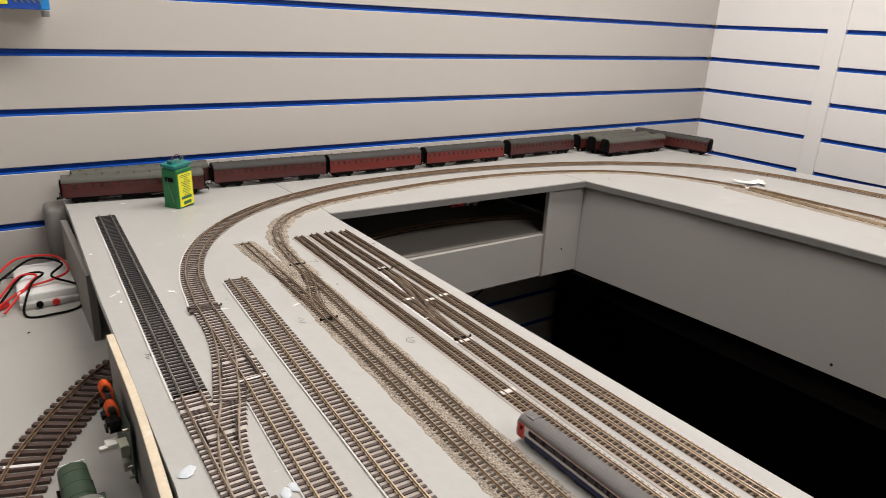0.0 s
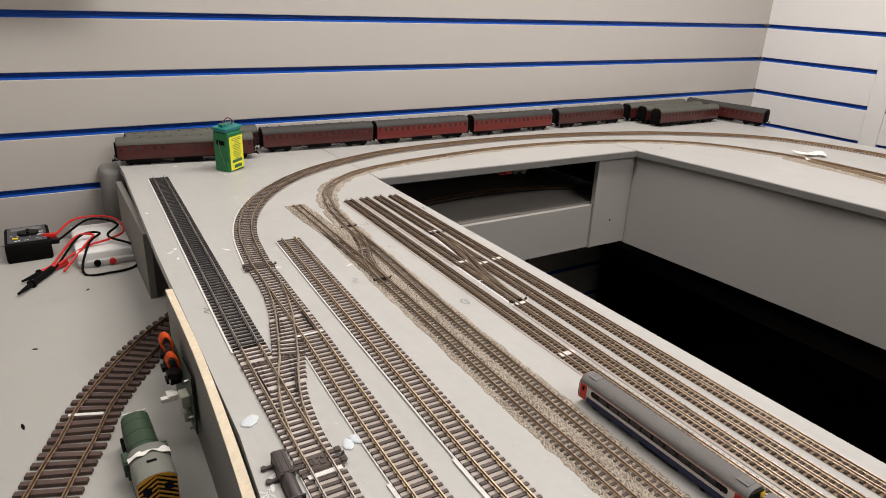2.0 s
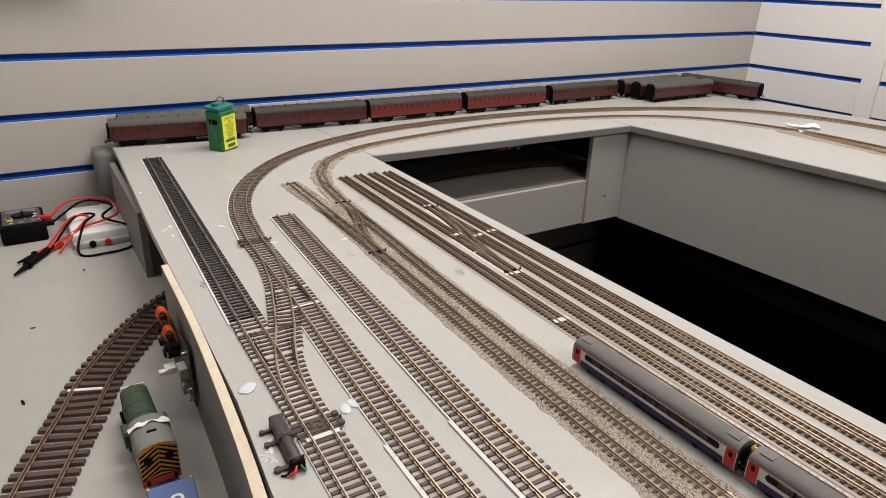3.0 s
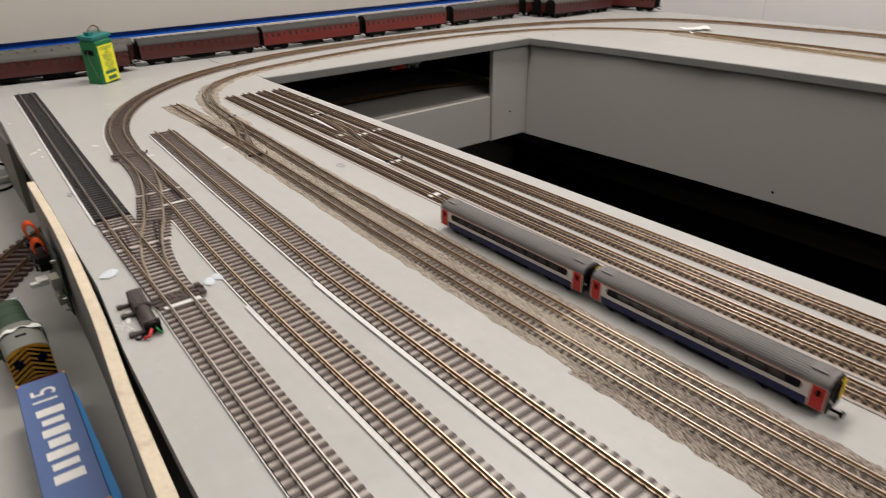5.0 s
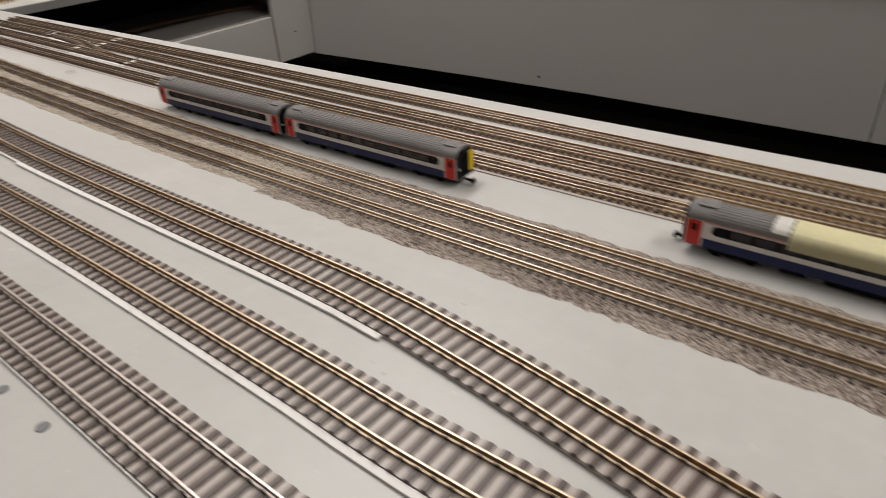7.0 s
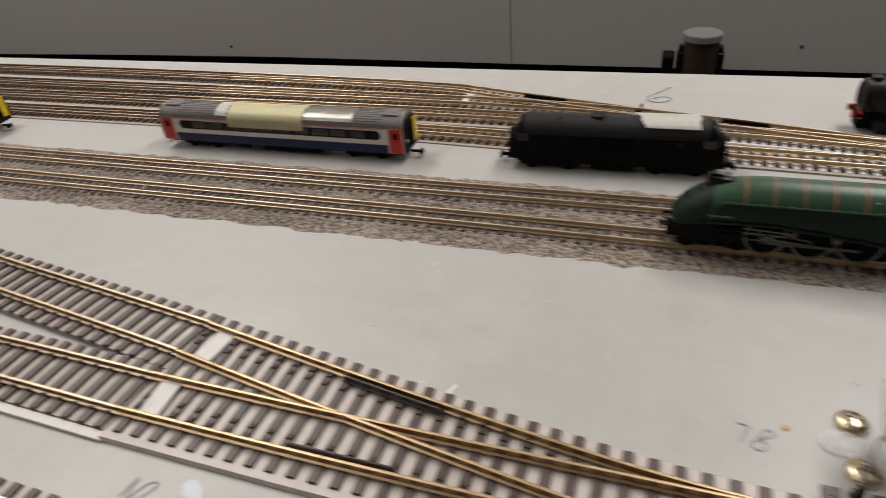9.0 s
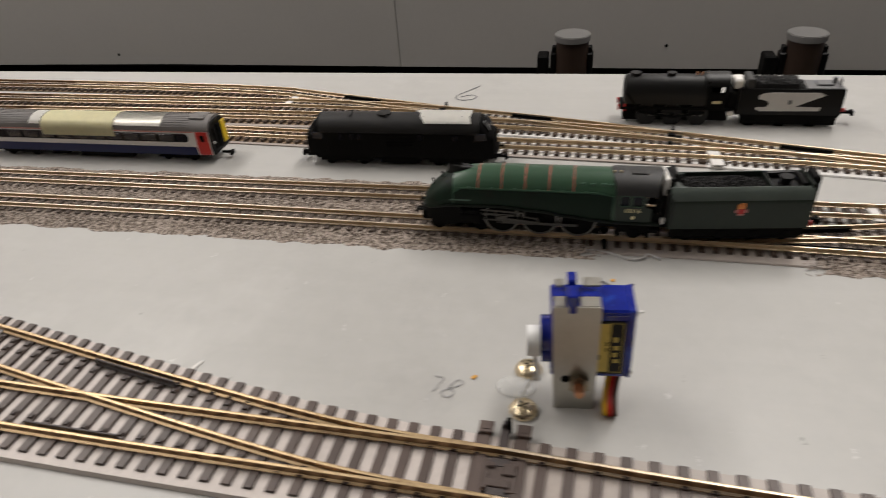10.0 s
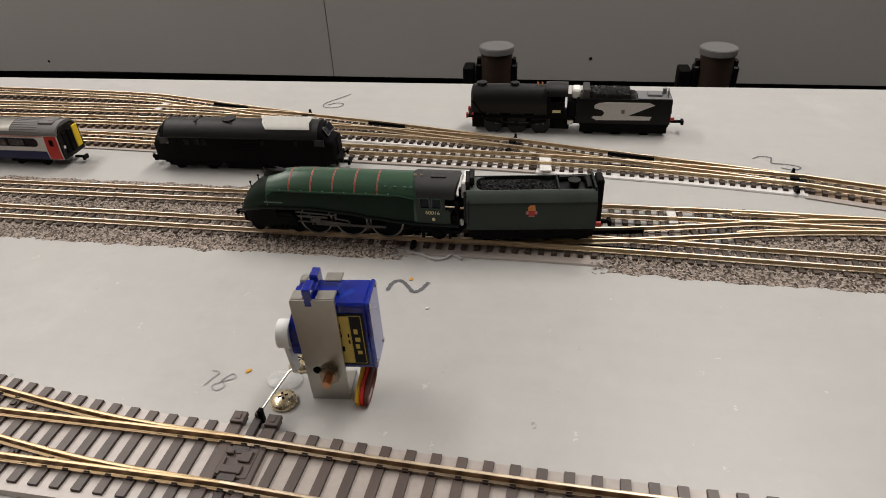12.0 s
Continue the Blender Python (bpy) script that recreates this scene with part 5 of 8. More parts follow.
    ten("tender_bulkhead", boxes(((-t0 + 0.3, 0, 14.2), (1.6, 15.8, 10.4), 0.3), ((-t0 - 0.6, -0.4, 21.6), (2.0, 10.0, 3.4), 0.3), ((-t0 - 2.4, -1.4, 22.6), (1.8, 8.0, 3.0), 0.3), ((-t0 - 0.9, 8.75, 13.0), (0.5, 0.8, 9.6), 0.1)), BLACK, "black stepped tender front")
    for sd in (1, -1):
        rows = [[(-u, sd * y, z) for y, z in ((8.4, 17.4), (8.78, 17.0), (8.42, 18.0), (7.68, 19.3), (6.86, 20.32), (6.2, 20.84), (5.86, 20.8), (6.1, 20.3))] for u in (t0 + 0.1, t1 - 0.1)]
        ten("tender_rim", loft(bmesh.new(), rows), A_RIM, "pale grey-green turned-in top edge, highlight put into its colour")
    ten("tank_top", boxes(((-141.0, 0, 18.9), (14.4, 11.6, 0.9))), BLACK, "black tank top")
    bm = bmesh.new()
    rod(bm, (-140.2, 0.6, 19.2), (-140.2, 0.6, 21.4), 2.0, 18)
    rod(bm, (-140.2, 0.6, 21.4), (-140.2, 0.6, 22.0), 2.5, 18)
    ten("filler_cap", bm, BLACK, "round black filler cap")
    ten("vent_pipe", tube(bmesh.new(), [tuple(p) for p, d in curve([(-135.0, -4.6, 20.2), (-142, -4.8, 20.4), (-145.0, -4.4, 20.5), (-145.9, -2.0, 20.5), (-145.8, 4.8, 20.3)], 1.0)], 1.15, 8), BLACK, "black curved pipe")
    rng = random.Random(5)
    bm = bmesh.new()
    nx, ny = 60, 26
    grid = [[bm.verts.new((-100.6 - 33.0 * i / nx, -5.9 + 11.8 * j / ny, 18.6 + 2.2 * max(0.0, math.sin(math.pi * j / ny)) ** 0.6 * min(1, (i + 6) / 12) * (1 if i < 46 else max(0.25, 1 - (i - 46) / 12)) + rng.uniform(-0.4, 0.4))) for j in range(ny + 1)] for i in range(nx + 1)]
    for i in range(nx):
        for j in range(ny):
            bm.faces.new((grid[i][j], grid[i + 1][j], grid[i + 1][j + 1], grid[i][j + 1]))
    ten("coal", bm, COAL, "black coal load", smooth=False)
    ten("corridor_end", boxes(((-150.0, 0, 14.6), (2.8, 7.4, 16.6), 0.4)), CHASSIS, "black corridor connection")
    ten("tender_underframe", boxes(((-124.0, 0, 4.6), (46, 11, 3.6), 0.3), ((-123.4, 7.4, 4.6), (49, 0.9, 3.8), 0.2), ((-123.4, -7.4, 4.6), (49, 0.9, 3.8), 0.2), ((-123.4, 7.7, 2.4), (46, 0.5, 0.8), 0.1), ((-123.4, -7.7, 2.4), (46, 0.5, 0.8), 0.1), ((-96.5, 0, 4.5), (7, 5, 2.0))), CHASSIS)
    for sd in (1, -1):
        for u in (106, 118, 130, 142):
            ten("axle_box", boxes(((-u, sd * 7.7, 3.9), (3.2, 0.9, 2.6), 0.3)), CHASSIS)
            ob = new("tender_wheel", me2)
            ob.parent = eng
            ob.location = (pivot @ Vector((-u, sd * 5.2, 3.5))) * s
            ob.rotation_euler = (0, 0, radians(6.5))
        bm = bmesh.new()
        rod(bm, (-t1, sd * 5.2, 6.4), (-t1 - 2.6, sd * 5.2, 6.4), 1.0, 10)
        ten("tender_buffer", bm, RED, "red buffer stock")
    ten("coupler", boxes(((-153.0, 0, 4.8), (6.0, 1.6, 1.4), 0.2), ((-155.5, 0, 4.6), (1.4, 3.6, 2.2), 0.2)), CHASSIS, "black plastic coupler")
    cr = bmesh.new()
    rod(cr, (-123.4, 8.98, 13.1), (-123.4, 9.14, 13.1), 1.25, 14)
    moved(cr, Matrix.Translation((-123.4, 0, 13.1)) @ Matrix.Diagonal((1.15, 1, 0.85, 1)) @ Matrix.Translation((123.4, 0, -13.1)))
    ten("tender_crest", cr, RED, "small red and orange tender crest")
    ten("crest_wing", boxes(((-121.7, 9.05, 13.3), (1.0, 0.12, 1.3), 0.3), ((-125.1, 9.05, 13.3), (1.0, 0.12, 1.3), 0.3), ((-123.4, 9.05, 11.9), (2.6, 0.12, 0.5), 0.2)), PINK, "pale pink surround")
    top = bmesh.new()
    for dx, z, h, w in ((0.0, 14.7, 1.5, 2.9), (-0.3, 15.7, 1.1, 1.9), (0.9, 15.4, 0.7, 0.8)):
        box(top, (-123.4 + dx, 9.06, z), (w, 0.12, h), 0.15)
    ten("crest_top", top, ORANGE_PALE, "orange device")
    return eng


streamlined_engine(pose(-0.2068, -0.4282, 0.0043, 0, 0, 90 - 0.4))


# railcar
def railcar(m, label, tape=False, group="railcar vehicles"):
    L = 154.0
    car = thing("railcar", label, "railcar", m, group)

    def add(name, bm, material, lab="", parent=None, **k):
        return part(name, moved(scaled(bm), Matrix.Diagonal((1, 1, 1.05, 1))), material, parent or car, lab, **k)

    h = L / 2
    add("body", extrude_x(bmesh.new(), [(8.9, 5.0), (9.25, 9.0), (9.2, 13), (8.9, 18.4), (8.2, 19.4), (-8.2, 19.4), (-8.9, 18.4), (-9.2, 13), (-9.25, 9.0), (-8.9, 5.0)], -h, h), WHITE, "white bodyside")
    for sd in (1, -1):
        add("lower_panel", extrude_x(bmesh.new(), [(sd * 8.6, 4.8), (sd * 9.02, 4.8), (sd * 9.36, 9.0), (sd * 9.36, 9.7), (sd * 8.9, 9.7)], -h + 9.0, h - 9.0), DMU_BLUE, "navy blue lower panel")
        # long window band with rounded ends
        n = 6
        x1, z0, z1, r = h - 13.0, 12.3, 17.1, 2.2
        outline = []
        for cx, cz, a0 in ((x1 - r, z1 - r, 0), (-x1 + r, z1 - r, 90), (-x1 + r, z0 + r, 180), (x1 - r, z0 + r, 270)):
            outline += [(cx + r * math.cos(radians(a0 + 90 * k / n)), cz + r * math.sin(radians(a0 + 90 * k / n))) for k in range(n + 1)]
        add("window_band", loft(bmesh.new(), [[(x, sd * 8.6, z) for x, z in outline], [(x, sd * 9.27, z) for x, z in outline]]), GLASS, "dark window band")
        for k in range(11):
            x = -x1 + 8 + k * (2 * x1 - 16) / 10
            add("window_pillar", boxes(((x, sd * 9.2, 14.7), (1.6 if k % 2 else 0.9, 0.22, 4.6))), CHASSIS, "")
            if k < 10:
                add("window_pane", boxes(((x + (x1 - 8) / 10, sd * 9.24, 14.8), ((2 * x1 - 16) / 10 - 2.2, 0.2, 3.7), 0.08)), GLASS_PANE, "")
        add("waist_stripe", boxes(((0, sd * 8.93, 18.15), (L - 18, 0.35, 0.55))), PINK, "thin pale red stripe")
        for e in (1, -1):
            door = add("door", extrude_x(bmesh.new(), [(sd * 8.4, 5.2), (sd * 9.05, 5.2), (sd * 9.4, 9.2), (sd * 9.36, 13), (sd * 9.02, 18.3), (sd * 8.4, 18.3)], e * (h - 8.2), e * (h - 0.6)), RED, "red passenger door")
            add("door_window", boxes(((e * (h - 4.4), sd * 9.28, 14.6), (2.6, 0.25, 3.6), 0.1)), CHASSIS, "", door)
    add("roof", extrude_x(bmesh.new(), arc(8.95, 18.5, 24.2, 16) + [(-8.3, 18.3), (8.3, 18.3)], -h, h), DMU_ROOF, "grey ribbed roof")
    for k in range(2, 15):
        y, z = arc(8.95, 18.5, 24.2, 16)[k]
        add("roof_rib", boxes(((0, y, z + 0.05), (L - 24, 0.28, 0.22))), DMU_ROOF)
    for e in (1, -1):
        add("roof_pod", boxes(((e * (h - 8), 0, 24.0), (9, 9, 0.9), 0.2), ((e * (h - 6), 0, 24.4), (3, 4, 0.6), 0.2)), DMU_ROOF)
        add("cab_end", extrude_x(bmesh.new(), [(8.5, 5), (9.0, 9), (8.6, 18.4), (5, 22.4), (-5, 22.4), (-8.6, 18.4), (-9.0, 9), (-8.5, 5)], e * h, e * (h + 1.2)), BLACK, "black gangway end")
        add("warning_panel", boxes(((e * (h + 1.5), -5.2, 13.8), (1.0, 4.6, 12.6), 0.4)), YELLOW, "yellow warning panel")
        add("corridor_door", boxes(((e * (h + 1.5), 4.2, 13.4), (0.7, 4.0, 12.0), 0.4)), BLACK_MATT, "")
        add("gangway", boxes(((e * (h + 1.5), 0.2, 13.6), (1.8, 3.8, 12.8), 0.3)), CHASSIS, "")
        add("marker_light", boxes(((e * (h + 1.3), 6.8, 11.6), (0.7, 1.5, 1.5), 0.2), ((e * (h + 1.3), -6.8, 11.6), (0.7, 1.5, 1.5), 0.2)), WHITE, "")
        add("coupler", boxes(((e * (h + 3.6), 0, 3.2), (7.0, 1.4, 1.2), 0.2), ((e * (h + 6.4), 0, 3.0), (1.6, 4.2, 2.4), 0.3)), CHASSIS, "black plastic coupler")
        bogie = add("bogie", boxes(((e * (h - 24), 6.3, 3.4), (26, 1.4, 2.6), 0.4), ((e * (h - 24), -6.3, 3.4), (26, 1.4, 2.6), 0.4), ((e * (h - 24), 0, 3.6), (8, 12, 2.0), 0.2)), CHASSIS, "")
        for dx in (-8.5, 8.5):
            for sd in (1, -1):
                put(add("wheel", disc_wheel(2.9, 1.4), CHASSIS, "", bogie), e * (h - 24) * MM + dx * MM, sd * 4.9 * MM, 2.9 * MM)
    add("underframe", boxes(((0, 0, 4.4), (L - 4, 14, 1.6)), ((-6, 5.6, 2.9), (36, 3.2, 2.8), 0.3), ((-6, -5.6, 2.9), (36, 3.2, 2.8), 0.3), ((26, 5.4, 3.1), (12, 3.0, 2.4), 0.3), ((26, -5.4, 3.1), (12, 3.0, 2.4), 0.3)), CHASSIS, "")
    if tape:
        prof = [(9.5, 14.8)] + [(y * 1.06, z + 0.28) for y, z in arc(8.95, 18.5, 24.2, 16)] + [(-9.5, 14.8)]
        bm = bmesh.new()
        loft(bm, [[(x, y, z) for y, z in prof] for x in (-18.0, 30.0)], cap=False, closed=False)
        bmesh.ops.solidify(bm, geom=bm.faces[:], thickness=0.15)
        add("masking_tape", bm, TAPE, "strip of pale yellow masking tape over the roof")
        prof2 = [(y * 1.03, z + 0.2) for y, z in arc(8.95, 18.5, 24.2, 16)][2:13]
        bm = bmesh.new()
        loft(bm, [[(x + (0.6 if k % 2 else 0), y, z) for k, (y, z) in enumerate(prof2)] for x in (30.5, 38.0)], cap=False, closed=False)
        bmesh.ops.solidify(bm, geom=bm.faces[:], thickness=0.12)
        add("paper_patch", bm, PAPER, "torn white paper on the roof")
        bm = bmesh.new()
        loft(bm, [[(x, y, z) for y, z in prof2] for x in (-48.0, -18.5)], cap=False, closed=False)
        bmesh.ops.solidify(bm, geom=bm.faces[:], thickness=0.10)
        add("silver_tape", bm, STEEL, "strip of silver tape on the roof")
    return car


railcar(pose(-0.1435, 0.2365, 0.0, 0, 0, 90), "white, navy and red model railcar standing on bare board")
railcar(pose(-0.1425, 0.0755, 0.0, 0, 0, 90), "white, navy and red model railcar coupled to another")
railcar(pose(-0.1420, -0.2190, 0.0, 0, 0, 90 - 0.3), "white, navy and red model railcar with masking tape on its roof", True)


ROOF_BLACK = mat("charcoal_roof", (0.0150, 0.0145, 0.0145), 0.50, var=0.15, scale=60, fine_var=0.1, fine=900, bump=0.04, depth=0.0001, spec=0.30)


# black diesel
def diesel(m):
    L = 103.0
    h = L / 2
    loco = thing("diesel_locomotive", "unpainted black model diesel engine with white paper on its roof", "locomotive", m)

    def add(name, bm, material, lab="", parent=None, **k):
        return part(name, moved(scaled(bm), Matrix.Diagonal((1, 1, 1.11, 1))), material, parent or loco, lab, **k)

    def ring(x, w, top, base=5.2):
        return [(x, y, z) for y, z in [(w * 0.97, base), (w, 9), (w, 15)] + [(y, z) for y, z in arc(w * 0.97, 18.0 * top, 24.6 * top, 10)] + [(-w, 15), (-w, 9), (-w * 0.97, base)]]

    rings = [ring(-h, 7.0, 0.68), ring(-h + 0.6, 8.0, 0.72), ring(-h + 3.2, 8.5, 0.77), ring(-h + 6.0, 8.8, 0.965), ring(-h + 9.0, 9.0, 1.0), ring(h - 9.0, 9.0, 1.0), ring(h - 6.0, 8.8, 0.965), ring(h - 3.2, 8.5, 0.77), ring(h - 0.6, 8.0, 0.72), ring(h, 7.0, 0.68)]
    add("body", loft(bmesh.new(), rings), BLACK_MATT, "plain black plastic body")
    skin = [(y * 1.004, z + 0.12) for y, z in arc(9.0 * 0.97, 18.0, 24.6, 16)]
    # Roof skin lighter than the body: reflection from above put into its colour.
    add("roof", extrude_x(bmesh.new(), skin + [(-8.0, 17.6), (8.0, 17.6)], -h + 8.0, h - 8.0), ROOF_BLACK, "charcoal roof, reflection from above put into its tone")
    for sd in (1, -1):
        add("cantrail", boxes(((0, sd * 8.95, 18.0), (L - 18, 0.5, 0.5), 0.1)), BLACK, "")
    for e in (1, -1):
        for y in (-2.9, 2.9):
            mm = Matrix.Translation((e * (h - 4.3), y, 20.6)) @ Matrix.Rotation(e * radians(-36), 4, "Y") @ Matrix.Rotation(e * radians(-7 if y > 0 else 7), 4, "Z")
            screen = add("windscreen_frame", boxes(((0, 0, 0), (0.5, 5.4, 5.0), 0.2, mm)), TIN, "grey windscreen surround")
            add("windscreen", boxes(((e * 0.2, 0, 0), (0.5, 4.4, 3.8), 0.1, mm)), GLASS, "", screen)
        mm = Matrix.Translation((e * (h + 0.2), 0, 12.5))
        add("nose_door", boxes(((0, 0, 0), (0.5, 4.0, 9.0), 0.2, mm)), BLACK_MATT, "")
        add("buffer_beam", boxes(((e * (h + 0.5), 0, 6.0), (1.2, 14.5, 3.0), 0.2)), CHASSIS, "")
        bm = bmesh.new()
        for sd in (1, -1):
            rod(bm, (e * h, sd * 5.4, 6.4), (e * (h + 3.2), sd * 5.4, 6.4), 0.6, 8)
            rod(bm, (e * (h + 3.0), sd * 5.4, 6.4), (e * (h + 3.6), sd * 5.4, 6.4), 1.3, 12)
        add("buffer", bm, CHASSIS, "")
        add("coupler", boxes(((e * (h + 3.0), 0, 3.4), (6, 1.4, 1.2), 0.2), ((e * (h + 5.4), 0, 3.2), (1.5, 4.0, 2.2), 0.2)), CHASSIS, "black plastic coupler")
        bogie = add("bogie", boxes(((e * (h - 21), 6.8, 4.0), (30, 1.6, 3.6), 0.5), ((e * (h - 21), -6.8, 4.0), (30, 1.6, 3.6), 0.5), ((e * (h - 21), 0, 4), (8, 12, 2))), CHASSIS, "")
        for dx in (-9.5, 9.5):
            for sd in (1, -1):
                put(add("wheel", disc_wheel(3.4, 1.5), CHASSIS, "", bogie), (e * (h - 21) + dx) * MM, sd * 5.0 * MM, 3.4 * MM)
        for sd in (1, -1):
            add("cab_side_window", boxes(((e * (h - 7.4), sd * 8.80, 16.3), (5.6, 0.7, 3.6), 0.2)), GLASS_PANE, "grey cab side window")
            add("cab_door", boxes(((e * (h - 13.5), sd * 8.97, 13.0), (3.4, 0.3, 10.0), 0.1)), BLACK_MATT, "")
    for sd in (1, -1):
        for k in range(4):
            add("grille_slat", boxes(((-1.0, sd * 9.08, 11.2 + k * 1.6), (14, 0.6, 0.7))), CHASSIS, "")
        for x in (-12.5, 21, 25, -31, 31):
            add("side_window", boxes(((x, sd * 8.98, 15.8), (2.8, 0.35, 3.0), 0.1)), GLASS, "")
    bm = bmesh.new()
    for x in (-34, -14, 6, 26):
        box(bm, (x, 0, 24.7), (0.6, 9, 0.5))
    rod(bm, (8, 0, 24.3), (8, 0, 25.2), 3.8, 20)
    box(bm, (-24, 0, 24.7), (9, 6, 0.8), 0.2)
    add("roof_detail", bm, BLACK, "")
    bm = bmesh.new()
    prof = [(y, z + 0.35) for y, z in arc(9.0 * 0.97, 18.0, 24.6, 12)][2:11]
    loft(bm, [[(x + 0.4 * (k % 3) + (0.9 * k if x > -20 else 0), y, z + 0.9 + 0.1 * (k % 2)) for k, (y, z) in enumerate(prof)] for x in (-39.5, -15.0)], cap=False, closed=False)
    bmesh.ops.solidify(bm, geom=bm.faces[:], thickness=0.15)
    add("paper_patch", bm, PAPER, "white paper slip on the roof")
    add("underframe", boxes(((0, 0, 5.0), (L - 8, 15, 2.4), 0.2), ((0, 0, 3.4), (22, 15, 3.6), 0.4)), CHASSIS, "")
    return loco


diesel(pose(-0.1395, -0.4035, 0.0, 0, 0, 91))


# unpainted steam engine by the edge of the well
def austerity_engine(m):
    eng = thing("steam_locomotive", "plain black model goods engine and tender with a grey side patch", "locomotive", m)

    def add(name, bm, material, lab="", parent=None, **k):
        return part(name, moved(scaled(bm), Matrix.Diagonal((1.03, 1, 1.21, 1))), material, parent or eng, lab, **k)

    def ring(x, w, zb, zs, top):
        return [(x, y, z) for y, z in [(w, zb)] + arc(w, zs, top, 10) + [(-w, zb)]]

    add("boiler_casing", loft(bmesh.new(), [ring(x, w, 10.4, 14.5, t) for x, w, t in ((-0.8, 7.2, 21.4), (-1.6, 7.9, 22.4), (-3.0, 8.1, 22.6), (-22, 8.1, 22.6), (-44, 8.1, 22.6))]), SATIN, "smooth black boiler casing")
    add("smokebox_door", rod(bmesh.new(), (-0.6, 0, 15.4), (-1.6, 0, 15.4), 5.4, 24), BLACK_MATT, "")
    add("running_plate", boxes(((-29, 0, 8.2), (60, 15.4, 1.2), 0.2), ((-29, 0, 4.9), (56, 9, 6.8), 0.3)), CHASSIS, "")
    bm = bmesh.new()
    for x, r in ((-6.5, 2.6), (-25.5, 2.2)):
        rod(bm, (x, 0, 21.8), (x, 0, 23.2), r, 16)
        rod(bm, (x, 0, 23.0), (x, 0, 23.6), r * 1.15, 16)
    add("chimney", bm, BLACK, "short black chimney and dome")
    add("safety_valve", boxes(((-38.5, 1.2, 23.4), (1.1, 1.1, 1.6), 0.2), ((-41.0, 1.2, 23.4), (1.1, 1.1, 1.6), 0.2), ((-44.0, 0.5, 23.2), (0.8, 0.8, 1.2), 0.2)), COPPER, "small copper safety valve")
    bm = bmesh.new()
    for sd in (1, -1):
        box(bm, (-49, sd * 7.5, 12.4), (10, 0.7, 7.6), 0.1)
        box(bm, (-45.0, sd * 7.5, 17.6), (2.0, 0.7, 3.6))
        box(bm, (-53.4, sd * 7.5, 17.6), (1.2, 0.7, 3.6))
    box(bm, (-44.4, 0, 15.4), (0.8, 15, 12.0))
    add("cab", bm, BLACK_MATT, "black cab")
    add("cab_roof", loft(bmesh.new(), [[(x, y, z) for y, z in arc(7.9, 19.0, 23.8, 10) + [(-7.6, 18.8), (7.6, 18.8)]] for x in (-43, -55.4)]), SATIN, "black cab roof")
    add("cab_plate", boxes(((-49.5, 7.9, 11.6), (4.6, 0.15, 1.4))), CREAM, "tiny cream number bar")
    for sd in (1, -1):
        for x in (-14, -28, -42):
            put(add("driving_wheel", spoked_wheel(6.0, 1.8, 8), ROOF_BLACK, ""), x * MM, sd * 6.2 * MM, 6.0 * MM)
        add("coupling_rod", boxes(((-28, sd * 6.9, 5.0), (30, 0.5, 1.0), 0.1)), WHEEL, "")
        bm = bmesh.new()
        rod(bm, (1.0, sd * 5.0, 8.0), (-2.5, sd * 5.0, 8.0), 0.8, 8)
        rod(bm, (2.2, sd * 5.0, 8.0), (1.2, sd * 5.0, 8.0), 1.5, 12)
        add("buffer", bm, RED, "red buffer")
        rod_bm = tube(bmesh.new(), [(-2, sd * 7.9, 16), (-10, sd * 8.1, 6.5), (-28, sd * 8.0, 4.2), (-44, sd * 7.8, 6.4)], 0.6, 8)
        add("side_pipe", rod_bm, CHASSIS, "")
    add("buffer_beam", boxes(((-1.6, 0, 8.0), (0.9, 15, 2.6), 0.1)), RED, "red buffer beam")
    # tender
    ten = add("tender_body", extrude_x(bmesh.new(), [(7.8, 6.0), (7.9, 16.4), (7.2, 18.0), (-7.2, 18.0), (-7.9, 16.4), (-7.8, 6.0)], -60.5, -112), BLACK, "black tender tank")
    patch = [(-70.3, 15.2), (-72.5, 16.3), (-76.8, 16.7), (-100, 16.7), (-102.9, 15.5), (-96.4, 13.0), (-89, 10.1), (-101.8, 9.9), (-101, 8.1), (-71.8, 7.7), (-69.2, 8.9), (-70.3, 9.7), (-74.7, 9.7), (-76, 11.4), (-74.7, 12.7), (-70.3, 13.6)]
    add("side_patch", loft(bmesh.new(), [[(x, 7.75, z) for x, z in patch], [(x, 8.02, z) for x, z in patch]]), DMU_GREY_PATCH, "pale grey bare side patch")
    add("patch_mark", boxes(((-86.0, 8.05, 12.2), (1.8, 0.12, 2.0), 0.3)), TIN, "small grey mark")
    # Added white filler standing for the bright board seen through the gap.
    add("fall_plate", boxes(((-60.0, 0.5, 19.4), (4.8, 9.0, 4.6), 0.8), ((-57.6, 6.0, 6.0), (3.4, 2.6, 2.4), 0.5)), PAPER, "white filler in the bright gap between cab and tender")
    add("tender_bulkhead", boxes(((-61.4, 0, 13), (2.0, 14.6, 10), 0.3), ((-65.6, 0, 19.6), (3.8, 13.4, 5.4), 0.4)), CAB_ROOF, "")
    add("cab_backplate", boxes(((-58.0, 0, 12.2), (5.0, 13.4, 8.2), 0.5), ((-56.6, 6.4, 8.0), (1.0, 1.2, 3.0), 0.2)), CHASSIS, "")
    rng = random.Random(8)
    bm = bmesh.new()
    nx, ny = 30, 14
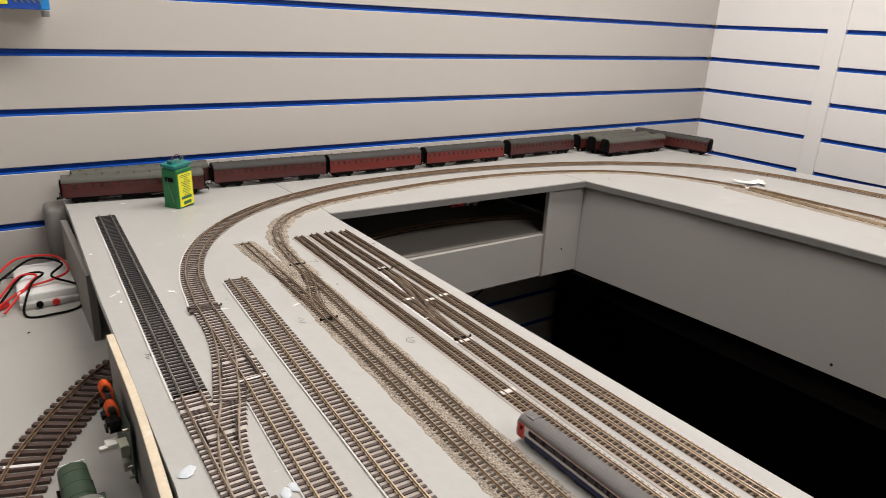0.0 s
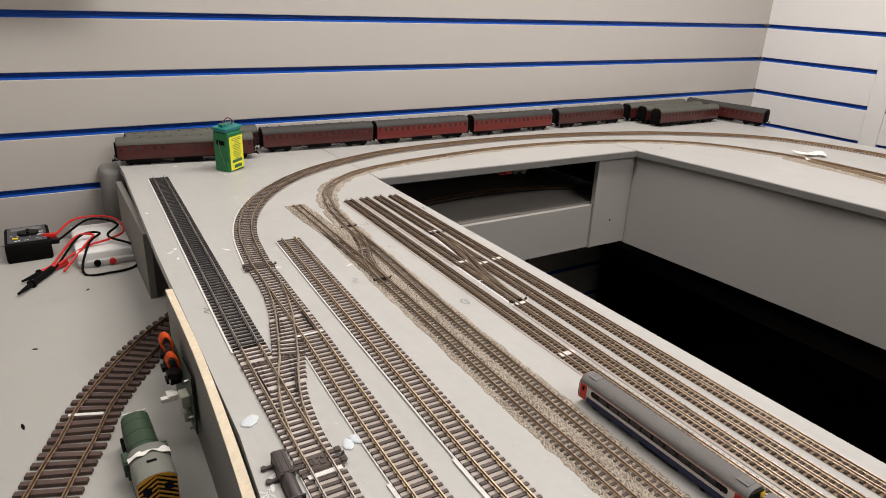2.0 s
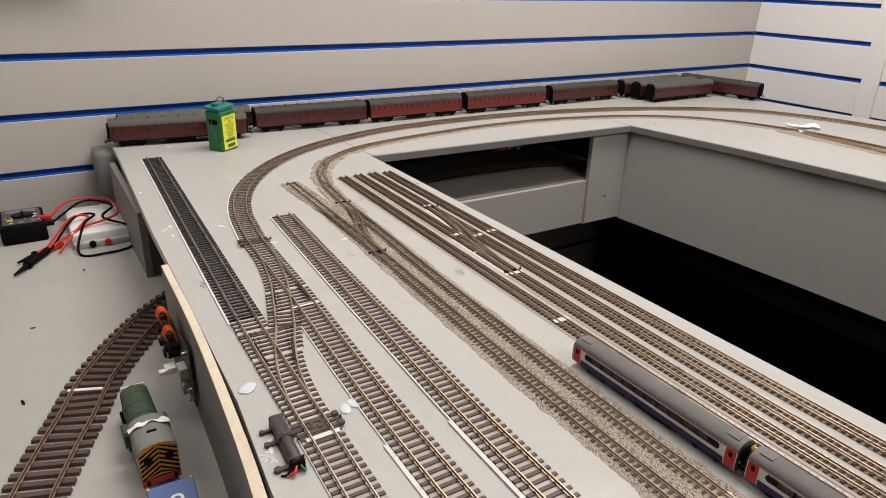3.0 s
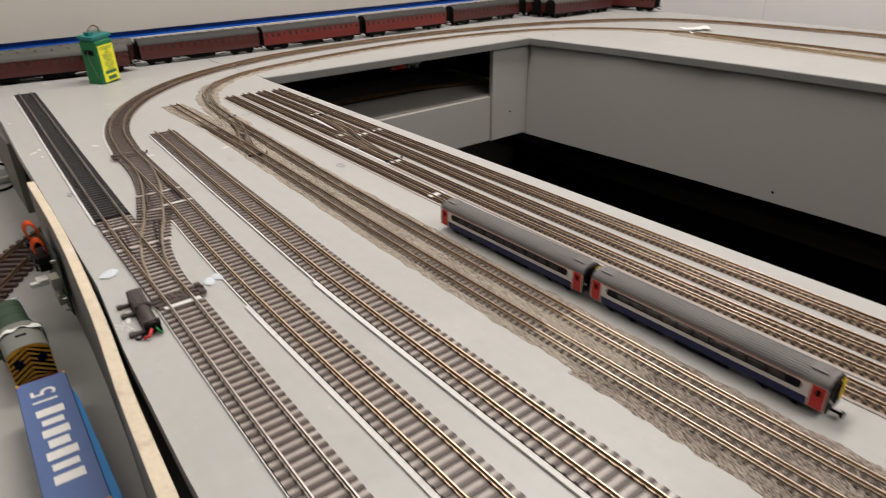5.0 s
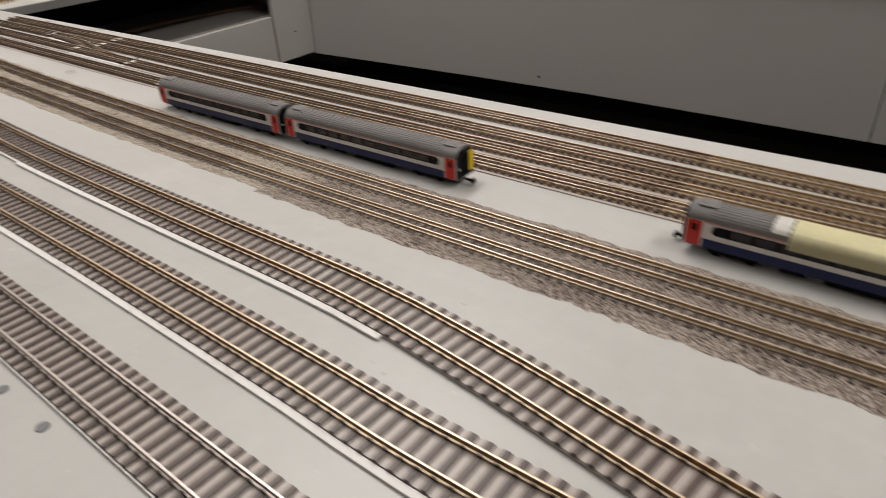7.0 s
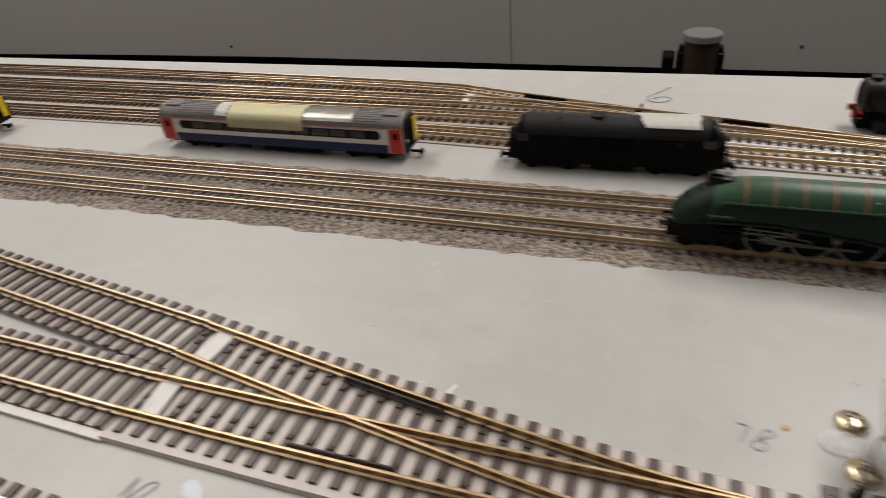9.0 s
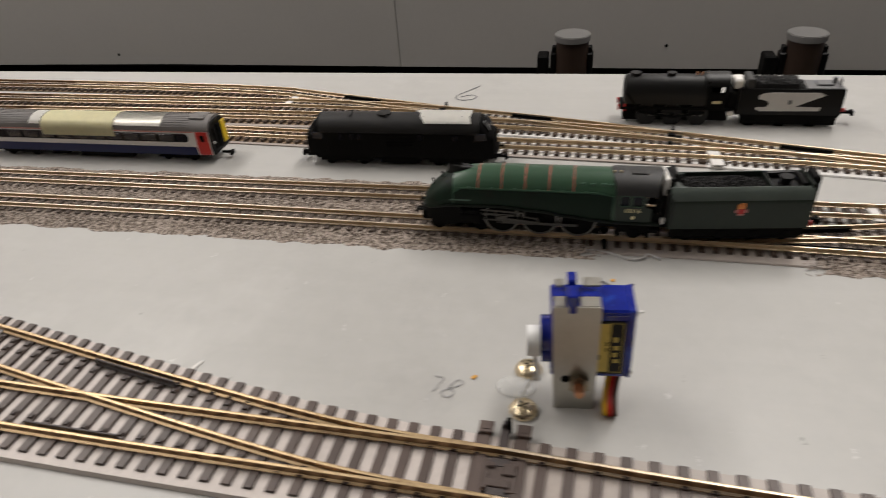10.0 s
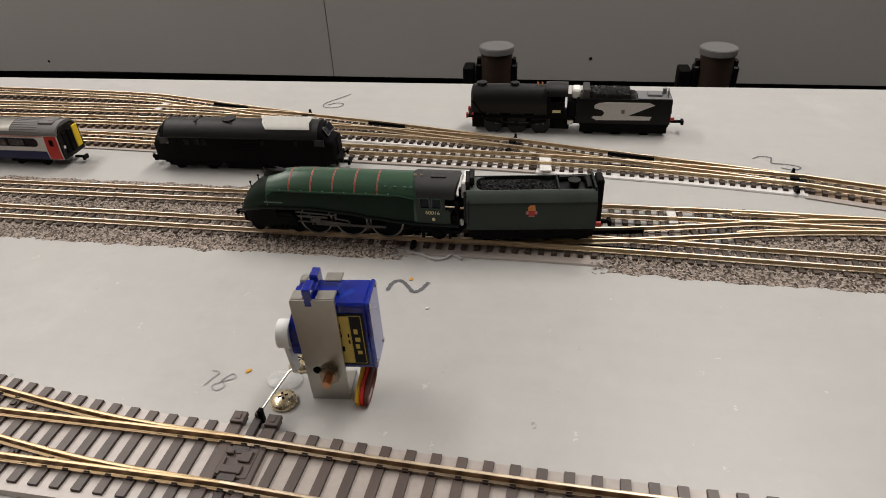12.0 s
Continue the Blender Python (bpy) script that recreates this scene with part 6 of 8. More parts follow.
    grid = [[bm.verts.new((-67.4 - 25.0 * i / nx, -6.4 + 12.8 * j / ny, 17.9 + 4.0 * max(0.0, math.sin(math.pi * j / ny)) ** 0.5 * (1 if i < nx - 3 else 0.5) + rng.uniform(-0.35, 0.35))) for j in range(ny + 1)] for i in range(nx + 1)]
    for i in range(nx):
        for j in range(ny):
            bm.faces.new((grid[i][j], grid[i + 1][j], grid[i + 1][j + 1], grid[i][j + 1]))
    add("coal", bm, COAL, "", smooth=False)
    bm = bmesh.new()
    box(bm, (-102.6, 0, 18.15), (18.0, 13.2, 0.5), 0.2)
    box(bm, (-103, 0, 18.8), (8, 6, 1.0), 0.3)
    rod(bm, (-108.5, -2, 18), (-108.5, -2, 21.0), 1.2, 10)
    tube(bm, [(-110, 4, 18), (-110, 4, 21.4), (-110, 1.6, 22.0), (-110, 1.2, 18)], 0.35, 6)
    add("tender_top", bm, TIN, "grey tender top fittings")
    add("tender_underframe", boxes(((-87, 0, 5.4), (49, 14, 1.6)), ((-87, 6.6, 3.4), (48, 1.0, 4.4), 0.3), ((-87, -6.6, 3.4), (48, 1.0, 4.4), 0.3), ((-59, 0, 5), (8, 5, 2)), ((-117, 0, 5.2), (7, 1.4, 1.3), 0.2), ((-120, 0, 5.0), (1.5, 3.8, 2.3), 0.2)), CHASSIS, "")
    for sd in (1, -1):
        for x in (-70, -86, -102):
            put(add("tender_wheel", disc_wheel(3.8, 1.6), CHASSIS, ""), x * MM, sd * 5.2 * MM, 3.8 * MM)
        bm = bmesh.new()
        rod(bm, (-112, sd * 5.0, 8.0), (-114.5, sd * 5.0, 8.0), 0.9, 10)
        add("tender_buffer", bm, RED, "red buffer")
    return eng


DMU_GREY_PATCH = mat("bare_grey_plastic", (0.62, 0.60, 0.57), 0.5, var=0.05, bump=0.0)
austerity_engine(pose(-0.0785, -0.5210, 0.0, 0, 0, 90))


# coaches
def coach(name_label, a, b, body=None, roof=None, pale=False, group="coaches along the wall"):
    """A bogie coach between two end points of its centre line."""
    body, roof = body or MAROON, roof or COACH_ROOF
    a, b = Vector((*a, 0)), Vector((*b, 0))
    L = (b - a).length / MM
    h = L / 2
    ang = math.degrees(math.atan2((b - a).y, (b - a).x))
    mid = (a + b) / 2
    car = thing("railway_coach", name_label, "railway coach", pose(mid.x, mid.y, 0, 0, 0, ang), group)

    def add(name, bm, material, lab="", parent=None, **k):
        return part(name, scaled(bm), material, parent or car, lab, **k)

    add("body", extrude_x(bmesh.new(), [(16.2, 12.0), (17.2, 17.0), (17.4, 24), (17.0, 34), (16.4, 38.6), (-16.4, 38.6), (-17.0, 34), (-17.4, 24), (-17.2, 17.0), (-16.2, 12.0)], -h, h), body, "")
    add("roof", extrude_x(bmesh.new(), arc(17.3, 37.6, 49.0, 12) + [(-16.4, 37.4), (16.4, 37.4)], -h - 0.6, h + 0.6), roof, "matt grey arched roof")
    n = int(L // 13)
    for sd in (1, -1):
        add("waist_moulding", boxes(((0, sd * 17.35, 26.6), (L - 2, 0.5, 1.2)), ((0, sd * 17.0, 36.6), (L - 2, 0.5, 0.9))), body, "")
        for k in range(n):
            x = -h + (k + 0.5) * L / n
            add("window", boxes(((x, sd * 17.2, 31.6), (6.4 if k % 3 else 3.4, 0.5, 7.0), 0.15)), GLASS_WARM, "")
    for k in range(9):
        x = -h + 14 + k * (L - 28) / 8
        for y in (-5.5, 5.5):
            add("roof_vent", rod(bmesh.new(), (x, y, 46.5), (x, y, 49.6), 1.5, 10), roof, "")
    for e in (1, -1):
        add("end_panel", extrude_x(bmesh.new(), [(16.0, 12), (17.0, 20), (16.3, 38), (9, 46), (-9, 46), (-16.3, 38), (-17.0, 20), (-16.0, 12)], e * h, e * (h + 0.9)), BLACK_MATT, "black coach end")
        add("gangway", boxes(((e * (h + 2.4), 0, 27), (3.6, 12, 27), 0.8)), CHASSIS, "")
        bm = bmesh.new()
        for sd in (1, -1):
            rod(bm, (e * h, sd * 11, 13.4), (e * (h + 6), sd * 11, 13.4), 1.0, 8)
            rod(bm, (e * (h + 5.6), sd * 11, 13.4), (e * (h + 6.4), sd * 11, 13.4), 2.6, 14)
        add("buffer", bm, CHASSIS, "")
        add("coupler", boxes(((e * (h + 5), 0, 8.5), (11, 2.2, 1.6), 0.3), ((e * (h + 9.5), 0, 8.2), (1.8, 8, 4), 0.3)), CHASSIS, "")
        bogie = add("bogie", boxes(((e * (h - 34), 12.6, 7.4), (44, 2.0, 5.0), 0.8), ((e * (h - 34), -12.6, 7.4), (44, 2.0, 5.0), 0.8), ((e * (h - 34), 0, 8), (12, 24, 3))), CHASSIS, "")
        for dx in (-15, 15):
            for sd in (1, -1):
                put(add("wheel", disc_wheel(6.2, 2.4), CHASSIS, "", bogie), (e * (h - 34) + dx) * MM, sd * 8.6 * MM, 6.2 * MM)
    add("underframe", boxes(((0, 0, 11), (L - 6, 28, 2.6)), ((0, 9, 7), (50, 6, 6), 0.6), ((0, -9, 7), (50, 6, 6), 0.6)), CHASSIS, "")
    bm = bmesh.new()
    for sd in (1, -1):
        tube(bm, [(-55, sd * 13, 10), (-28, sd * 13, 4.6), (28, sd * 13, 4.6), (55, sd * 13, 10)], 0.6, 6)
    add("truss_rod", bm, CHASSIS, "")
    return car


coach("old panelled maroon coach with a pale roof, at the board's corner", (-0.386, 1.258), (-0.155, 1.228), MAROON, COACH_ROOF_PALE)
coach("maroon coach half hidden behind another coach", (-0.366, 1.2925), (-0.130, 1.2915), MAROON, COACH_ROOF_PALE)
coach("maroon coach with a dark grey roof beside the slatwall", (-0.127, 1.262), (0.105, 1.253))
coach("plain maroon coach with a dark grey roof", (0.114, 1.251), (0.343, 1.249), CRIMSON)
coach("bright crimson coach with a grey roof", (0.361, 1.249), (0.594, 1.249), CRIMSON)
coach("maroon coach with a grey roof beside the slatwall", (0.622, 1.254), (0.850, 1.256))
coach("dark coach standing behind another near the corner", (0.878, 1.256), (1.110, 1.262), MAROON, COACH_ROOF_PALE)
coach("dark coach between two others near the corner", (0.893, 1.213), (1.125, 1.217), MAROON, COACH_ROOF_PALE)
coach("maroon coach with a greenish grey roof near the corner", (0.899, 1.170), (1.134, 1.170), MAROON, COACH_ROOF_PALE)
coach("maroon coach turned along the pale slatwall", (1.166, 1.281), (1.206, 1.054))


# ---- things on the upper board ----
NUT = mat("brown_plated_nut", (0.34, 0.275, 0.20), 0.3, 1.0, var=0.1, scale=200, fine=900, bump=0.05)
# servo on a steel bracket
servo = thing("servo_motor", "blue hobby servo on a bent steel bracket, working a turnout", "servo", pose(-0.3068, -0.5003, 0.0, -1.0, 0, 4))


def sv(name, bm, material, lab="", parent=None, **k):
    return part(name, moved(scaled(bm, 1.06 * MM), Matrix.Diagonal((1, 1, 1.09, 1))), material, parent or servo, lab, **k)


bm = bmesh.new()
loft(bm, [[(x, y0 * w, z) for x, y0 in ((-0.45, -1), (0.45, -1), (0.45, 1), (-0.45, 1))] for w, z in ((5.9, 0.0), (6.1, 10.0), (6.6, 35.2), (6.5, 36.0))])
box(bm, (6.0, 0, 0.45), (11.0, 11.8, 0.9), 0.2)
bracket = sv("bracket", bm, STEEL, "bent zinc-plated steel bracket")
for x, y, z, lx, ly in ((2.2, 4.6, 35.8, 4.6, 3.6), (2.2, -3.6, 35.8, 4.6, 5.6), (10.4, -4.4, 36.4, 4.2, 5.0), (10.4, 4.6, 36.0, 3.6, 2.4)):
    sv("bracket_tab", boxes(((x, y, z), (lx, ly, 0.7), 0.25)), STEEL, "", bracket)
body = sv("case", boxes(((7.2, -3.9, 22.4), (12.2, 22.0, 23.0), 0.6)), SERVO_BLUE, "shiny translucent blue case")
sv("case_lid", boxes(((7.2, -15.2, 22.4), (12.5, 1.5, 23.3), 0.45)), SERVO_BLUE, "", body)
for x in (2.0, 12.2):
    for z in (12.6, 32.6):
        sv("case_screw", rod(bmesh.new(), (x, -15.8, z), (x, -16.2, z), 0.75, 10), STEEL, "", body)
        sv("screw_pillar", rod(bmesh.new(), (x - 0.6, -13.8, z), (x - 0.6, -8.0, z), 0.5, 8), SERVO_BLUE, "", body)
sv("mounting_tab", boxes(((2.2, 1.2, 36.6), (5.4, 2.6, 5.6), 0.35), ((10.2, 1.2, 36.0), (4.6, 2.6, 5.0), 0.35), ((6.6, 1.2, 35.0), (4.6, 2.6, 3.0), 0.2), ((6.4, 0.0, 34.6), (2.6, 13.0, 1.8), 0.3)), SERVO_BLUE, "blue slotted mounting tab")
bm = bmesh.new()
rod(bm, (7.2, 7.0, 20.8), (7.2, 9.8, 20.8), 5.6, 24)
rod(bm, (4.0, 7.0, 17.4), (4.0, 9.6, 17.4), 3.0, 16)
sv("output_boss", bm, SERVO_BLUE, "blue round output boss")
bm = bmesh.new()
rod(bm, (4.0, 9.8, 21.2), (4.0, 13.6, 21.2), 4.3, 20)
sv("horn_hub", bm, NYLON, "white nylon hub")
sv("servo_horn", loft(bmesh.new(), [[(4.0 + dx - w, 10.9 + y, z), (4.0 + dx + w, 10.9 + y, z), (4.0 + dx + w, 12.2 + y, z), (4.0 + dx - w, 12.2 + y, z)] for dx, w, z, y in ((0, 3.0, 22, 0), (-0.4, 2.4, 15, -0.3), (-1.0, 1.6, 8.6, -1.0))]), NYLON, "white plastic servo arm")
lab = sv("label_plate", boxes(((0.96, -8.7, 21.6), (0.2, 9.8, 18.2), 0.05)), BLACK, "black label with gold printing", body)
sv("label_foil", boxes(((0.86, -6.8, 21.6), (0.12, 4.8, 16.6))), GOLD_LABEL, "worn gold foil field", body)
for y, z, ly, lz in ((-10.45, 21.6, 0.16, 17.0), (-14.0, 21.6, 0.16, 17.0), (-12.2, 13.2, 3.6, 0.16), (-12.2, 30.0, 3.6, 0.16)):
    sv("label_rule", boxes(((0.84, y + 1.1, z), (0.06, ly, lz))), GOLD_LABEL, "", body)
for y, z, ly, lz, mt in ((-6.6, 26.4, 0.7, 1.6, BLACK_MATT), (-6.6, 23.6, 0.7, 2.2, BLACK_MATT), (-6.9, 18.4, 0.7, 1.8, BLACK_MATT), (-9.0, 21.0, 0.5, 1.3, BLACK_MATT), (-9.0, 23.2, 0.5, 1.3, BLACK_MATT), (-12.0, 24.6, 1.2, 1.7, GOLD_LABEL), (-12.3, 21.8, 1.5, 1.5, GOLD_LABEL), (-12.0, 19.4, 1.2, 1.6, GOLD_LABEL), (-12.4, 17.2, 1.4, 1.3, GOLD_LABEL)):
    sv("label_bar", boxes(((0.80, y + (1.1 if mt is GOLD_LABEL else 0.4), z), (0.06, ly, lz), 0.02)), mt, "", body)
bm = bmesh.new()
rod(bm, (-0.4, -1.2, 10.4), (-5.8, -1.2, 10.4), 1.25, 14)
for k in range(8):
    rod(bm, (-1.6 - k * 0.5, -1.2, 10.4), (-1.85 - k * 0.5, -1.2, 10.4), 1.45, 14)
sv("bolt", bm, COPPER, "coppery threaded bolt", bracket)
bm = bmesh.new()
rod(bm, (-0.45, -1.2, 10.4), (-2.2, -1.2, 10.4), 3.2, 6)
rod(bm, (-2.2, -1.2, 10.4), (-2.5, -1.2, 10.4), 2.4, 14)
sv("nut", bm, NUT, "hexagonal steel nut", bracket)
sv("bolt_hole", rod(bmesh.new(), (-0.5, 2.6, 11.4), (-0.62, 2.6, 11.4), 1.3, 12), BLACK_MATT, "", bracket)
for k, (mt, nm) in enumerate(((WIRE_YELLOW, "yellow lead"), (WIRE_RED, "red lead"), (WIRE_BROWN, "brown lead"))):
    y = -9.2 - k * 1.45
    pts = [(5.5, y - 1.2, 13.0), (5.0, y - 1.2, 9.4), (3.4, y - 0.6, 6.6), (0.2, y + 0.1, 4.8), (-3.0, y + 0.3, 2.8), (-3.4, y + 0.2, 1.1), (-0.6, y, 0.75), (3.4, y - 0.4, 1.6), (6.4, y - 1.0, 4.0), (8.0, y - 1.4, 7.5), (8.4, y - 1.6, 12.0)]
    sm = [tuple(p) for p, q in curve(pts, 0.6)]
    sv("lead", tube(bmesh.new(), sm, 0.74, 8), mt, nm)
sv("push_rod", tube(bmesh.new(), [(3.0, 10.6, 9.6), (1.0, 12.6, 9.0), (-6.0, 16.4, 6.4), (-11.6, 18.6, 5.0)], 0.32, 6), STEEL, "thin steel push rod")
sv("rod_clip", boxes(((-11.4, 18.6, 3.6), (2.2, 1.5, 5.0), 0.4), ((-13.2, 19.2, 2.2), (4.0, 1.7, 1.4), 0.3)), BLACK_MATT, "black plastic rod clip")

screw = thing("screw", "brass pan-head screw driven into the board", "screw", pose(-0.3105, -0.4848, 0.0), "brass screws")
part("screw_head", scaled(loft(bmesh.new(), [[(r * math.cos(a), r * math.sin(a), z) for a in [k * math.tau / 20 for k in range(20)]] for r, z in ((4.6, 0.3), (4.6, 0.9), (4.1, 1.9), (2.8, 2.7), (0.7, 3.1))])), BRASS, screw)
part("cross_slot", scaled(boxes(((0, 0, 2.8), (3.4, 0.7, 0.6), 0, Matrix.Rotation(0.5, 4, "Z")), ((0, 0, 2.8), (0.7, 3.4, 0.6), 0, Matrix.Rotation(0.5, 4, "Z")))), BLACK_MATT, screw, "dark cross slot")
copy_thing(screw, pose(-0.2925, -0.4850, 0.0, 0, 0, 40))
plate = tagged(part("plastic_disc", scaled(loft(bmesh.new(), [[(1.0 * r * math.cos(a), 1.4 * r * math.sin(a), z) for a in [k * math.tau / 18 for k in range(18)]] for r, z in ((4.6, 0.25), (4.6, 0.9), (4.2, 1.2))])), CLEAR, None), "translucent white plastic disc under the servo arm", "plastic disc")
plate.matrix_world = pose(-0.3010, -0.4815, 0.0)

# green boxed motor with a yellow label
gx = thing("point_motor", "green plastic point motor with a yellow printed label", "point motor", pose(-0.2165, 1.156, 0.0, 2.5, -3.5, 33))


def gb(name, bm, material, lab="", parent=None, **k):
    return part(name, scaled(bm), material, parent or gx, lab, **k)


gcase = gb("case", boxes(((0, 0, 37), (37, 34, 68), 1.6), ((0, 0, 3.4), (40, 31, 5), 1.0), ((-19.0, -5, 13), (2.4, 20, 17), 0.6), ((-19.2, -12, 9), (3.0, 3, 9), 0.6), ((-19.2, 3, 9), (3.0, 3, 9), 0.6)), GREEN_BOX, "glossy green plastic case")
gb("slot", boxes(((-19.05, 0, 53), (0.6, 18, 8), 0.2)), CHASSIS, "dark slot", gcase)
gb("label_plate", boxes(((1.0, -16.7, 34), (33, 0.7, 60), 0.2)), LABEL_YELLOW, "bright yellow label", gcase)
bm = bmesh.new()
rng = random.Random(2)
for k in range(13):
    w = rng.uniform(8, 25)
    gb("label_bar", boxes(((1.0 + (25 - w) * 0.1, -17.15, 60 - k * 3.0), (w, 0.2, 1.0))), LABEL_INK, "", gcase)
for x, z, w, t in ((1, 19.5, 24, 5.0), (2, 10, 18, 6.0)):
    gb("label_bar", boxes(((x, -17.15, z), (w, 0.2, t))), LABEL_INK, "", gcase)
gb("terminal_block", boxes(((0, 0, 72), (34, 28, 7), 1.0), ((0, 0, 77), (42, 32, 5), 0.8), ((-10, 0, 82), (10, 10, 6), 0.6)), TEAL, "teal plastic terminal block")
for k in range(8):
    gb("terminal_pin", rod(bmesh.new(), (-14 + k * 4, -4, 79), (-14 + k * 4, -4, 88), 0.6, 6), STEEL, "")
gb("wire", tube(bmesh.new(), [tuple(p) for p, d in curve([(-14, -3, 86), (-6, -2, 91), (4, 0, 92.5), (13, 0, 87), (14, 2, 80)], 2.0)], 0.9, 6), WIRE_BROWN, "thin brown wire")
gb("actuator_wire", tube(bmesh.new(), [(-20.5, 2, 56), (-21.2, 0, 40), (-20.8, -6, 22), (-20.5, -9, 12)], 0.5, 6), STEEL, "thin steel actuator wire")
gb("backing_card", boxes(((22, 2, 18), (6, 14, 30), 0.5)), PLY, "pale card scrap")

# grey solenoid motor beside the near turnout
pm = thing("point_motor", "dark grey plastic point motor with red and green wires", "point motor", pose(-0.3935, 0.334, 0.0, 0, 0, 87))


def pmp(name, bm, material, lab="", parent=None, **k):
    return part(name, scaled(bm, 0.9 * MM), material, parent or pm, lab, **k)


pmp("housing", loft(bmesh.new(), [[(x, y, z) for y, z in [(5.4, 1.0), (5.4, 8.6), (4.8, 10.4), (3.8, 11.0), (-3.8, 11.0), (-4.8, 10.4), (-5.4, 8.6), (-5.4, 1.0)]] for x in (1.0, 27.5)]), MOTOR, "dark grey-brown moulded housing")
pmp("coil_barrel", loft(bmesh.new(), [[(x, y, z) for y, z in [(5.0 * w, 1.0)] + arc(5.0 * w, 5.0, 10.2 * w, 12) + [(-5.0 * w, 1.0)]] for x, w in ((1.0, 1.0), (-26.0, 1.0), (-27.5, 0.9))]), MOTOR, "rounded coil barrel")
for y in (-2.2, 2.2):
    pmp("housing_rib", boxes(((14.0, y, 11.0), (25.0, 0.9, 0.6), 0.2)), MOTOR, "")
for x in (-26.0, 0.6, 27.0):
    pmp("housing_rib", boxes(((x, 0, 5.6), (1.4, 11.6, 9.6), 0.3)), MOTOR, "")
pmp("base_plate", boxes(((0, 0, 0.8), (57, 12, 1.6), 0.3)), MOTOR, "")
for x, y, w in ((22, 8.5, 3.0), (6, 8.5, 3.4), (-24, 9, 4.0), (14, -8.0, 3.6)):
    pmp("mounting_lug", rod(boxes(((x, y, 1.6), (w, 9, 2.6), 0.6)), (x, y + (4.5 if y > 0 else -4.5), 0.3), (x, y + (4.5 if y > 0 else -4.5), 3.0), w * 0.72, 12), MOTOR, "moulded mounting lug")
pmp("end_cap", boxes(((-28, 0, 5), (4, 11, 7), 0.8)), BLACK_MATT, "")
pmp("lead", tube(bmesh.new(), [(-29, 1, 5), (-33, 3, 4.6), (-35, 5, 3.0), (-33, 8, 1.2)], 1.1, 8), WIRE_RED, "red wire")
pmp("lead", tube(bmesh.new(), [(-29, -2, 5), (-32, -2, 5), (-34, -3, 3.0), (-31, -5, 1.0)], 1.0, 8), WIRE_GREEN, "green wire")
pmp("lead", tube(bmesh.new(), [(-29, 4, 5), (-32, 7, 4), (-32, 10, 1.4), (-30, 13, 1.0)], 0.9, 8), BLACK_MATT, "black wire")


# lumps of putty and scraps
def lump(name, label, cat, x, y, rx, ry, h, material, seed, group=""):
    rng = random.Random(seed)
    bm = bmesh.new()
    n = 16
    rr = [1 + rng.uniform(-0.09, 0.09) for _ in range(n)]
    loft(bm, [[(rx * k * rr[i] * math.cos(i * math.tau / n), ry * k * rr[i] * math.sin(i * math.tau / n), z) for i in range(n)] for k, z in ((1.0, 0.0), (1.04, h * 0.4), (0.82, h * 0.85), (0.4, h))])
    ob = tagged(part(name, bm, material, None), label, cat, group)
    ob.matrix_world = pose(x, y, 0.0002, 0, 0, seed * 40)
    return ob


lump("putty", "small pressed lump of bluish white putty", "putty", -0.3965, 0.413, 0.0078, 0.0055, 0.0016, PUTTY, 1, "putty lumps")
lump("putty", "small pressed lump of bluish white putty", "putty", -0.3420, 0.352, 0.0060, 0.0040, 0.0014, PUTTY, 2, "putty lumps")
lump("putty", "small pressed lump of bluish white putty", "putty", -0.3330, 0.354, 0.0075, 0.0045, 0.0016, PUTTY, 3, "putty lumps")
lump("putty", "small flat bluish white scrap of putty", "putty", -0.3600, -0.3040, 0.0046, 0.0030, 0.0008, PUTTY, 6, "putty lumps")
for k, (x, y, a, b) in enumerate(((-0.386, 0.79, 0.006, 0.0015), (-0.378, 0.80, 0.004, 0.002), (-0.322, 0.77, 0.008, 0.0015), (-0.285, 0.69, 0.007, 0.002), (-0.30, 1.21, 0.004, 0.003), (-0.255, 0.98, 0.002, 0.0015), (-0.235, 1.12, 0.003, 0.002), (-0.298, -0.467, 0.0012, 0.0007), (-0.2385, -0.514, 0.0010, 0.0008), (-0.401, 0.345, 0.006, 0.002), (-0.404, 0.335, 0.004, 0.0015), (-0.2568, -0.5240, 0.0008, 0.0006), (-0.306, -0.3665, 0.0036, 0.0008), (-0.205, 0.66, 0.005, 0.002))):
    lump("scrap", "tiny pale scrap lying on the board", "scrap", x, y, a, b, 0.0004, CARD if k not in (7, 8) else WASP, 10 + k, "board scraps")
for k, (x, y, r) in enumerate(((0.985, 0.785, 0.022), (1.0, 0.772, 0.016), (0.915, 0.755, 0.005), (0.965, 0.80, 0.013))):
    bm = bmesh.new()
    loft(bm, [[(r * c * 1.6, r * s_, z + 0.004 * abs(c)) for c, s_ in ((-1, -0.3), (-0.2, -0.55), (0.9, -0.25), (1.0, 0.3), (0.1, 0.5), (-0.8, 0.25))] for z in (0.0022, 0.0026)])
    tagged(part("paper_scrap", bm, PAPER, None), "torn white paper scrap lying by the far track", "paper scrap", "paper scraps").matrix_world = pose(x, y, 0.0006, 0, 0, 35 * k)


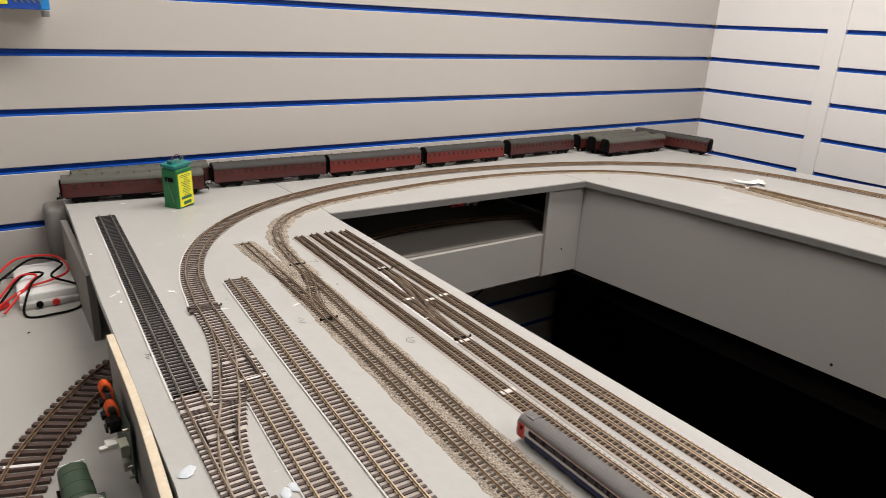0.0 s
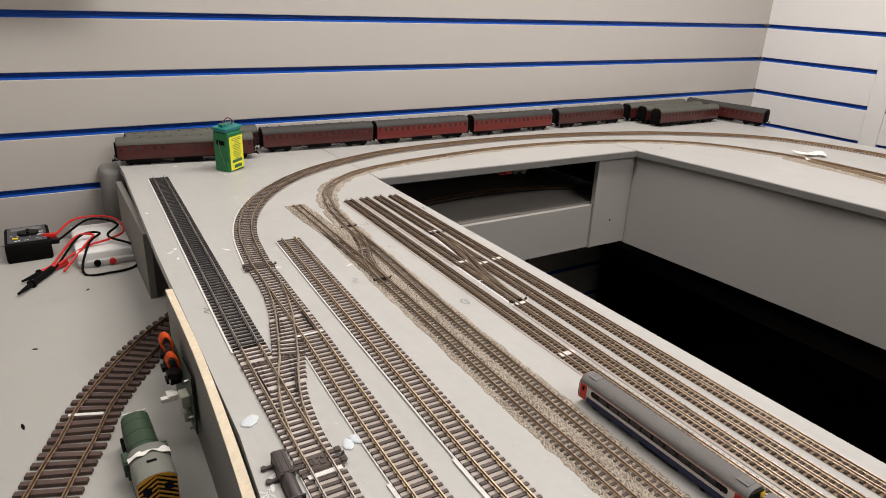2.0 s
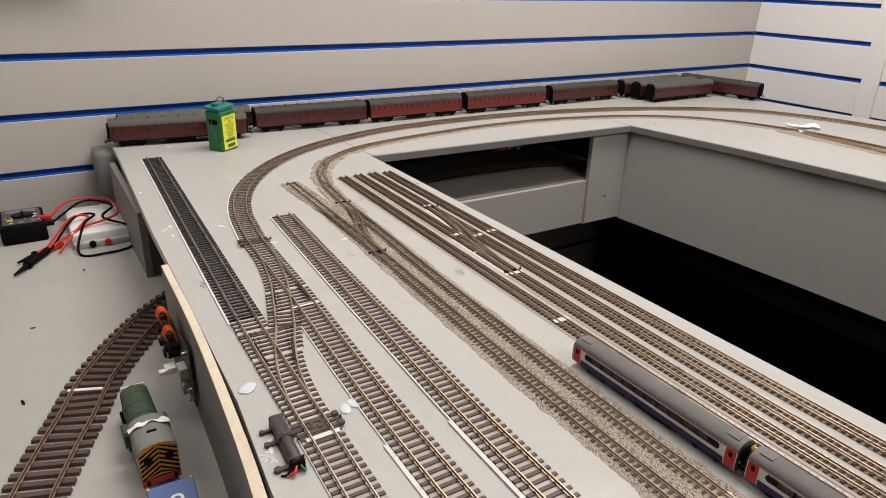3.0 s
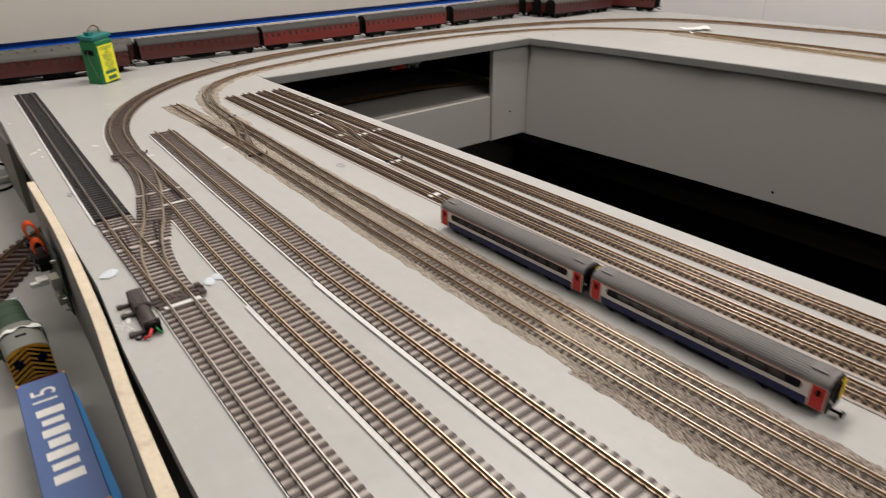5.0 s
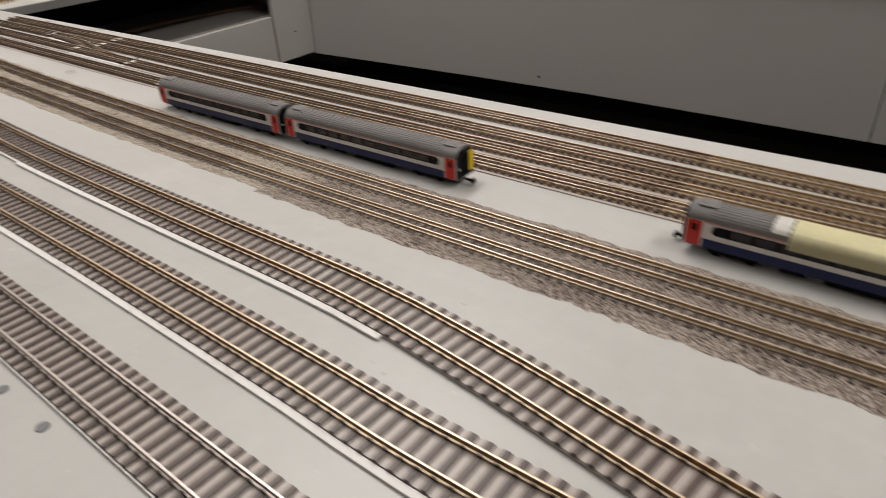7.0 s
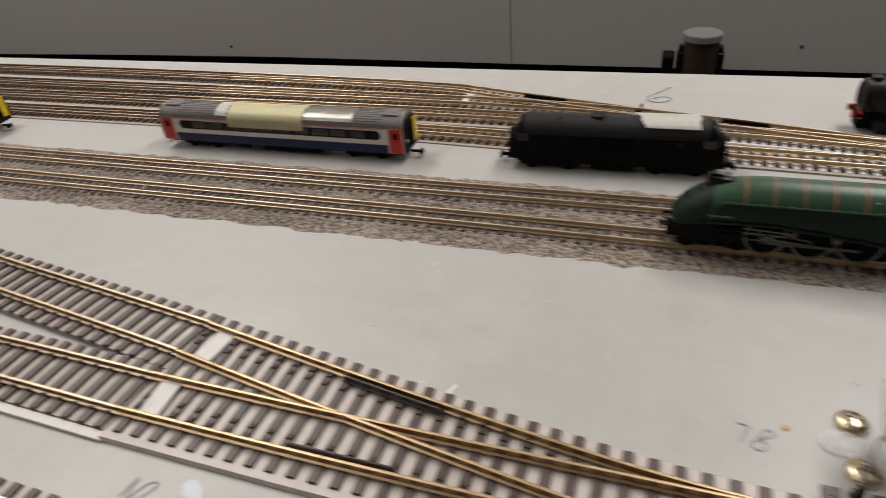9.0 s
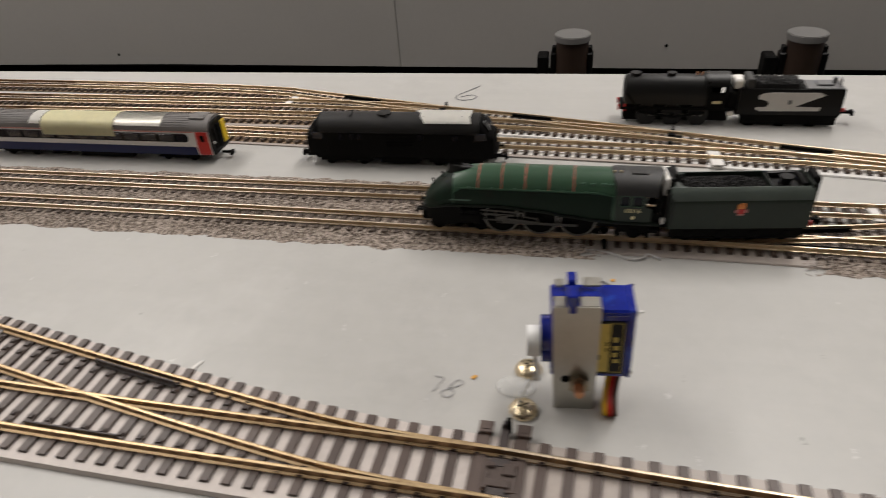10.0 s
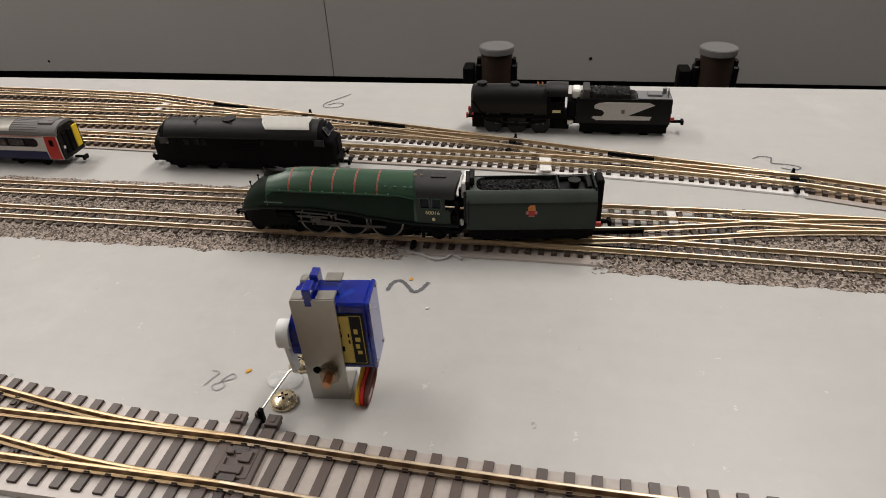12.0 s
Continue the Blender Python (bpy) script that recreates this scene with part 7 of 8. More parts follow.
def stroke(label, pts, w, material, closed=False):
    """A drawn line on the board."""
    pts = curve(pts, 0.0006)
    bm = bmesh.new()
    rows = []
    for i, (p, d) in enumerate(pts):
        n = Vector((-d.y, d.x, 0)) * (w / 2) * (0.7 + 0.3 * math.sin(i * 0.7) ** 2)
        rows.append((bm.verts.new(p - n + Vector((0, 0, 0.00025))), bm.verts.new(p + n + Vector((0, 0, 0.00025)))))
    for a, b in zip(rows, rows[1:]):
        bm.faces.new((a[0], a[1], b[1], b[0]))
    return tagged(part("pencil_mark", bm, material, None, smooth=False), label, "pencil mark", "pencil marks")


def mark(label, x, y, size, rel, w, material, turn=0.0):
    """A mark drawn as for a reader who looks along +x: across is -y, up is +x."""
    c, s_ = math.cos(turn), math.sin(turn)
    pts = [(x + (v * c + u * s_) * size, y - (u * c - v * s_) * size) for u, v in rel]
    return stroke(label, pts, w, material)


for k, rel in enumerate(([(-1.0, 0.6), (-0.2, 0.2), (0.4, 0.9)], [(-0.8, -0.6), (0.1, -0.1), (0.9, -0.7)], [(-0.2, -1.0), (0.2, 0.0), (0.0, 0.9)], [(0.5, -1.4), (0.9, -0.9), (1.3, -1.5)])):
    mark("white chalky scribble beside the point motor", -0.4085, 0.331, 0.0052, rel, 0.0011, WHITE, 1.3)
mark("dark drawn wavy line on the grey board", -0.2435, -0.5137, 0.0080, [(-1, -0.42), (-0.85, 0.25), (-0.45, 0.45), (0.0, 0.0), (0.35, -0.42), (0.7, -0.2), (1.0, 0.45)], 0.0018, PENCIL)
mark("faint pencilled figure on the grey board", -0.3022, -0.4582, 0.0046, [(-1.0, 0.7), (-0.3, 0.55), (-0.6, -0.2), (-0.9, -0.9)], 0.0006, PENCIL_FAINT)
mark("faint pencilled figure on the grey board", -0.3038, -0.4592, 0.0044, [(0.0, 0.1), (0.6, 0.9), (1.0, 0.5), (0.2, 0.0), (-0.5, -0.5), (0.0, -1.0), (0.5, -0.5), (0.0, 0.1)], 0.0006, PENCIL_FAINT)
mark("pencilled figure six beside the turnout", -0.0465, -0.4235, 0.0075, [(0.9, 2.5), (0.0, 1.3), (-0.8, 0.2), (-0.8, -0.6), (-0.1, -0.9), (0.7, -0.6), (0.9, 0.0), (0.3, 0.3), (-0.5, -0.2)], 0.0009, PENCIL)
mark("pencilled figure three beside the turnout", -0.1175, -0.688, 0.0110, [(-1.0, 0.4), (-0.6, 0.7), (-0.1, 0.6), (-0.2, 0.0), (0.5, -0.1), (1.0, -0.4), (0.6, -0.7), (0.1, -0.5)], 0.0009, PENCIL)
mark("small pencilled figure beside the sidings", -0.134, 0.511, 0.0085, [(-0.6, 0.7), (-0.9, 0.0), (-0.4, -0.5), (0.4, -0.2), (0.3, 0.3), (-0.5, 0.1)], 0.0011, PENCIL)
mark("small pencilled figure beside the ballast", -0.217, 0.616, 0.0080, [(-1.0, -0.2), (-0.2, 0.5), (0.1, -0.5), (1.0, 0.3)], 0.0011, PENCIL_FAINT)
mark("small pencilled tick at the board edge", -0.383, 0.614, 0.0070, [(-1.0, -0.2), (-0.2, 0.5), (0.1, -0.3), (1.0, 0.2)], 0.0011, PENCIL)
mark("small pencilled tick by the curve", -0.270, 0.715, 0.0060, [(-0.8, 0.3), (0.0, -0.5), (0.9, 0.4)], 0.0009, PENCIL_FAINT)
mark("faint pencilled figures beside the near siding", -0.3630, -0.2890, 0.0060, [(-1.0, -0.6), (-0.7, 0.6), (-0.6, -0.7), (0.0, 0.4), (0.5, 0.5), (0.3, -0.1), (-0.1, -0.7), (0.8, -0.6)], 0.0006, PENCIL_FAINT)
for x, y in ((-0.126, 0.788), (-0.007, 0.689)):
    mark("small pencilled figure seven by the sidings", x, y, 0.0072, [(-0.8, 0.8), (0.0, 0.7), (0.7, 0.75), (0.3, 0.0), (-0.1, -1.0)], 0.0010, PENCIL)
mark("small pencilled tick between the sidings", -0.132, 0.693, 0.0050, [(-0.9, 0.2), (-0.1, -0.5), (0.9, 0.6)], 0.0009, PENCIL)
mark("short dark smudge by the turnout", -0.012, 0.816, 0.0030, [(-1.0, 0.1), (0.0, -0.2), (1.0, 0.2)], 0.0032, PENCIL)
rng = random.Random(41)
for x, y in ((-0.381, 0.766), (-0.323, 0.770), (-0.387, 0.956), (-0.346, 0.951)):
    turn = rng.uniform(0, 3.1)
    a, b = rng.uniform(0.0028, 0.0045), rng.uniform(0.0014, 0.0022)
    rel = [(-a, -b * 0.7), (-a * 0.3, -b), (a * 0.8, -b * 0.6), (a, b * 0.3), (a * 0.2, b), (-a * 0.7, b * 0.6)]
    pts = [(x + u * math.cos(turn) - v * math.sin(turn), y + u * math.sin(turn) + v * math.cos(turn)) for u, v in rel]
    tagged(part("paper_scrap", slab(bmesh.new(), pts, 0.0003, 0.0007), PAPER, None, smooth=False), "tiny white paper scrap lying on the board", "paper scrap", "paper scraps")
# foil strip lying by the double line
tagged(part("foil_scrap", ribbon(curve([(-0.2180, -0.503), (-0.2200, -0.513), (-0.2238, -0.5215), (-0.2222, -0.5265), (-0.2195, -0.5285), (-0.2225, -0.5335)], 0.0012), 0.0009, 0.0001, 0.0011), CARD_EDGE, None), "crumpled strip of grey foil lying beside the ballasted track", "foil scrap")
# filled screw holes near the edge
for k, (x, y, r, mt) in enumerate(((-0.4000, 0.052, 0.0027, TIN), (-0.4005, 0.016, 0.0028, TIN), (-0.4160, 0.052, 0.0026, PLY), (0.648 + 0.05, 0.97, 0.003, TIN))):
    ob = tagged(part("wood_screw", loft(bmesh.new(), [[(q * r * math.cos(a), q * r * math.sin(a), z) for a in [i * math.tau / 14 for i in range(14)]] for q, z in ((1.0, 0.0), (0.95, 0.0004), (0.3, 0.0003))]), mt, None), "flush screw head in the painted board", "screw", "board screws")
    ob.matrix_world = pose(x, y, 0.0001)

CAP = mat("grey_cap", (0.17, 0.165, 0.16), 0.5, var=0.08, bump=0.02)
# round posts behind the well
shelf = structure("shelf", boxes(((0.60, -0.66, -0.315), (0.13, 0.9, 0.02))), BATTEN, "dark shelf under the fascia", "shelf")
for y, label in ((-0.4815, "brown capped steel cylinder standing against the fascia"), (-0.822, "brown capped steel cylinder standing against the fascia")):
    cy = thing("steel_cylinder", label, "steel cylinder", pose(0.601, y, -0.305), "capped cylinders")
    part("barrel", rod(bmesh.new(), (0, 0, 0), (0, 0, 0.144), 0.0255, 32), BRONZE, cy, "brown lacquered barrel")
    part("cap", rod(rod(bmesh.new(), (0, 0, 0.143), (0, 0, 0.1515), 0.0280, 32), (0, 0, 0.1515), (0, 0, 0.1525), 0.0265, 32), CAP, cy, "grey flat cap")
    for sd in (1, -1):
        part("clamp_post", boxes(((0, sd * 0.0285, 0.062), (0.020, 0.010, 0.124), 0.002), ((0, sd * 0.0285, 0.127), (0.012, 0.006, 0.012), 0.001)), BLACK, cy, "black clamp post")
    part("side_block", boxes(((0.004, 0.0455, 0.058), (0.030, 0.018, 0.122), 0.002)), BLACK_MATT, cy, "black block")
for x, y, z in ((0.7038, -0.637, -0.205), (0.6965, 0.412, -0.217)):
    tagged(part("wood_screw", rod(bmesh.new(), (x + 0.001, y, z), (x - 0.001, y, z), 0.0026, 12), CHASSIS, None), "small dark screw head in the grey fascia", "screw", "fascia screws")
tagged(part("wood_screw", rod(bmesh.new(), (0.580, 0.9848, -0.158), (0.580, 0.9838, -0.158), 0.002, 12), CHASSIS, None), "small dark screw head in the end panel", "screw", "fascia screws")

# sockets and wire seen in the tunnel opening
so = thing("wire_connector", "grey and red wire connectors fixed beneath the board", "connector", pose(0.325, 1.012, -0.012))
part("socket", boxes(((0.0, 0, -0.0055), (0.034, 0.02, 0.009), 0.001), ((0.010, 0, -0.013), (0.008, 0.014, 0.008), 0.001), ((-0.010, 0, -0.013), (0.006, 0.014, 0.006), 0.001)), TIN, so, "grey plastic socket")
part("plug", boxes(((-0.027, 0, -0.010), (0.016, 0.012, 0.008), 0.001), ((-0.042, 0, -0.013), (0.014, 0.008, 0.004), 0.001)), WIRE_RED, so, "red plug")
tagged(part("cable", tube(bmesh.new(), [tuple(p) for p, d in curve([(0.40, 1.06, -0.13), (0.395, 1.03, -0.22), (0.37, 1.03, -0.25), (0.33, 1.05, -0.28), (0.30, 1.09, -0.40)], 0.01)], 0.002, 8), CHASSIS, None), "dark cable hanging below the apron", "cable")

# printed box on the wall
pb = thing("wall_box", "blue and white printed leaflet box hanging on the slatwall", "leaflet box", pose(-0.49, BACK - 0.024, 0.397))
part("box_body", boxes(((0, 0, 0), (0.25, 0.046, 0.155), 0.002)), PAPER, pb, "white printed card")
part("bottom_edge", boxes(((-0.040, -0.0235, -0.0735), (0.170, 0.002, 0.008), 0.0005)), SKY_BLUE, pb, "bright blue printed edge")
part("corner_strip", boxes(((0.119, -0.0235, 0.0), (0.013, 0.003, 0.155), 0.001)), SKY_BLUE, pb, "bright blue edge")
picture = part("picture_panel", boxes(((0.080, -0.0235, -0.018), (0.064, 0.002, 0.119), 0.0005)), POSTER, pb, "dark blue printed picture")
for k in range(5):
    part("printed_bar", boxes(((0, 0, 0), (0.0022, 0.001, 0.040), 0, Matrix.Translation((0.068 + 0.0085 * k, -0.0250, -0.052)) @ Matrix.Rotation(radians(-38), 4, "Y"))), TIN, picture, "pale printed line")
part("printed_tag", boxes(((0.060, -0.0250, -0.068), (0.016, 0.001, 0.006), 0)), LABEL_YELLOW, picture, "small yellow printed tag")
part("hook", rod(bmesh.new(), (0.118, -0.02, -0.079), (0.118, -0.02, -0.088), 0.006, 14), TIN, pb)

# ---- things on the lower deck ----
# green shunter
def shunter(m):
    eng = thing("shunting_locomotive", "green model diesel shunter with yellow and black striped end", "locomotive", m)

    def add(name, bm, material, lab="", parent=None, **k):
        return part(name, moved(scaled(bm), Matrix.Diagonal((0.87, 1, 1, 1))), material, parent or eng, lab, **k)

    # striped cab end at local x = 0, bonnet towards +x
    add("frame", boxes(((64, 0, 9.5), (128, 31, 5), 0.6), ((64, 0, 5.5), (112, 22, 8), 0.6)), CHASSIS, "")
    add("bonnet", loft(bmesh.new(), [[(x, y, z) for y, z in [(12.5, 12)] + arc(12.5, 30, 38, 8) + [(-12.5, 12)]] for x in (50, 124, 127)]), SHUNT_GREEN, "green rounded bonnet")
    for x in (58, 74, 90, 106):
        add("bonnet_door", boxes(((x, 12.6, 22), (13, 0.5, 14), 0.2)), SHUNT_GREEN, "")
        add("bonnet_door", boxes(((x, -12.6, 22), (13, 0.5, 14), 0.2)), SHUNT_GREEN, "")
    add("radiator_rim", boxes(((127.5, 0, 36), (1.5, 22, 3), 0.4), ((127.5, 10, 26), (1.5, 3, 18), 0.4), ((127.5, -10, 26), (1.5, 3, 18), 0.4)), PAPER, "white radiator rim")
    add("cab", loft(bmesh.new(), [[(x, y, z) for y, z in [(15.5, 12), (15.5, 38), (-15.5, 38), (-15.5, 12)]] for x in (1, 48)]), SHUNT_GREY, "grey cab")
    add("cab_roof", loft(bmesh.new(), [[(x, y, z) for y, z in arc(16.2, 37.5, 46.5, 10) + [(-15.4, 37.2), (15.4, 37.2)]] for x in (-1.5, 50)]), SHUNT_GREY, "pale grey curved cab roof")
    paper = bmesh.new()
    rows = []
    for j in range(15):
        y = -17.0 + 34.0 * j / 14
        z = 47.0 - 0.016 * y * y + 0.7 * math.sin(j * 1.3)
        wide = 5.0 + 1.6 * math.sin(j * 0.9) - 2.6 * math.exp(-((j - 7) / 2.2) ** 2)
        rows.append([(36 - wide + 0.04 * y, y, z + 1.0), (36 + 0.04 * y, y, z + 0.5), (36 + wide + 0.04 * y, y, z - 0.6), (36 + wide + 0.04 * y, y, z - 0.9), (36 - wide + 0.04 * y, y, z + 0.6)])
    add("paper_slip", loft(paper, rows), PAPER, "crumpled white paper slip across the roof")
    add("roof_hatch", boxes(((20.0, 0.0, 46.6), (3.6, 8.0, 0.6), 0.2)), CHASSIS, "dark roof hatch")
    for sd in (1, -1):
        add("tool_box", boxes(((66, sd * 16.0, 20), (22, 7, 14), 0.8), ((66, sd * 16.2, 27.4), (18, 5, 1.6), 0.4)), SHUNT_GREEN, "green side box")
    for x in (70, 92, 112):
        add("bonnet_seam", loft(bmesh.new(), [[(x + d, y * 1.01, z + 0.12) for y, z in arc(12.5, 30, 38, 8)] for d in (-0.3, 0.3)], cap=False, closed=False), CHASSIS)
    end = add("striped_end", loft(bmesh.new(), [[(x, y, z) for y, z in [(15.6, 12)] + arc(15.8, 36.5, 46.0, 12) + [(-15.6, 12)]] for x in (-1.9, -1.2)]), WASP, "orange-yellow end panel")
    bm = bmesh.new()
    for sd in (1, -1):
        for k in range(9):
            y0, z0 = 0.0, 14.0 + k * 4.7
            a, b = (-0.55, 0.2 * sd, z0), (-0.55, sd * 15.0, z0 - 9.5)
            lo = 12.2
            pts = [(0.1 * sd, z0), (sd * 15.2, z0 - 9.5), (sd * 15.2, z0 - 11.8), (0.1 * sd, z0 - 2.3)]
            pts = [(y, min(max(z, lo), 36.2 + 9.0 * math.sqrt(max(0.0, 1 - (y / 15.9) ** 2)))) for y, z in pts]
            loft(bm, [[(x, y, z) for y, z in pts] for x in (-2.15, -1.85)])
    add("black_stripe", bm, BLACK_MATT, "black chevron stripes", end)
    for sd in (1, -1):
        add("end_window", boxes(((-2.2, sd * 8.5, 31), (0.8, 7.0, 7.5), 0.3)), GLASS, "dark cab window", end)
    add("buffer_beam", boxes(((-1.4, 0, 9.5), (2.4, 31, 6), 0.4)), RED, "red buffer beam")
    bm = bmesh.new()
    for sd in (1, -1):
        rod(bm, (-2, sd * 11, 10), (-6, sd * 11, 10), 1.6, 10)
        rod(bm, (128, sd * 11, 10), (133, sd * 11, 10), 1.6, 10)
    add("buffer", bm, CHASSIS, "")
    for sd in (1, -1):
        add("side_tank", boxes(((62, sd * 15.5, 15), (18, 4, 9), 0.5)), SHUNT_GREEN, "")
        for x in (26, 60, 94):
            put(add("wheel", disc_wheel(7.5, 2.4), CHASSIS, ""), x * MM * 0.87, sd * 9 * MM, 7.5 * MM)
    return eng


shunter(pose(-0.4615, 0.4725, LOW, 0, 0, 91.5))

# blue container on a flat wagon
cw = thing("shipping_container", "blue model shipping container with white lettering, on the lower deck", "container", pose(-0.4630, 0.350, LOW, 0, 0, 88))


def cwp(name, bm, material, lab="", parent=None, **k):
    return part(name, scaled(bm), material, parent or cw, lab, **k)


TOP = 36.0
cont = cwp("body", boxes(((0, 0, TOP / 2), (162, 34.0, TOP), 0.5)), CONTAINER, "blue corrugated container body")
cwp("container_end", boxes(((-81.3, 0, TOP / 2), (0.8, 33.0, TOP - 1), 0.2)), CONTAINER_END, "navy container end", cont)
for k in range(26):
    for sd in (1, -1):
        cwp("side_rib", boxes(((-78 + k * 6.2, sd * 17.1, TOP / 2), (3.0, 0.5, TOP - 3), 0.1)), CONTAINER, "", cont)
for x in (-80, 80):
    for y in (-16.0, 16.0):
        cwp("corner_casting", boxes(((x, y, TOP - 0.6), (3.2, 2.4, 1.8), 0.2)), WASP, "", cont)
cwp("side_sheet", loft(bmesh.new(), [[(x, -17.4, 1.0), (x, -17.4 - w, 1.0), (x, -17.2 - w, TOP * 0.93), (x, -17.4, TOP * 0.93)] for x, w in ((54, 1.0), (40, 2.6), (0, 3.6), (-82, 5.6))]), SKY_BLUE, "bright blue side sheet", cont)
bm = writing("15", 0.024, 0.0001)
moved(bm, Matrix.Translation((0.055, 0.0, (TOP + 0.15) * MM)))
part("painted_number", bm, PAPER, cont, "white painted number", smooth=False)
for k, (w, h) in enumerate(((9, 18), (7, 14), (9, 17), (9, 13), (9, 19), (7, 16), (9, 18))):
    cwp("painted_bar", boxes(((33.5 - k * 13.0, 0, TOP + 0.15), (w, h, 0.3), 0.1)), PAPER, "white painted bar", cont)

# circuit boards on the plywood side
pc = thing("circuit_board", "small relay circuit board with orange wires on the plywood side", "circuit board", pose(-0.4150, 0.592, -0.055, 0, 0, 91.5))


def pcp(name, bm, material, lab="", parent=None, **k):
    return part(name, scaled(bm), material, parent or pc, lab, **k)


pcp("board_plate", boxes(((-10, 2.0, -4), (84, 1.6, 62), 0.2)), PCB, "green circuit board")
pcp("relay", boxes(((-30, 6.5, -6), (16, 8, 12), 0.5), ((-30, 6, -24), (14, 7, 10), 0.5)), RELAY, "pale relay block")
for k, (x, z) in enumerate(((24, 16), (22, 2), (4, -2), (-6, 10))):
    pcp("connector", boxes(((x, 8, z), (14, 10, 7), 0.4), ((x, 14, z), (10, 4, 5), 0.3)), BLACK, "black terminal connector")
pcp("terminal", boxes(((-16, 15, -8), (12, 10, 6), 0.4), ((-20, 22, -8), (6, 8, 4), 0.4)), PAPER, "white terminal")
for k in range(10):
    x0, zz = (33, 26) if k < 5 else (9, 16)
    x0 -= (k % 5) * 2.4
    pcp("lead", tube(bmesh.new(), [tuple(p) for p, d in curve([(x0, 10, zz - 8), (x0, 13, zz + 2), (x0 - 1.5, 11, zz + 9), (x0 - 3, 7, zz + 10), (x0 - 5, 3.5, zz + 3), (x0 - 6, 3.2, zz - 8)], 2.0)], 1.15, 6), WIRE_ORANGE, "orange wire")
for x, z in ((26, 8), (2, -4)):
    for k in range(6):
        pcp("pin", boxes(((x - 7 + k * 2.6, 13.6, z + 4.6), (1.0, 1.0, 4.0))), STEEL, "")
for x, z in ((-44, -20), (-46, -30), (-40, 18)):
    pcp("stand_off", rod(bmesh.new(), (x, 0, z), (x, 7, z), 1.6, 8), STEEL, "")

# multimeter with probes
mm_ = thing("multimeter", "black handheld multimeter lying by the wall", "multimeter", pose(-0.5425, 1.1815, LOW, 0, 0, 1))


def mmp(name, bm, material, lab="", parent=None, **k):
    return part(name, moved(scaled(bm), Matrix.Diagonal((0.9, 0.68, 1, 1))), material, parent or mm_, lab, **k)


mcase = mmp("case", boxes(((0, 0, 15), (70, 132, 30), 3.0)), BLACK_MATT, "black plastic case")
mmp("face_plate", boxes(((0, 4, 30.4), (60, 112, 1.2), 0.4)), DIAL, "dark printed face", mcase)
mmp("selector_dial", rod(bmesh.new(), (2, 0, 30), (2, 0, 35), 17, 28), BLACK, "black selector dial", mcase)
mmp("selector_pointer", boxes(((2, 0, 36), (5, 26, 3), 0.6)), BLACK_MATT, "", mcase)
mmp("display", boxes(((0, 42, 31), (48, 22, 0.8), 0.2)), TIN, "grey display", mcase)
bm = bmesh.new()
rng = random.Random(4)
for k in range(22):
    box(bm, (rng.uniform(-26, 26), rng.uniform(-48, 22), 31.05), (rng.uniform(2, 7), 2.0, 0.2))
mmp("printed_bars", bm, PAPER, "pale printed scale marks", mcase)
mmp("yellow_knob", boxes(((-18, -28, 32), (9, 7, 2), 0.5)), YELLOW, "yellow button", mcase)
mmp("plug", boxes(((34, -30, 30), (22, 9, 9), 1.5)), WIRE_RED, "red probe plug")
mmp("plug", boxes(((36, -46, 24), (24, 10, 9), 1.5)), BLACK, "black probe plug")


def cable(name, label, pts, r, material):
    ob = part(name, tube(bmesh.new(), [tuple(p) for p, d in curve(pts, 0.006)], r, 8), material, None)
    return tagged(ob, label, "cable")


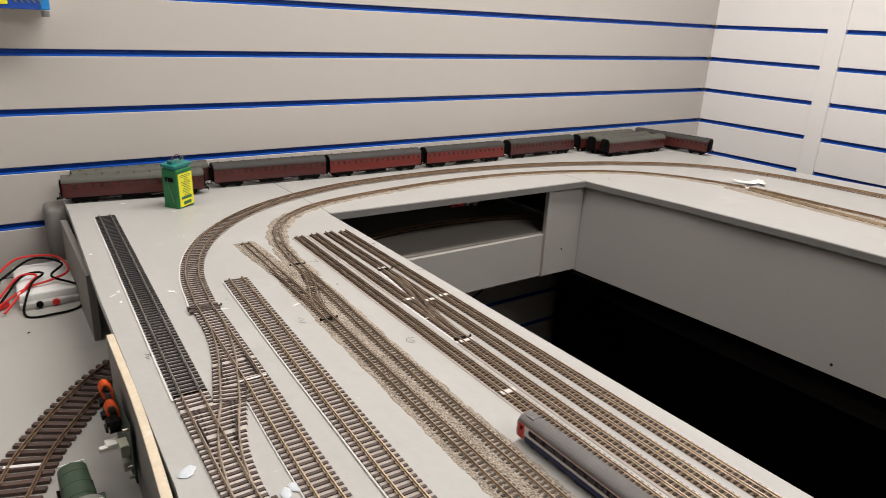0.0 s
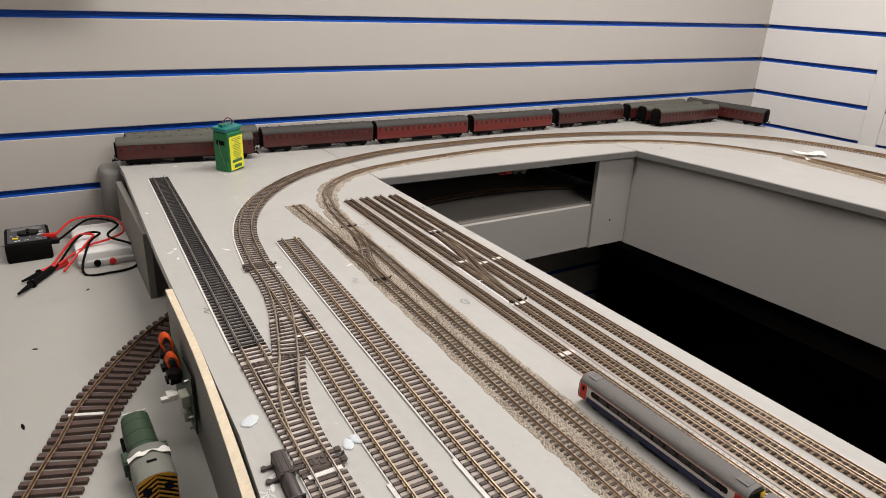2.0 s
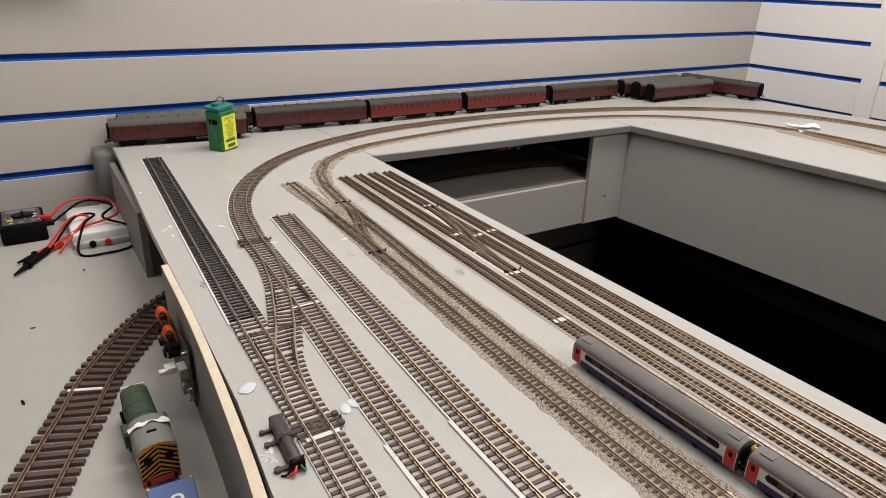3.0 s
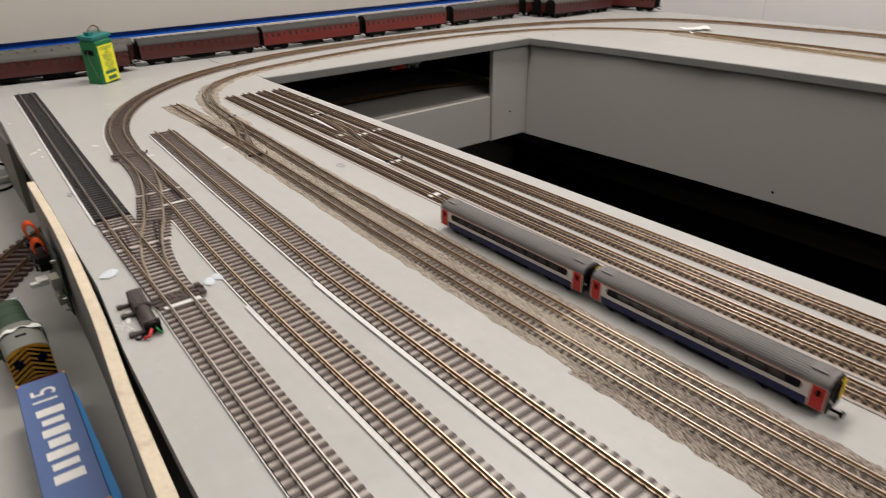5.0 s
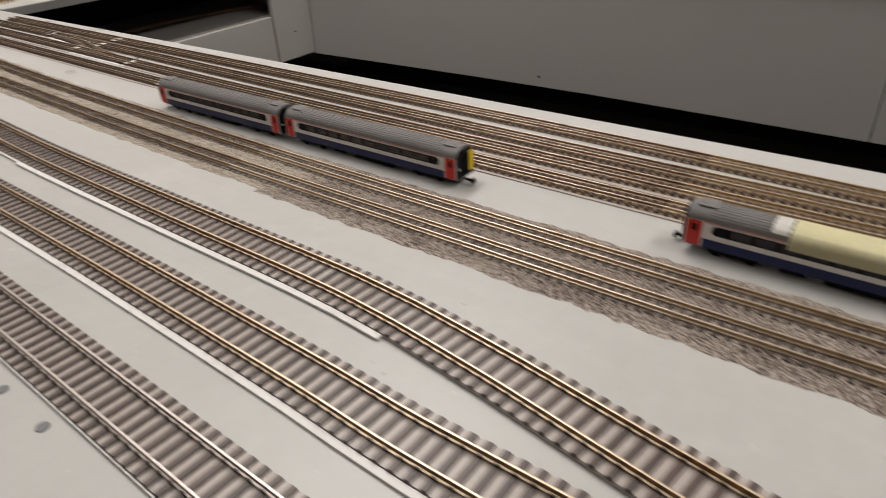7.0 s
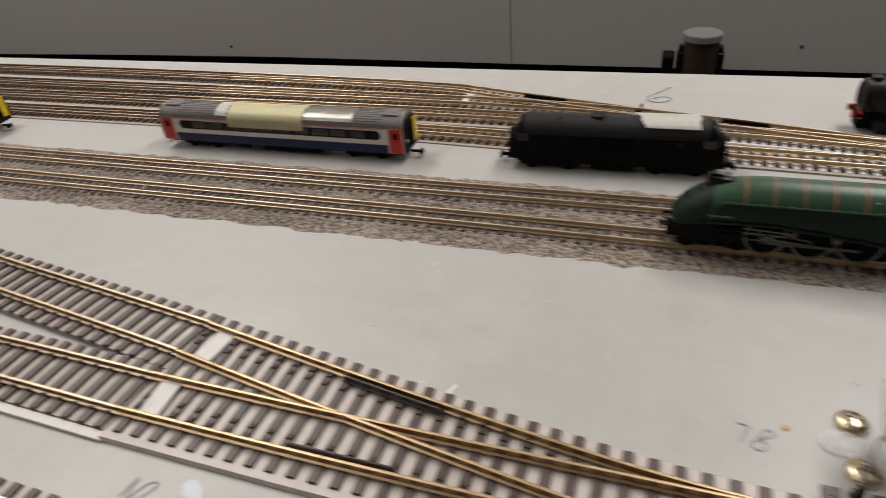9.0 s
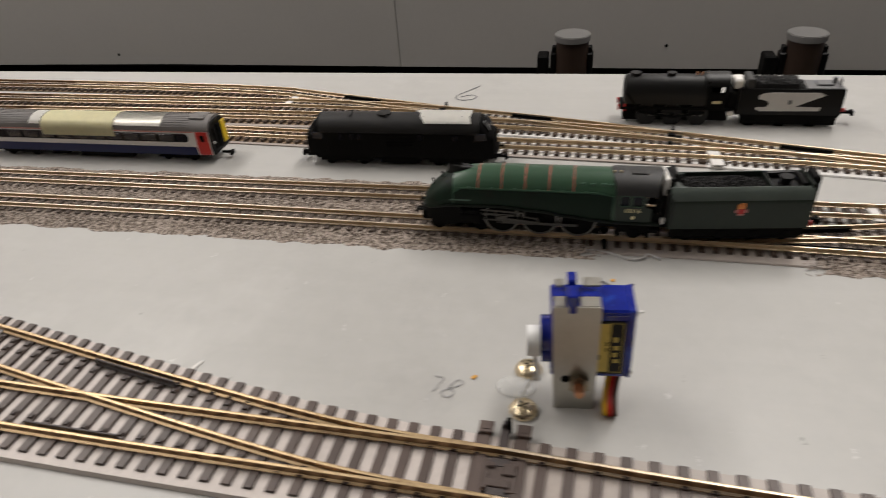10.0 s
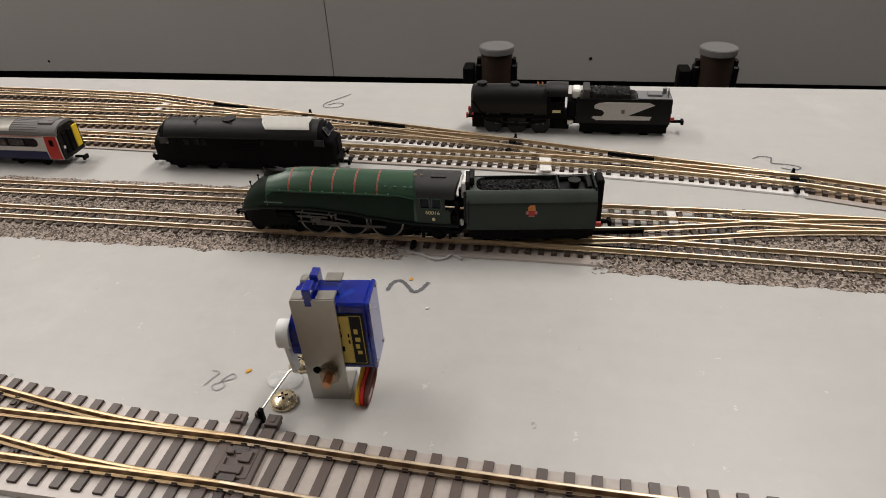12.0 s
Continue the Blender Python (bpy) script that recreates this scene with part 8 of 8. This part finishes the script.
Z = LOW + 0.003
cable("probe_lead", "red test lead looping over the white box", [(-0.503, 1.162, Z + 0.027), (-0.475, 1.205, Z + 0.035), (-0.44, 1.215, Z + 0.034), (-0.412, 1.19, Z + 0.034), (-0.405, 1.13, Z + 0.030), (-0.43, 1.11, Z + 0.026), (-0.47, 1.10, Z + 0.02), (-0.52, 1.075, Z), (-0.51, 1.10, Z + 0.004), (-0.475, 1.14, Z + 0.027), (-0.45, 1.135, Z + 0.028), (-0.465, 1.10, Z + 0.025), (-0.50, 1.06, Z + 0.002)], 0.0019, WIRE_RED)
cable("probe_lead", "black test lead looping over the white box", [(-0.500, 1.150, Z + 0.022), (-0.45, 1.205, Z + 0.033), (-0.41, 1.17, Z + 0.030), (-0.43, 1.12, Z + 0.028), (-0.395, 1.075, Z + 0.02), (-0.40, 1.045, Z), (-0.44, 1.030, Z), (-0.475, 1.045, Z), (-0.46, 1.10, Z + 0.026), (-0.44, 1.14, Z + 0.028), (-0.47, 1.14, Z + 0.027), (-0.51, 1.075, Z + 0.004)], 0.0019, BLACK_MATT)
for label, a, b, mt in (("red test probe lying on the lower deck", (-0.495, 1.095, LOW + 0.006), (-0.555, 1.045, LOW + 0.005), WIRE_RED), ("black test probe lying on the lower deck", (-0.515, 1.075, LOW + 0.006), (-0.560, 1.000, LOW + 0.005), BLACK_MATT)):
    pr = thing("test_probe", label, "test probe", pose(*a), "test probes")
    d = Vector(b) - Vector(a)
    part("probe_grip", rod(bmesh.new(), (0, 0, 0), d * 0.62, 0.0052, 12, 0.0046), mt, pr)
    part("finger_guard", rod(bmesh.new(), d * 0.60, d * 0.64, 0.0066, 14), BLACK_MATT, pr)
    part("probe_tip", rod(bmesh.new(), d * 0.62, d, 0.0042, 10, 0.0016), BLACK_MATT, pr)

pw = thing("power_unit", "white plastic power controller box on the lower deck", "power unit", pose(-0.4395, 1.148, LOW, 0, 0, 0))
part("case", scaled(boxes(((0, 3, 11), (82, 140, 22), 4.0, None, 3))), NYLON, pw, "rounded white plastic case")
part("front_lip", scaled(boxes(((0, -73, 5), (80, 12, 10), 2.0, None, 2))), CARD_EDGE, pw, "grey front lip")
part("socket", scaled(rod(bmesh.new(), (8, -78, 7), (8, -83, 7), 5.0, 16)), WIRE_RED, pw, "red socket")
part("socket", scaled(rod(bmesh.new(), (-14, -78, 7), (-14, -83, 7), 5.0, 16)), BLACK_MATT, pw, "black socket")

for k, (x, y) in enumerate(((-0.545, 0.83), (-0.50, 0.595), (-0.475, 0.985), (-0.56, 0.665))):
    ob = lump("scrap", "tiny dark crumb lying on the lower deck", "scrap", x, y, 0.003 if k != 3 else 0.006, 0.0014, 0.0006, CHASSIS, 40 + k, "deck scraps")
    ob.location.z = LOW + 0.0002
tagged(part("joint_strip", boxes(((0, 0, 0), (0.034, 0.0045, 0.0012), 0.0003)), CARD, None), "small white card strip across a track joint", "card strip", "joint strips").matrix_world = pose(-0.504, 0.652, LOW + 0.0046, 0, 0, -22)
